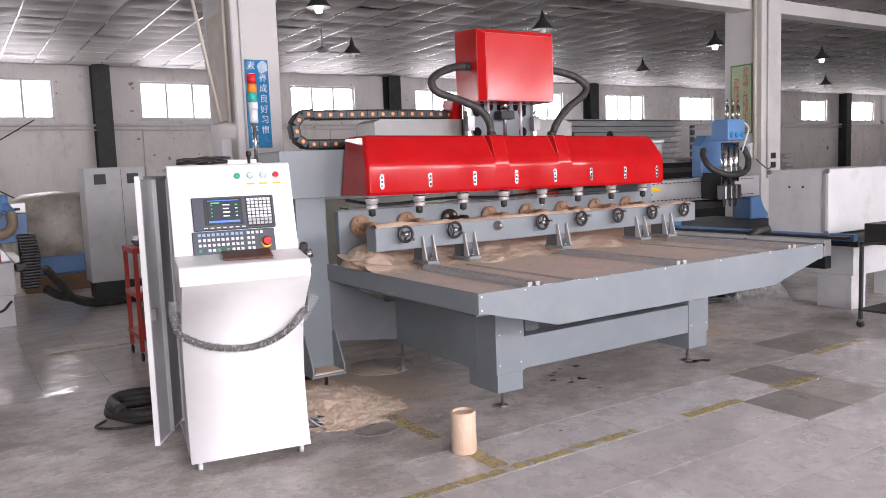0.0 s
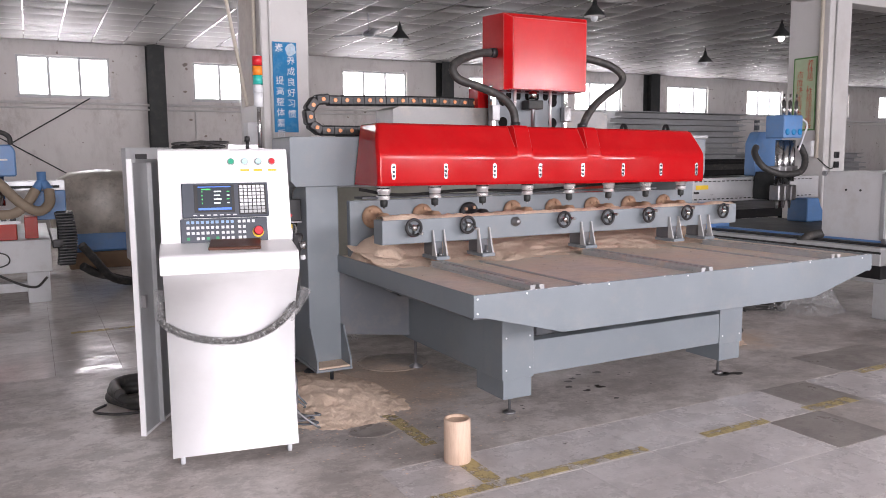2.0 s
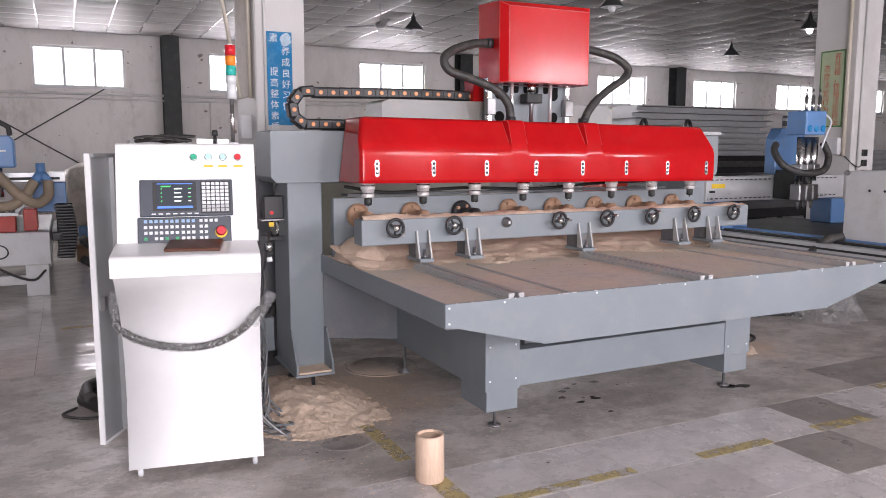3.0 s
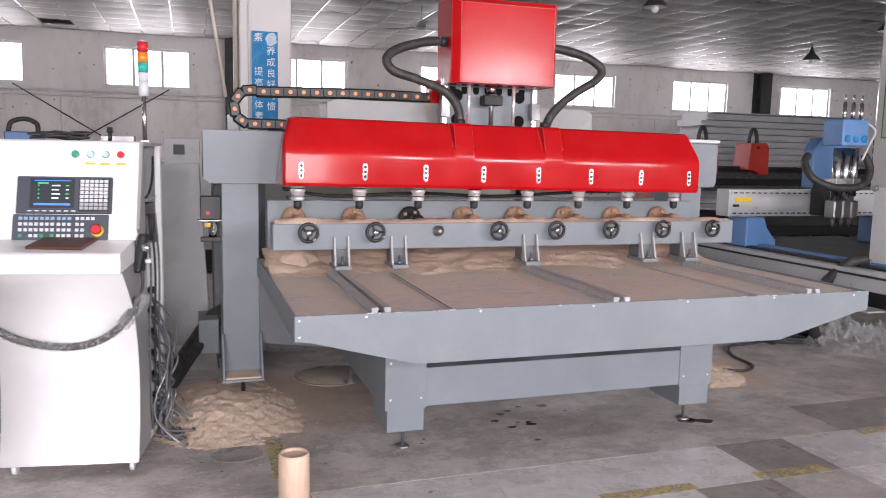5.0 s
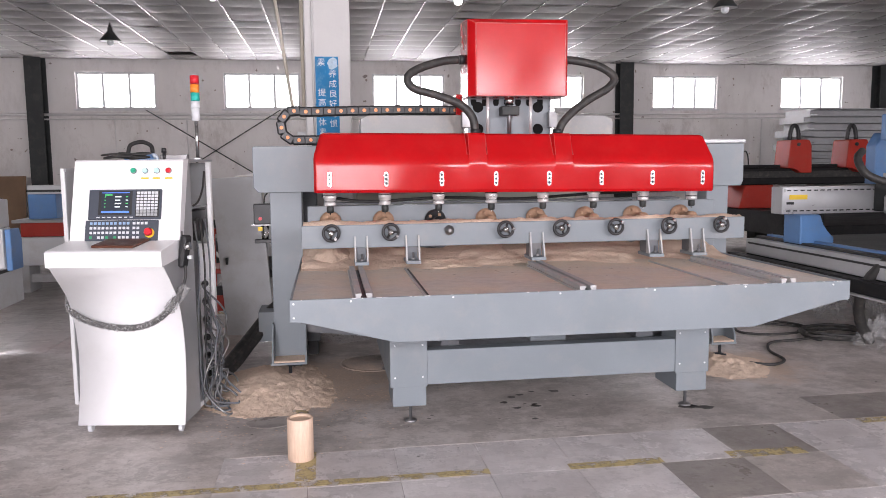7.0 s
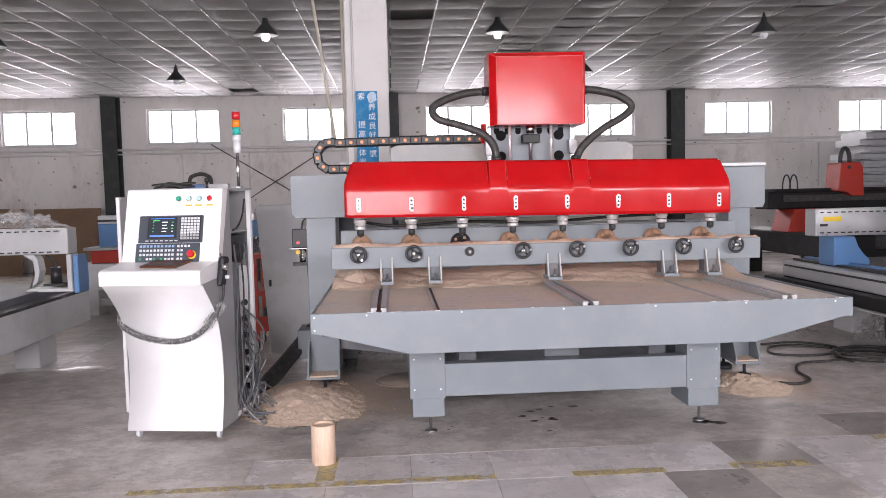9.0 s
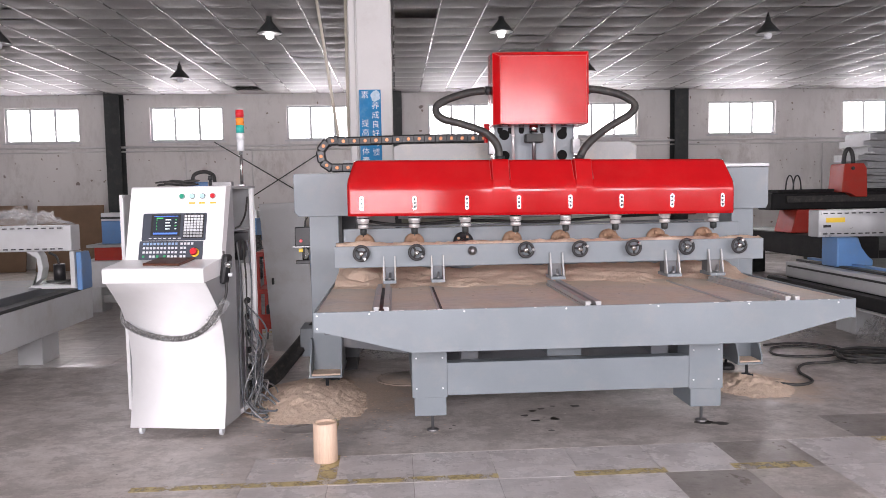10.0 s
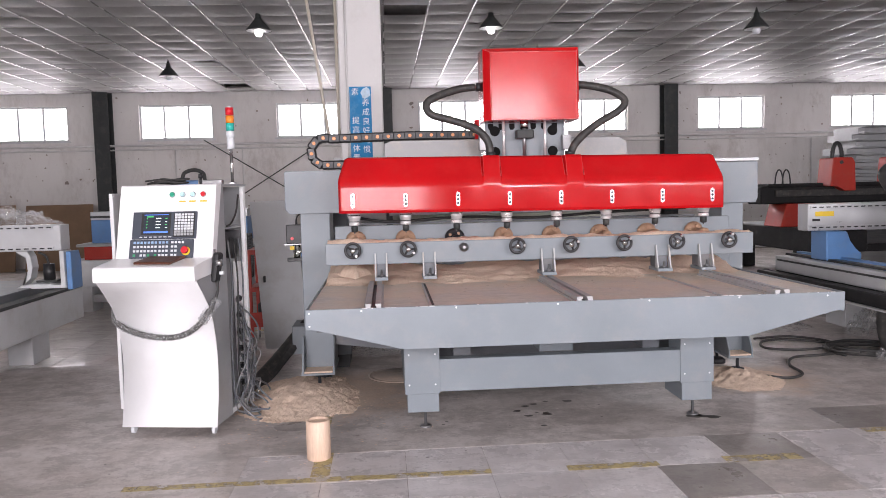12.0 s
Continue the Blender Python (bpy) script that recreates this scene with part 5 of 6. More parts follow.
# console extras
pend = thing("hand_pendant", "black hand pendant hung on the console side", "remote control", (4.22, 3.72, 1.1))
bm = box(-0.035, 0.035, -0.022, 0.022, -0.11, 0.09, 0.012)
bm.transform(Matrix.Translation((4.215, 3.66, 1.15)) @ Matrix.Rotation(radians(10), 4, "Y") @ Matrix.Rotation(radians(70), 4, "Z"))
part("body", bm, M_BLACK, pend)
part("dial", rod((4.23, 3.63, 1.17), (4.262, 3.63, 1.175), 0.024, seg=16), M_CHROME, pend)
part("knob", rod((4.235, 3.655, 1.10), (4.262, 3.655, 1.103), 0.013, seg=12), M_KEY, pend)
part("cord", tube([(4.215, 3.66, 1.05), (4.22, 3.64, 0.98), (4.205, 3.60, 0.90), (4.195, 3.565, 0.84)], 0.009, 8, 8), M_RUBBER, pend)
part("hook", box(4.186, 4.2, 3.66, 3.69, 1.2, 1.26, 0.002), M_STEEL, pend)

tc = thing("cable_coil", "small coil of black cable on the console top", "cable", (3.8, 4.0, 1.7))
pts = [(3.74 + (0.11 + 0.05 * math.sin(k * 1.7)) * math.cos(k * 0.7), 4.02 + (0.08 + 0.03 * math.sin(k * 2.3)) * math.sin(k * 0.7), 1.708 + 0.0011 * k + 0.006 * math.sin(k * 2.1) + 0.004) for k in range(30)]
part("coil", tube(pts, 0.0065, 7, 4), M_RUBBER, tc)
sb = thing("plug", "short black handled plug standing on the console top", "plug", (4.0, 3.98, 1.7))
part("stem", rod((4.0, 3.98, 1.70), (4.0, 3.98, 1.745), 0.010, seg=10), M_BLACK, sb)
part("head", rod((4.0, 3.98, 1.745), (4.0, 3.98, 1.775), 0.017, 0.014, 12), M_BLACK, sb)
mb = thing("steel_bracket", "small steel mounting block on the console top", "bracket", (3.98, 4.2, 1.7))
part("block", box(3.9, 4.08, 4.17, 4.22, 1.70, 1.735, 0.003), M_STEEL, mb)

for k, z in enumerate((0.20, 0.33, 0.46, 0.59, 0.72, 0.84)):
    c = part("connector", rod((4.125, 4.305, z), (4.125, 4.29, z), 0.024, seg=12), M_BLACK, cs)
    part("plug", rod((4.125, 4.29, z), (4.125, 4.25, z), 0.018, 0.012, 12), M_BLACK, c)
gc = thing("grey_cables", "tangle of grey cables hanging from the console to the floor", "cable", (4.3, 4.3, 0))
for k in range(18):
    z = (0.20, 0.33, 0.46, 0.59, 0.72, 0.84)[k % 6]
    ox, oy = rnd.uniform(0.0, 0.26), rnd.uniform(-0.4, 0.3)
    mid = [(4.16 + rnd.uniform(0.0, 0.10), 4.24 + oy * q + rnd.uniform(-0.09, 0.09), max(0.03, z * (1 - q) + rnd.uniform(-0.05, 0.07))) for q in (0.3, 0.55, 0.8)]
    end = [(4.17 + ox, 4.26 + oy, 0.014 + 0.02 * (k % 3)), (4.15 + ox * rnd.uniform(0.3, 1.3), 4.40 + oy * rnd.uniform(0.2, 1), 0.012), (4.22 + ox * 0.4, 4.5 + oy * 0.3, 0.012)]
    part("cable", tube([(4.125, 4.255, z), (4.14, 4.235, z - 0.03), *mid, *end], 0.0068, 6, 6), M_GREY_DARK if k % 3 else M_STEEL, gc)
for k in range(3):
    y = 3.99 + 0.11 * k
    part("cable", tube([(4.172, y, 1.30), (4.185, y + 0.02, 1.0), (4.18, y + rnd.uniform(-.04, .04), 0.6), (4.18, y, 0.12), (4.2, y + 0.1, 0.012)], 0.006, 6, 6), M_RUBBER if k % 2 else M_GREY_DARK, gc)
part("loop_wire", tube([(4.15, 4.3, 1.62), (4.16, 4.22, 1.5), (4.165, 4.1, 1.42), (4.165, 4.0, 1.4)], 0.007, 6, 6), M_RUBBER, cs)

# the console and what belongs to it stand slightly turned
TURNED = Matrix.Translation((3.83, 3.55, 0)) @ Matrix.Rotation(radians(-9.2), 4, "Z") @ Matrix.Translation((-3.84, -3.55, 0))
for ob in (cs, book, cb, pend, tc, sb, mb, gc):
    ob.matrix_basis = TURNED @ Matrix.Translation(ob.location)

# fittings on the machine's rear and side
part("rear_cabinet", box(4.50, 4.64, 5.16, 5.5, 0.2, 0.45, 0.004), M_GREY, mc)
bm = box(-0.22, 0.22, -0.012, 0.012, 0, 1.42, 0.003)
bm.transform(Matrix.Translation((4.385, 5.72, 0.145)) @ Matrix.Rotation(radians(-3.0), 4, "Y") @ Matrix.Rotation(radians(5), 4, "X") @ Matrix.Rotation(radians(-14), 4, "Z"))
leaf = part("cabinet_door", bm, M_WHITE_OLD, mc, "pale grey cabinet door left open")
part("door_lock", box(4.20, 4.22, 5.585, 5.62, 0.80, 0.86, 0.002), M_BLACK, leaf)
part("cabinet_body", box(4.62, 5.0, 5.45, 5.95, 0.12, 1.55, 0.004), M_GREY_DARK, mc)
part("cabinet_leg", box(4.64, 4.98, 5.47, 5.9, 0.0, 0.12, 0), M_BLACK, mc)
fu = part("air_filter", box(4.52, 4.655, 4.86, 4.93, 1.20, 1.36, 0.006), M_BLACK, mc, "black air filter unit")
part("filter_band", box(4.50, 4.655, 4.85, 4.935, 1.19, 1.20, 0.001), M_STEEL, fu)
part("bowl", rod((4.60, 4.895, 1.19), (4.60, 4.895, 1.08), 0.032, 0.026, 16), M_BOTTLE, fu)
part("yellow_label", box(4.55, 4.585, 4.857, 4.86, 1.15, 1.18, 0), M_YELLOW, fu)
part("bowl_guard", box(4.52, 4.655, 4.88, 4.93, 1.05, 1.08, 0.003), M_BLACK, fu)
part("red_knob", rod((4.57, 4.86, 1.245), (4.57, 4.85, 1.245), 0.014, seg=10), M_RED_BTN, fu)
part("air_line", tube([(4.6, 4.9, 1.36), (4.61, 4.9, 1.42), (4.66, 4.92, 1.47)], 0.006, 6, 6), M_RUBBER, fu)
part("rear_cable", tube([(5.05, 4.72, 1.42), (5.4, 4.75, 1.37), (6.0, 4.78, 1.39), (6.6, 4.78, 1.37), (7.2, 4.77, 1.40), (7.9, 4.74, 1.42)], 0.012, 8, 8), M_RUBBER, mc)
part("rear_tray", box(5.1, 8.0, 4.80, 4.95, 1.345, 1.36, 0), M_GREY_DARK, mc)

# ---- column fittings ----
part("left_board", box(4.882, 4.90, 6.86, 7.42, 2.17, 3.22, 0.003), M_BOARD, col_a, "faded brown notice board")
part("board_edge", rod((4.878, 6.84, 2.15), (4.878, 6.84, 4.02), 0.018, seg=8), M_PVC, col_a)
part("conduit", rod((4.985, 6.685, 1.5), (4.985, 6.685, 4.04), 0.012, seg=8), M_COLUMN, col_a)
part("junction_box", box(4.80, 4.90, 6.9, 7.06, 1.78, 2.0, 0.006), M_WHITE_OLD, col_a)
pp = single("leaning_pole", rod((4.52, 7.0, 4.02), (4.78, 6.80, 2.15), 0.017, seg=10), M_PVC, "yellowed plastic pipe slanting down from the ceiling", "pipe", kind="structure")
M_SIGNBLUE = mat("blue_sign", (0.012, 0.21, 0.46), 0.55, 0, 0.12, 4, 0.02, 60, (0.30, 0.50, 0.62), 0.3)
M_SIGNBLUE.node_tree.nodes["Principled BSDF"].inputs["Specular IOR Level"].default_value = 0.2
M_SIGNGREEN = mat("pale_green_sign", (0.42, 0.52, 0.33), 0.5, 0, 0.1, 4, 0.02, 60)
M_SIGNEDGE = mat("green_sign_edge", (0.08, 0.22, 0.06), 0.5, 0, 0.1, 9, 0.0)
M_LETTER = mat("white_lettering", (0.75, 0.78, 0.8), 0.5, 0, 0.05, 30, 0.0)
M_LETTER_RED = mat("red_lettering", (0.5, 0.05, 0.03), 0.5, 0, 0.05, 30, 0.0)


def column_text(chars, x, z, size, y, material, parent, pitch=None, west=False):
    """Lettering set one sign under the other."""
    for k, ch in enumerate(chars):
        cu = bpy.data.curves.new("lettering", "FONT")
        cu.body, cu.size, cu.align_x, cu.align_y = ch, size, "CENTER", "CENTER"
        cu.extrude = 0.0006
        cu.materials.append(material)
        ob = new("letter", cu)
        ob.parent = parent
        ob.matrix_parent_inverse = Matrix.Translation(-Vector(parent.location))
        ob.matrix_basis = pose(x, y, z - k * (pitch or size * 1.12), 90, 0, -90 if west else 0)


sg = thing("blue_sign", "blue sign with white lettering on the column", "sign", (5.12, 6.7, 2.3))
part("board", box(5.005, 5.235, 6.688, 6.698, 1.90, 2.735, 0.002), M_SIGNBLUE, sg)
rag = random.Random(21)
edge = [(5.178 + (0.042 + 0.016 * rag.random()) * math.cos(k * math.tau / 14), 2.668 + (0.05 + 0.022 * rag.random()) * math.sin(k * math.tau / 14)) for k in range(14)]
part("worn_patch", prism(edge, "y", 6.6868, 6.6885), mat("faded_sign_patch", (0.50, 0.64, 0.74), 0.6, 0, 0.2, 30, 0.02, 60, (0.1, 0.3, 0.5), 0.5), sg, "pale peeled patch")
column_text("养成良好习惯", 5.175, 2.56, 0.082, 6.685, M_LETTER, sg, 0.0985)
column_text("素", 5.065, 2.675, 0.082, 6.685, M_LETTER, sg, 0.0985)
column_text("提高整体素质", 5.065, 2.375, 0.082, 6.685, M_LETTER, sg, 0.0985)
bpy.context.view_layer.update()

col_b = thing("column_2", "white painted concrete column with conduits and switches", "column", (13.2, 6.7, 0), kind="structure")
part("shaft", box(12.98, 13.46, 6.70, 7.36, 0, H, 0.012), M_COLUMN, col_b)
part("conduit", rod((12.95, 6.80, 1.6), (12.95, 6.80, 4.04), 0.028, seg=8), M_PVC, col_b)
part("conduit", rod((13.10, 6.68, 1.3), (13.10, 6.68, 4.04), 0.014, seg=8), M_COLUMN, col_b)
part("switch_box", box(12.86, 12.98, 6.82, 7.0, 1.62, 1.85, 0.006), M_WHITE_OLD, col_b)
for z in (1.32, 1.46, 1.60):
    part("socket", box(13.2, 13.29, 6.67, 6.70, z, z + 0.09, 0.004), M_BLACK, col_b)
part("wire", tube([(12.95, 6.8, 1.62), (13.0, 6.69, 1.5), (13.12, 6.67, 1.45), (13.22, 6.67, 1.52)], 0.008, 6, 8), M_RUBBER, col_b)
sg2 = thing("green_sign", "pale green sign with red lettering on the column", "sign", (12.97, 7.04, 2.5))
part("board", box(12.966, 12.978, 6.86, 7.24, 2.0, 3.05, 0.002), M_SIGNGREEN, sg2)
for q in ((6.86, 7.24, 3.03, 3.05), (6.86, 7.24, 2.0, 2.02), (6.86, 6.875, 2.02, 3.03), (7.225, 7.24, 2.02, 3.03)):
    part("edge", box(12.962, 12.966, q[0], q[1], q[2], q[3], 0), M_SIGNEDGE, sg2)
column_text("养性格，性格决定命运", 12.964, 2.95, 0.11, 6.97, M_LETTER_RED, sg2, 0.1, True)
column_text("态度决定行为", 12.964, 2.80, 0.11, 7.13, M_LETTER_RED, sg2, 0.112, True)


# ---- pendant lamps and fan ----
def pendant(x, y, z, lit):
    p = thing("pendant_lamp", "dark enamel cone pendant lamp, lit" if lit else "dark enamel cone pendant lamp, unlit", "lamp", (x, y, H), "pendant lamps")
    sh = part("shade", lathe([(0.020, z + 0.235), (0.036, z + 0.225), (0.040, z + 0.17), (0.062, z + 0.14), (0.118, z + 0.075), (0.160, z + 0.022), (0.172, z), (0.168, z), (0.155, z + 0.022), (0.112, z + 0.072), (0.057, z + 0.135), (0.03, z + 0.16)], (x, y, 0), seg=28), M_DARKSTEEL, p)
    part("lining", lathe([(0.164, z + 0.003), (0.152, z + 0.022), (0.109, z + 0.071), (0.055, z + 0.132), (0.028, z + 0.155)], (x, y, 0), seg=28), M_WHITE_OLD, sh, "white enamel inside")
    part("socket", rod((x, y, z + 0.23), (x, y, z + 0.275), 0.024, 0.018, 12), M_BLACK, p)
    part("stem", rod((x, y, z + 0.27), (x, y, H), 0.007, seg=6), M_DARKSTEEL, p)
    if lit:
        d = bpy.data.lights.new("bulb_light", "AREA")
        d.shape, d.size, d.energy, d.color = "DISK", 0.30, LAMP_WATTS, (1.0, 0.985, 0.96)
        new("bulb_light", d).location = (x, y, z + 0.012)
    part("bulb", lathe([(0.02, z + 0.05), (0.05, z + 0.01), (0.052, z - 0.03), (0.04, z - 0.06), (0.01, z - 0.072)], (x, y, 0), seg=16), M_BULB if lit else M_KEY, p)


for q in ((3.73, 9.0, 3.795, True), (6.87, 9.05, 3.81, True), (10.54, 8.85, 3.73, False), (14.8, 8.95, 3.72, True), (19.0, 9.4, 3.72, True), (0.05, 9.3, 3.74, False), (1.62, 12.4, 3.72, False), (8.8, 12.0, 3.72, False), (16.4, 12.2, 3.72, False), (25.0, 12.9, 3.72, False),
          # Unseen lit lamps, added overhead and behind the camera for light from above.
          (2.2, 5.2, 3.74, True), (5.4, 5.2, 3.74, True), (8.6, 5.2, 3.74, True), (3.8, 1.4, 3.74, True), (7.0, 1.4, 3.74, True), (5.4, -2.4, 3.74, True), (9.6, -2.4, 3.74, True)):
    pendant(*q)
single("roof_beam", box(5.36, 12.98, 6.86, 7.14, 3.84, H, 0.006), M_COLUMN, "white painted roof beam between the columns", "beam", kind="structure")
single("roof_beam", box(13.46, 30.0, 6.86, 7.14, 3.84, H, 0.006), M_COLUMN, "white painted roof beam beyond the column", "beam", kind="structure")
fan = thing("ceiling_fan", "old three-bladed ceiling fan at rest", "fan", (8.0, 11.5, H))
part("rod", rod((8.0, 11.5, H), (8.0, 11.5, 3.72), 0.012, seg=8), M_STEEL, fan)
part("motor", lathe([(0.03, 3.74), (0.09, 3.71), (0.10, 3.67), (0.06, 3.63)], (8.0, 11.5, 0), seg=18), M_STEEL, fan)
for k in range(3):
    bm = box(0.09, 0.62, -0.06, 0.06, 3.668, 3.676, 0.002)
    bm.transform(Matrix.Translation((8.0, 11.5, 0)) @ Matrix.Rotation(k * math.tau / 3 + 0.3, 4, "Z"))
    part("blade", bm, M_GREY_DARK, fan)


# ---- other machines in the hall ----
def beam_marks(x0, x1, y, zs, parent):
    """The bolt heads along a guide rail."""
    bm = box(-0.0225, 0.0225, -0.003, 0, -0.006, 0.006, 0)
    me = bpy.data.meshes.new("rail_bolt")
    bm.to_mesh(me)
    bm.free()
    me.materials.append(M_BLACK)
    for z in zs:
        x = x0
        while x < x1 - 0.05:
            ob = new("rail_bolt", me)
            ob.parent = parent
            ob.location = (x + 0.02, y, z)
            x += 0.075


def router_right():
    r = thing("router_machine", "white and blue gantry router with triple spindle", "machine", (10.7, 5.2, 0))
    b = part("gantry_beam", box(9.72, 12.0, 6.05, 6.25, 1.10, 1.38, 0.006), M_ALU, r)
    for z in (1.345, 1.135):
        part("guide_rail", box(9.74, 11.9, 6.03, 6.05, z - 0.016, z + 0.016, 0.001), M_ALU, b)
    beam_marks(9.76, 11.9, 6.03, (1.345, 1.135), b)
    part("yellow_label", box(9.80, 10.0, 6.046, 6.05, 1.25, 1.30, 0), M_YELLOW, b)
    part("end_slot", box(9.77, 9.85, 6.044, 6.05, 1.20, 1.225, 0), M_BLACK, b)
    for a in (9.84, 11.6):
        part("gantry_foot", prism([(a, 1.10), (a, 0.80), (a + 0.38, 0.80), (a + 0.38, 0.87), (a + 0.30, 0.91), (a + 0.24, 0.99), (a + 0.22, 1.10)], "y", 5.9, 6.2, 0.012), M_BLUE, r)
    part("bed_side", box(9.74, 9.86, 3.75, 6.75, 0.625, 0.79, 0.006), M_ALU, r)
    part("bed_skirt", box(9.755, 9.86, 3.75, 6.75, 0.50, 0.625, 0.004), M_BLACKPAINT, r)
    part("bed_slot", box(9.735, 9.74, 3.75, 6.7, 0.735, 0.755, 0), M_BLACK, r)
    part("bed_chain", box(9.60, 9.72, 4.3, 6.9, 0.50, 0.62, 0.008), M_BLACKPAINT, r)
    part("chain_tray", box(9.56, 9.74, 4.1, 6.9, 0.485, 0.50, 0.002), M_ALU, r)
    part("bed_rail", box(9.86, 9.95, 3.6, 6.75, 0.79, 0.815, 0.002), M_BLACK, r)
    part("bed_blue_strip", box(9.99, 10.06, 3.6, 6.75, 0.76, 0.83, 0.004), M_BLUE, r)
    part("bed_top", box(10.06, 11.9, 3.6, 6.75, 0.70, 0.80, 0.004), M_DARKSTEEL, r)
    part("bed_frame", box(10.35, 11.8, 3.8, 6.6, 0.36, 0.70, 0.006), M_WHITE_OLD, r)
    for y in (3.82, 6.4):
        for x in (10.36, 11.5):
            part("bed_leg", box(x, x + 0.27, y, y + 0.38, 0.0, 0.36, 0.006), M_WHITE_OLD, r)
    part("control_cabinet", box(10.0, 11.4, 3.87, 4.55, 0.82, 1.48, 0.008), M_WHITE_OLD, r)
    part("cabinet_seam", box(9.996, 10.0, 3.90, 3.94, 0.84, 1.46, 0), M_GREY_LIGHT, r)
    for y in (3.88, 4.53):
        for z in (0.83, 1.46):
            part("cabinet_stud", rod((10.0, y, z), (9.975, y, z), 0.026, seg=10), M_STEEL, r)
    part("cabinet_foot", box(10.1, 11.3, 3.95, 4.5, 0.80, 0.82, 0), M_BLACK, r)
    for y in (4.15, 4.30):
        part("cabinet_hole", rod((10.0, y, 1.30), (9.996, y, 1.30), 0.012, seg=8), M_BLACK, r)
    # carriage and three spindles
    part("carriage_plate", prism([(10.72, 1.40), (10.72, 1.80), (10.80, 1.93), (11.2, 1.93), (11.2, 1.40)], "y", 6.0, 6.16, 0.012), M_BLUE, r)
    part("carriage", box(10.74, 11.02, 5.72, 6.03, 1.12, 1.45, 0.01), M_DARKSTEEL, r)
    blk = part("cylinder_block", box(10.54, 10.86, 5.46, 5.72, 1.84, 2.10, 0.012), M_BLUE, r)
    for k in range(3):
        x = 10.595 + 0.105 * k
        part("cylinder", rod((x, 5.52, 2.06), (x, 5.52, 2.26), 0.020, seg=12), M_CHROME, r)
        part("cylinder_rod", rod((x, 5.52, 2.26), (x, 5.52, 2.34), 0.010, seg=8), M_CHROME, r)
        part("bore", lathe([(0.02, 5.452), (0.036, 5.452), (0.036, 5.46), (0.02, 5.46)], (x, 0, 1.91), "y", 18), M_SIGNBLUE, blk)
        s = part("spindle_body", rod((x, 5.56, 1.82), (x, 5.56, 1.28 + 0.03 * k), 0.043, seg=20), M_CHROME, r)
        part("spindle_clamp", box(x - 0.051, x + 0.051, 5.50, 5.66, 1.46, 1.52, 0.006), M_STEEL, s)
        part("spindle_foot", box(x - 0.047, x + 0.047, 5.50, 5.64, 1.12, 1.30, 0.012), M_STEEL, s)
        part("collet", rod((x, 5.56, 1.12), (x, 5.56, 1.03), 0.024, 0.012, 10), M_STEEL, s)
    part("loom", tube([(10.28, 5.62, 1.74), (10.18, 5.55, 1.66), (10.20, 5.45, 1.52), (10.36, 5.38, 1.44), (10.58, 5.36, 1.43), (10.78, 5.38, 1.48), (10.89, 5.44, 1.62), (10.87, 5.5, 1.76)], 0.036, 10, 8, ribs=0.08), M_RUBBER, r)
    part("air_line", tube([(10.8, 5.5, 2.1), (10.98, 5.5, 2.0), (10.9, 5.48, 1.86), (10.8, 5.46, 1.7)], 0.012, 6, 8), M_KEY, r)
    part("bed_hose", tube([(9.95, 4.5, 0.86), (9.82, 4.6, 0.80), (9.70, 4.75, 0.55), (9.75, 4.85, 0.25), (9.9, 4.9, 0.02)], 0.045, 10, 8, ribs=0.08), M_RUBBER, r)


router_right()


def stone_machine():
    r = thing("stone_carving_machine", "black and red twin-head gantry carving machine", "machine", (14.5, 11.5, 0))
    part("gantry_beam", box(11.70, 18.5, 11.0, 11.5, 1.24, 1.53, 0.02), M_BLACKPAINT, r)
    part("beam_top", box(11.85, 18.4, 11.05, 11.45, 1.53, 1.58, 0.006), M_BLACKPAINT, r)
    part("belt", box(11.95, 18.4, 10.96, 11.0, 1.36, 1.47, 0.004), M_RUBBER, r)
    for x in (12.84, 13.92):
        h = part("head_cover", prism([(x - 0.02, 1.52), (x + 0.02, 1.98), (x + 0.05, 2.0), (x + 0.36, 2.0), (x + 0.41, 1.92), (x + 0.43, 1.44), (x + 0.22, 1.44), (x + 0.13, 1.52)], "y", 10.82, 11.25, 0.012), M_ORANGE, r)
        part("emblem", rod((x + 0.16, 10.82, 1.92), (x + 0.16, 10.80, 1.92), 0.03, seg=10), M_DARKSTEEL, h)
        pts = [(x + 0.19 + 0.085 * math.cos(a), 11.0, 2.0 + 0.25 * math.sin(a)) for a in [q * math.pi / 8 for q in range(9)]]
        part("chain_loop", tube(pts, 0.032, 6, 3, ribs=0.15), M_BLACK, r)
    for x in (12.12, 12.25):
        pts = [(x + 0.07 * math.cos(a), 11.2, 1.58 + 0.24 * math.sin(a)) for a in [q * math.pi / 8 for q in range(9)]]
        part("lifting_loop", tube(pts, 0.012, 6, 3), M_BLACK, r)
    for x in (12.0, 17.9):
        part("leg_cover", prism([(x, 0.85), (x + 0.1, 1.24), (x + 0.62, 1.24), (x + 0.62, 0.85)], "y", 10.9, 11.5, 0.012), M_ORANGE, r)
        part("side_frame", box(x + 0.02, x + 0.7, 9.6, 13.2, 0.48, 0.85, 0.02), M_BLACKPAINT, r)
        for y in (9.7, 12.8):
            part("frame_leg", box(x + 0.1, x + 0.5, y, y + 0.3, 0, 0.48, 0.01), M_DARKSTEEL, r)
    part("work_bed", box(12.5, 17.9, 9.8, 13.0, 0.45, 0.62, 0.01), M_BLACKPAINT, r)
    for x in (13.2, 14.9, 16.6):
        for y in (10.0, 12.4):
            part("bed_leg", box(x, x + 0.3, y, y + 0.3, 0, 0.45, 0.01), M_DARKSTEEL, r)


stone_machine()


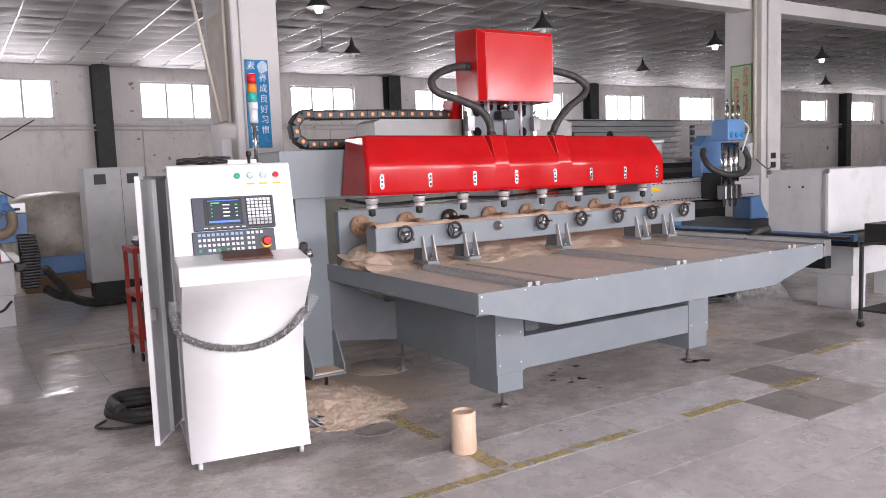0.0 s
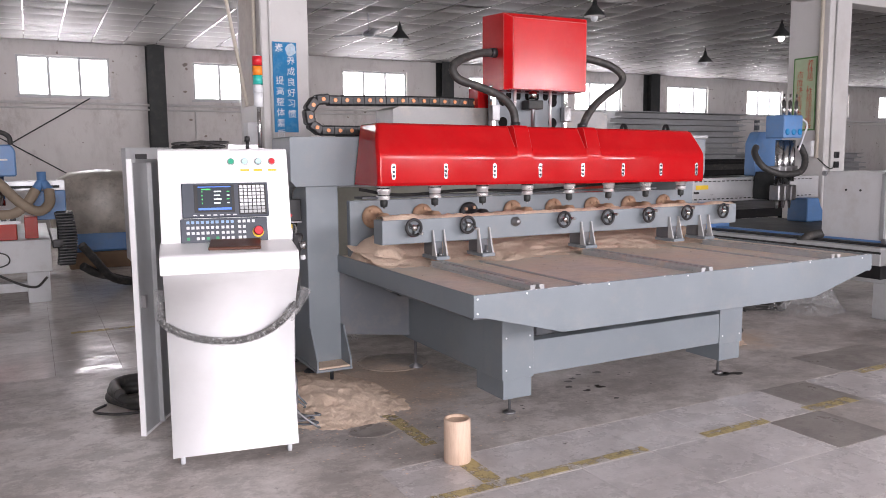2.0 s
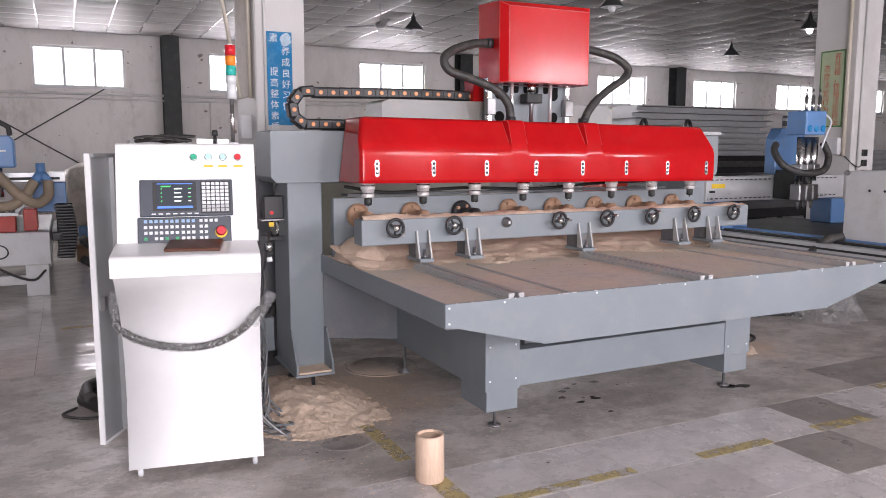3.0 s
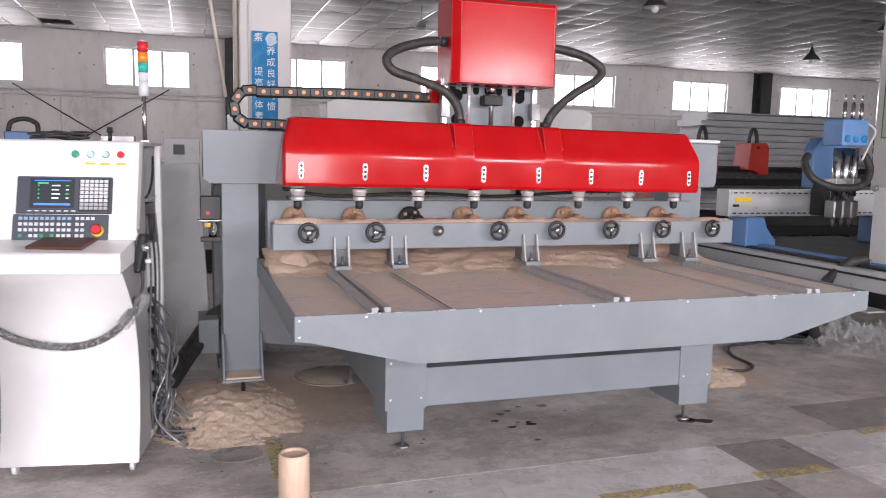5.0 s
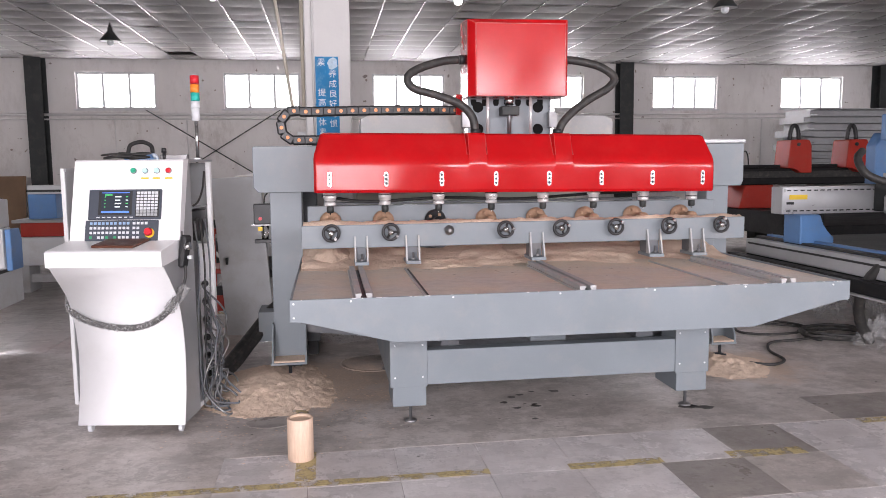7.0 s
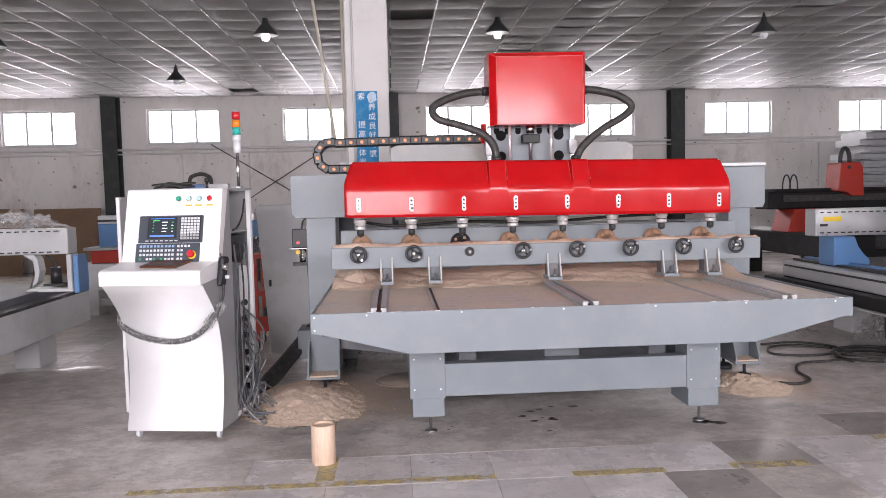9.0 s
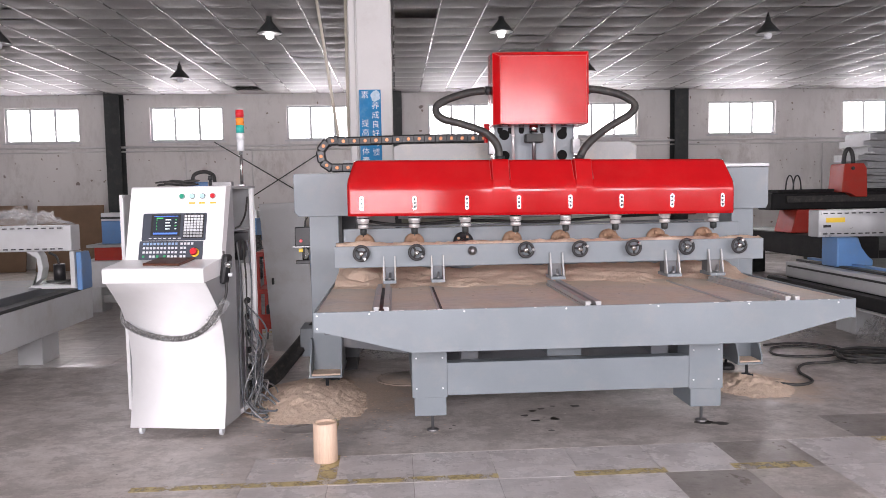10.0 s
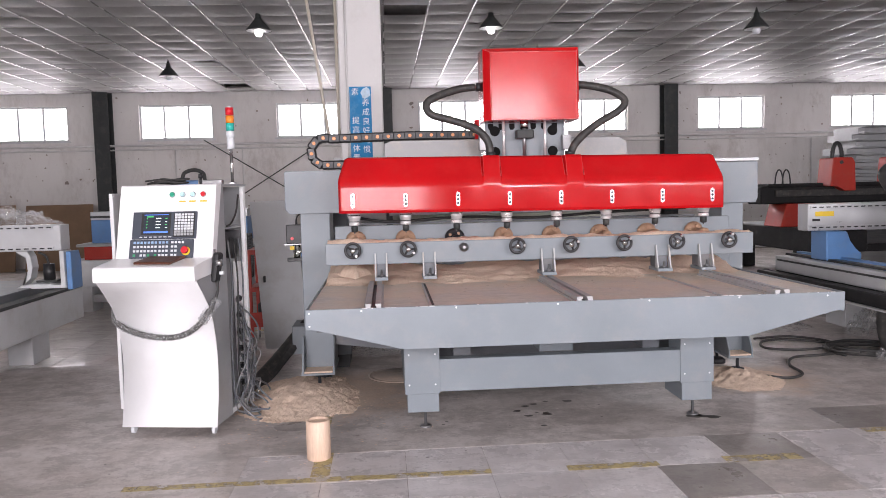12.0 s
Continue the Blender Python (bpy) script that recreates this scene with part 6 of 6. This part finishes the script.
M_FRAME = mat("grey_frame_paint", (0.46, 0.47, 0.48), 0.5, 0, 0.12, 1.5, 0.05, 60, (0.26, 0.24, 0.22), 0.5)


def panel_stack(x0, x1, y0, y1, n, name, label):
    s = thing(name, label, "stack", ((x0 + x1) / 2, (y0 + y1) / 2, 0), "stacked pale steel frames")
    rn = random.Random(int(x0 * 10))
    z = 0.0
    for k in range(n):
        h = 0.14
        dx = rn.uniform(-0.15, 0.15)
        prof = [(y0, z), (y0, z + 0.02), (y0 + 0.22, z + 0.03), (y0 + 0.22, z + h - 0.03), (y0, z + h - 0.02), (y0, z + h), (y1, z + h), (y1, z)]
        part("frame", prism(prof, "x", x0 + dx, x1 + dx, 0), M_FRAME, s)
        z += h + 0.003
    return s


panel_stack(15.0, 19.2, 13.5, 14.6, 19, "stacked_frames", "stack of pale painted steel channel frames")
panel_stack(19.8, 25.0, 14.0, 15.4, 12, "stacked_frames", "stack of pale painted steel channel frames")


def router_left():
    """White router whose gantry end stands close to the console."""
    r = thing("router_machine", "white gantry router with blue end plate, film laid over it", "machine", (1.0, 6.3, 0))
    b = part("gantry_beam", box(-1.2, 2.27, 6.2, 6.42, 1.115, 1.37, 0.006), M_ALU, r)
    for z in (1.345, 1.14):
        part("guide_rail", box(-1.2, 2.2, 6.18, 6.2, z - 0.014, z + 0.014, 0.001), M_ALU, b)
    beam_marks(0.2, 2.2, 6.18, (1.345, 1.14), b)
    part("end_plate", prism([(6.24, 0.72), (6.24, 1.10), (6.45, 1.10), (6.50, 1.0), (6.50, 0.72)], "x", 2.29, 2.34, 0.006), M_BLUE, r)
    part("end_frame", prism([(1.82, 1.112), (1.92, 1.05), (1.93, 0.92), (1.90, 0.80), (1.80, 0.74), (2.29, 0.74), (2.29, 0.77), (1.86, 0.775), (1.95, 0.84), (1.975, 0.95), (1.96, 1.06), (1.93, 1.112)], "y", 6.22, 6.36, 0.002), M_WHITE_OLD, r)
    part("end_post", box(2.24, 2.285, 6.21, 6.4, 0.745, 1.11, 0.004), M_WHITE_OLD, r)
    mo = part("motor", rod((2.10, 6.30, 0.82), (2.10, 6.30, 0.98), 0.055, seg=18), M_BLACK, r)
    part("motor_flange", box(2.0, 2.2, 6.22, 6.38, 0.80, 0.82, 0.004), M_DARKSTEEL, mo)
    part("motor_lead", tube([(2.1, 6.3, 0.98), (2.08, 6.28, 1.06), (2.02, 6.26, 1.10)], 0.012, 6, 6), M_RUBBER, mo)
    part("bed_frame", box(0.2, 2.14, 4.3, 7.0, 0.33, 0.66, 0.006), M_WHITE_OLD, r)
    part("bed_rail", box(2.0, 2.14, 4.3, 7.0, 0.66, 0.69, 0.002), M_DARKSTEEL, r)
    part("bed_top", box(0.3, 1.95, 4.3, 7.0, 0.66, 0.75, 0.004), M_GREY_DARK, r)
    for y in (4.4, 6.1):
        for x in (0.4, 1.74):
            part("bed_leg", box(x, x + 0.24, y, y + 0.38, 0.0, 0.33, 0.006), M_WHITE_OLD, r)
    single("plastic_film", crumpled(1.5, 6.32, 0.62, 0.16, 0.19, 11, 52, 1.372), M_FILM, "clear plastic film heaped on the router gantry", "plastic film", "plastic film on the floor")
    return r


router_left().location.x -= 0.12


def router_far_left():
    r = thing("router_machine", "white router with red rails, blue side plates and beige dust hoses", "machine", (2.0, 10.6, 0))
    part("bed_frame", box(0.9, 3.16, 9.6, 12.4, 0.36, 0.74, 0.008), M_WHITE_OLD, r)
    for x in (0.95, 2.89):
        for y in (9.6, 11.9):
            part("bed_leg", box(x, x + 0.24, y, y + 0.4, 0.0, 0.36, 0.006), M_WHITE_OLD, r)
    part("low_rail", box(1.19, 2.89, 9.66, 9.76, 0.13, 0.24, 0.004), M_WHITE_OLD, r)
    part("red_side", box(1.1, 2.82, 9.64, 9.9, 0.745, 0.93, 0.006), M_ORANGE, r)
    part("red_end", box(2.90, 3.04, 9.7, 10.1, 0.75, 1.0, 0.006), M_ORANGE, r)
    part("table_top", box(1.0, 2.86, 9.62, 12.3, 0.93, 0.97, 0.003), M_GREY_LIGHT, r)
    for k in range(9):
        part("brush_block", box(2.0 + 0.095 * k, 2.06 + 0.095 * k, 9.60, 9.66, 0.97, 1.05, 0.004), M_BLACK, r)
    part("gantry_beam", box(1.1, 3.36, 9.95, 10.2, 1.30, 1.42, 0.006), M_ALU, r)
    part("beam_rail", box(1.1, 3.30, 9.93, 9.95, 1.33, 1.36, 0), M_DARKSTEEL, r)
    for x in (1.12, 3.0):
        part("side_plate", prism([(9.9, 0.95), (9.9, 1.30), (10.35, 1.30), (10.5, 0.95)], "x", x, x + 0.36, 0.01), M_BLUE, r)
    part("spindle_cover", prism([(2.48, 1.48), (2.48, 1.84), (2.82, 1.84), (2.86, 1.78), (2.86, 1.48)], "y", 9.55, 9.9, 0.015), M_BLUE, r)
    part("cover_mark", box(2.52, 2.78, 9.542, 9.55, 1.66, 1.68, 0), M_KEY, r, "small unreadable print")
    part("spindle", rod((2.66, 9.62, 1.48), (2.66, 9.62, 1.15), 0.07, seg=18), M_CHROME, r)
    part("cover_loop", tube([(2.5, 9.7, 1.84), (2.54, 9.7, 1.95), (2.68, 9.7, 1.99), (2.80, 9.7, 1.94), (2.82, 9.7, 1.84)], 0.028, 8, 8), M_RUBBER, r)
    y_piece = part("hose_joint", rod((3.11, 9.6, 1.40), (3.11, 9.6, 1.53), 0.05, seg=16), M_BLUE, r)
    part("joint_arm", rod((3.11, 9.6, 1.42), (3.04, 9.58, 1.32), 0.05, seg=14), M_BLUE, y_piece)
    part("joint_arm", rod((3.11, 9.6, 1.42), (3.18, 9.58, 1.32), 0.05, seg=14), M_BLUE, y_piece)
    M_HOSE = mat("beige_dust_hose", (0.33, 0.26, 0.19), 0.6, 0, 0.15, 6, 0.2, 60)
    part("dust_hose", tube([(3.04, 9.56, 1.32), (2.95, 9.5, 1.18), (2.80, 9.48, 1.06), (2.55, 9.5, 1.06)], 0.055, 12, 12, ribs=0.07), M_HOSE, r)
    part("dust_hose", tube([(3.18, 9.56, 1.32), (3.17, 9.5, 1.16), (3.05, 9.45, 1.08), (2.88, 9.46, 1.18), (2.72, 9.5, 1.36), (2.66, 9.55, 1.42)], 0.055, 12, 12, ribs=0.07), M_HOSE, r)
    ch = part("cable_chain", box(3.18, 3.30, 9.7, 11.6, 0.62, 0.72, 0.01), M_BLACK, r)
    for k in range(18):
        lean = 0.035 * math.sin(k / 17 * math.pi)
        part("chain_link", box(3.22 + lean, 3.42 + lean, 9.70, 9.84, 0.42 + 0.035 * k, 0.447 + 0.035 * k, 0.006), M_BLACK, ch)
    part("chain_end", box(3.24, 3.42, 9.76, 9.95, 0.40, 1.05, 0.01), M_BLACKPAINT, r)
    part("hand_loop", tube([(2.3, 9.592, 0.6), (2.5, 9.59, 0.63), (2.7, 9.59, 0.58), (2.7, 9.59, 0.47), (2.45, 9.59, 0.42), (2.2, 9.592, 0.46)], 0.008, 6, 8), M_RUBBER, r)
    part("loose_leads", tube([(2.6, 9.56, 0.36), (2.8, 9.52, 0.25), (2.98, 9.5, 0.2), (3.1, 9.55, 0.3)], 0.016, 6, 8), M_RUBBER, r)
    h = thing("exhaust_hose", "thick black hose trailing over the floor from the router", "hose", (3.8, 10.6, 0))
    for d in (0, 0.09):
        part("hose", tube([(3.45, 9.9 + d, 0.62 - 3 * d), (3.6, 10.0 + d, 0.42 - 2 * d), (3.8, 10.2 + d, 0.15), (4.1, 10.35 + d, 0.05), (4.5, 10.4 + d, 0.05), (5.0, 10.35, 0.05)], 0.05, 10, 8, ribs=0.06), M_RUBBER, h)
    return r


router_far_left().location.x -= 0.05

lump = thing("covered_machine", "machine under a dusty translucent cover", "machine", (3.9, 12.9, 0))
part("body", box(3.45, 4.45, 12.5, 13.4, 0.25, 1.1, 0.03), M_BLUE, lump)
part("skid", box(3.4, 4.5, 12.45, 13.5, 0.0, 0.25, 0.01), M_CARD, lump)
M_COVER = mat("dusty_cover_sheet", (0.47, 0.43, 0.38), 0.35, 0, 0.25, 4, 0.4, 12, (0.16, 0.13, 0.10), 0.6)
bm = lathe([(0.66, 0.55), (0.68, 0.8), (0.66, 1.15), (0.58, 1.38), (0.4, 1.48), (0.02, 1.52)], (3.95, 12.95, 0), "z", 30)
for v in bm.verts:
    k = noise.noise(v.co * 3.1)
    v.co.x += 0.09 * k + (v.co.x - 3.95) * 0.15
    v.co.y += 0.09 * noise.noise(v.co * 2.7)
part("cover", bm, M_COVER, lump)

gcab = thing("steel_cabinet", "pale grey steel cabinet with two black vents", "cabinet", (4.45, 11.2, 0))
part("body", box(4.12, 4.92, 11.0, 11.5, 0.24, 1.83, 0.008), M_WHITE_OLD, gcab)
part("plinth", box(4.16, 4.88, 11.04, 11.46, 0.0, 0.24, 0.004), M_DARKSTEEL, gcab)
for x in (4.25, 4.68):
    v = part("vent", box(x, x + 0.15, 10.985, 11.0, 1.60, 1.74, 0.003), M_BLACK, gcab)
part("door_seam", box(4.60, 4.606, 10.996, 11.0, 0.28, 1.8, 0), M_GREY_DARK, gcab)

cart = thing("tool_trolley", "red steel tool trolley with open shelves", "trolley", (4.08, 6.9, 0))
for x in (3.87, 4.27):
    for y in (6.65, 7.1):
        p = part("post", box(x, x + 0.035, y, y + 0.035, 0.09, 1.02, 0.003), M_ORANGE, cart)
        part("castor", lathe([(0.03, -0.012), (0.042, -0.008), (0.042, 0.008), (0.03, 0.012)], (x + 0.017, y + 0.017, 0.042), "x", 14), M_BLACK, cart)
for z in (0.2, 0.58, 0.98):
    part("shelf", box(3.865, 4.31, 6.645, 7.14, z, z + 0.05, 0.003), M_ORANGE, cart)
part("tray_edge", box(3.865, 4.31, 6.64, 6.65, 0.25, 0.36, 0.002), M_ORANGE, cart)
single("tool_box", box(3.95, 4.2, 6.7, 7.0, 0.25, 0.45, 0.012), M_BLACK, "black tool box on the trolley shelf", "tool box")
single("tool_bag", box(3.93, 4.2, 6.7, 7.05, 1.03, 1.12, 0.03), M_BLACK, "black tool bag on the trolley top", "tool bag")

bl = thing("test_trolley", "black steel trolley with a black case on top", "trolley", (9.95, 3.1, 0))
for x in (9.60, 10.2):
    for y in (2.95, 3.3):
        part("post", box(x, x + 0.03, y, y + 0.03, 0.08, 0.80, 0.002), M_DARKSTEEL, bl)
        part("castor", lathe([(0.022, -0.012), (0.036, -0.008), (0.036, 0.008), (0.022, 0.012)], (x + 0.015, y + 0.015, 0.036), "x", 14), M_BLACK, bl)
        part("castor_fork", box(x, x + 0.03, y, y + 0.03, 0.05, 0.085, 0.002), M_STEEL, bl)
for z in (0.16, 0.79):
    part("shelf", box(9.6, 10.23, 2.95, 3.33, z, z + 0.02, 0.002), M_DARKSTEEL, bl)
part("wire", tube([(9.64, 3.1, 0.79), (9.68, 3.08, 0.6), (9.63, 3.05, 0.45), (9.7, 3.0, 0.3), (9.66, 3.0, 0.18)], 0.005, 6, 8), M_RUBBER, bl)
case = thing("black_case", "black equipment case on the trolley", "case", (9.9, 3.1, 0.81))
part("case_body", box(9.62, 10.15, 2.97, 3.30, 0.81, 0.98, 0.006), M_BLACK, case)
part("lead", tube([(9.7, 3.1, 0.98), (9.74, 3.1, 1.0), (9.85, 3.15, 0.995), (9.95, 3.1, 0.985)], 0.007, 6, 6), M_RUBBER, case)

# boards and crates along the back
for k, (x0, x1, z1, ry) in enumerate(((-4.6, -3.0, 1.52, 1.5), (-2.78, -1.30, 1.5, -1), (0.2, 1.6, 1.45, 0.8))):
    bm = box(x0, x1, -0.009, 0.009, 0, z1, 0.002)
    bm.transform(Matrix.Translation((0, 16.25, 0.004)) @ Matrix.Rotation(radians(-9), 4, "X"))
    single("fibreboard", bm, M_CARD, "brown fibreboard sheet leaning at the wall", "board", "boards at the wall")
M_CRATE = mat("pale_greenish_paint", (0.44, 0.45, 0.38), 0.5, 0, 0.08, 2, 0.05, 80, (0.3, 0.27, 0.22), 0.4)
cr = thing("work_bench", "pale green steel bench with loose tools and film", "bench", (6.6, 8.9, 0))
part("bench_body", box(5.45, 8.3, 8.4, 9.3, 0.12, 1.30, 0.01), M_CRATE, cr)
part("bench_top", box(5.4, 8.35, 8.35, 9.35, 1.30, 1.345, 0.004), M_WHITE_OLD, cr)
for x in (5.6, 7.9):
    for y in (8.5, 9.1):
        part("bench_foot", box(x, x + 0.12, y, y + 0.12, 0, 0.12, 0.004), M_DARKSTEEL, cr)
single("plastic_film", crumpled(6.4, 8.7, 0.7, 0.3, 0.12, 15, 52, 1.346), M_FILM, "clear plastic film heaped on the bench", "plastic film", "plastic film on the floor")
fr = thing("steel_rack", "grey slatted steel rack behind the machines", "rack", (19.5, 13.0, 0))
for k in range(9):
    part("rack_bar", box(19.4, 22.5, 13.2, 13.32, 0.9 + 0.19 * k, 0.96 + 0.19 * k, 0.003), M_WHITE_OLD, fr)
for x in (19.5, 22.2):
    part("rack_post", box(x, x + 0.1, 13.32, 13.42, 0, 2.55, 0.004), M_GREY_DARK, fr)


def far_router(x, y):
    r = thing("router_machine", "distant white router with a blue spindle housing", "machine", (x, y, 0), "distant routers")
    part("bed_frame", box(x - 1.1, x + 1.1, y - 1.2, y + 1.2, 0.35, 0.8, 0.01), M_WHITE_OLD, r)
    for a in (-1.0, 0.75):
        for b in (-1.1, 0.85):
            part("bed_leg", box(x + a, x + a + 0.25, y + b, y + b + 0.25, 0, 0.35, 0.006), M_WHITE_OLD, r)
    part("bed_top", box(x - 1.0, x + 1.0, y - 1.15, y + 1.15, 0.8, 0.87, 0.004), M_GREY_DARK, r)
    part("gantry_beam", box(x - 1.1, x + 1.1, y - 0.1, y + 0.1, 1.2, 1.42, 0.006), M_ALU, r)
    for a in (-1.1, 0.85):
        part("gantry_foot", box(x + a, x + a + 0.25, y - 0.2, y + 0.25, 0.87, 1.2, 0.02), M_BLUE, r)
    part("spindle_cover", prism([(x - 0.3, 1.35), (x - 0.3, 1.7), (x - 0.15, 1.88), (x + 0.2, 1.88), (x + 0.3, 1.75), (x + 0.3, 1.35)], "y", y - 0.35, y - 0.1, 0.02), M_BLUE, r)


far_router(24.5, 9.6)
far_router(28.5, 12.5)
far_router(19.5, 7.4)


# ---- floor ----
fl = thing("floor", "worn pale floor tiles, dirty and dusty round the machine", "floor", (6, 4, 0), kind="structure")
part("screed", box(X0, X1, Y0, Y1, -0.12, -0.004, 0), M_JOINT, fl)
TP, TX, TY = 0.482, 4.47, 3.09     # tile pitch and one joint crossing
DARK = {(6, -1), (5, -2), (8, 0), (9, 0)}
rest = {"clean": bmesh.new(), "gloss": bmesh.new(), "dirty": bmesh.new()}


def tile_mesh(name, material, gap):
    h = TP / 2 - gap
    bm = box(-h, h, -h, h, -0.012, 0.0, 0.0008 if gap else 0)
    me = bpy.data.meshes.new(name)
    bm.to_mesh(me)
    bm.free()
    me.materials.append(material)
    return me


TILE_ME = {k: tile_mesh("tile", m, g) for k, m, g in (("clean", M_TILE, 0.0011), ("gloss", M_TILE_GLOSS, 0.0014), ("dirty", M_TILE_DIRTY_DIM, 0.0), ("dark", M_TILE_DARK, 0.0012))}
for i in range(int((X0 - TX) / TP), int((X1 - TX) / TP)):
    for j in range(int((Y0 - TY) / TP), int((Y1 - TY) / TP)):
        x, y = TX + (i + 0.5) * TP, TY + (j + 0.5) * TP
        wob = 0.7 * noise.noise(Vector((x * 0.6, y * 0.6, 4)))
        dirty = (j >= 0 and x < 12 + wob * 2 and y < 6.1) or (x < 4.47 and y < 6.1)
        if (i, j) in ((6, -2), (7, 0), (8, 0)) or j == 0:
            dirty = True
        # Past x 9.5 the dirt tone also stands in for dimmer light.
        kind = "dark" if (i, j) in DARK else "dirty" if dirty else "gloss" if y > 6.1 and x < 9.5 else "dirty" if x > 9.5 else "clean"
        if 1.4 < x < 9.9 and 0.4 < y < 8.6:
            t = new("tile", TILE_ME[kind])
            t.location = (x, y, random.uniform(-0.0012, 0.0) if kind in ("clean", "gloss") else -0.0002)
            t.parent = fl
            t.matrix_parent_inverse = Matrix.Translation((-6, -4, 0))
        else:
            h = TP / 2 - (0.0 if kind == "dirty" else 0.0011)
            b = rest["dirty" if kind == "dark" else kind]
            z = -0.0002 if kind == "dirty" else random.uniform(-0.0015, 0.0)
            b.faces.new([b.verts.new((x + u * h, y + v * h, z)) for u, v in ((-1, -1), (1, -1), (1, 1), (-1, 1))])
for k, m in (("clean", M_TILE), ("gloss", M_TILE_GLOSS), ("dirty", M_TILE_DIRTY_DIM)):
    tagged(part("far_tiles", rest[k], m, fl), kind="stuff")
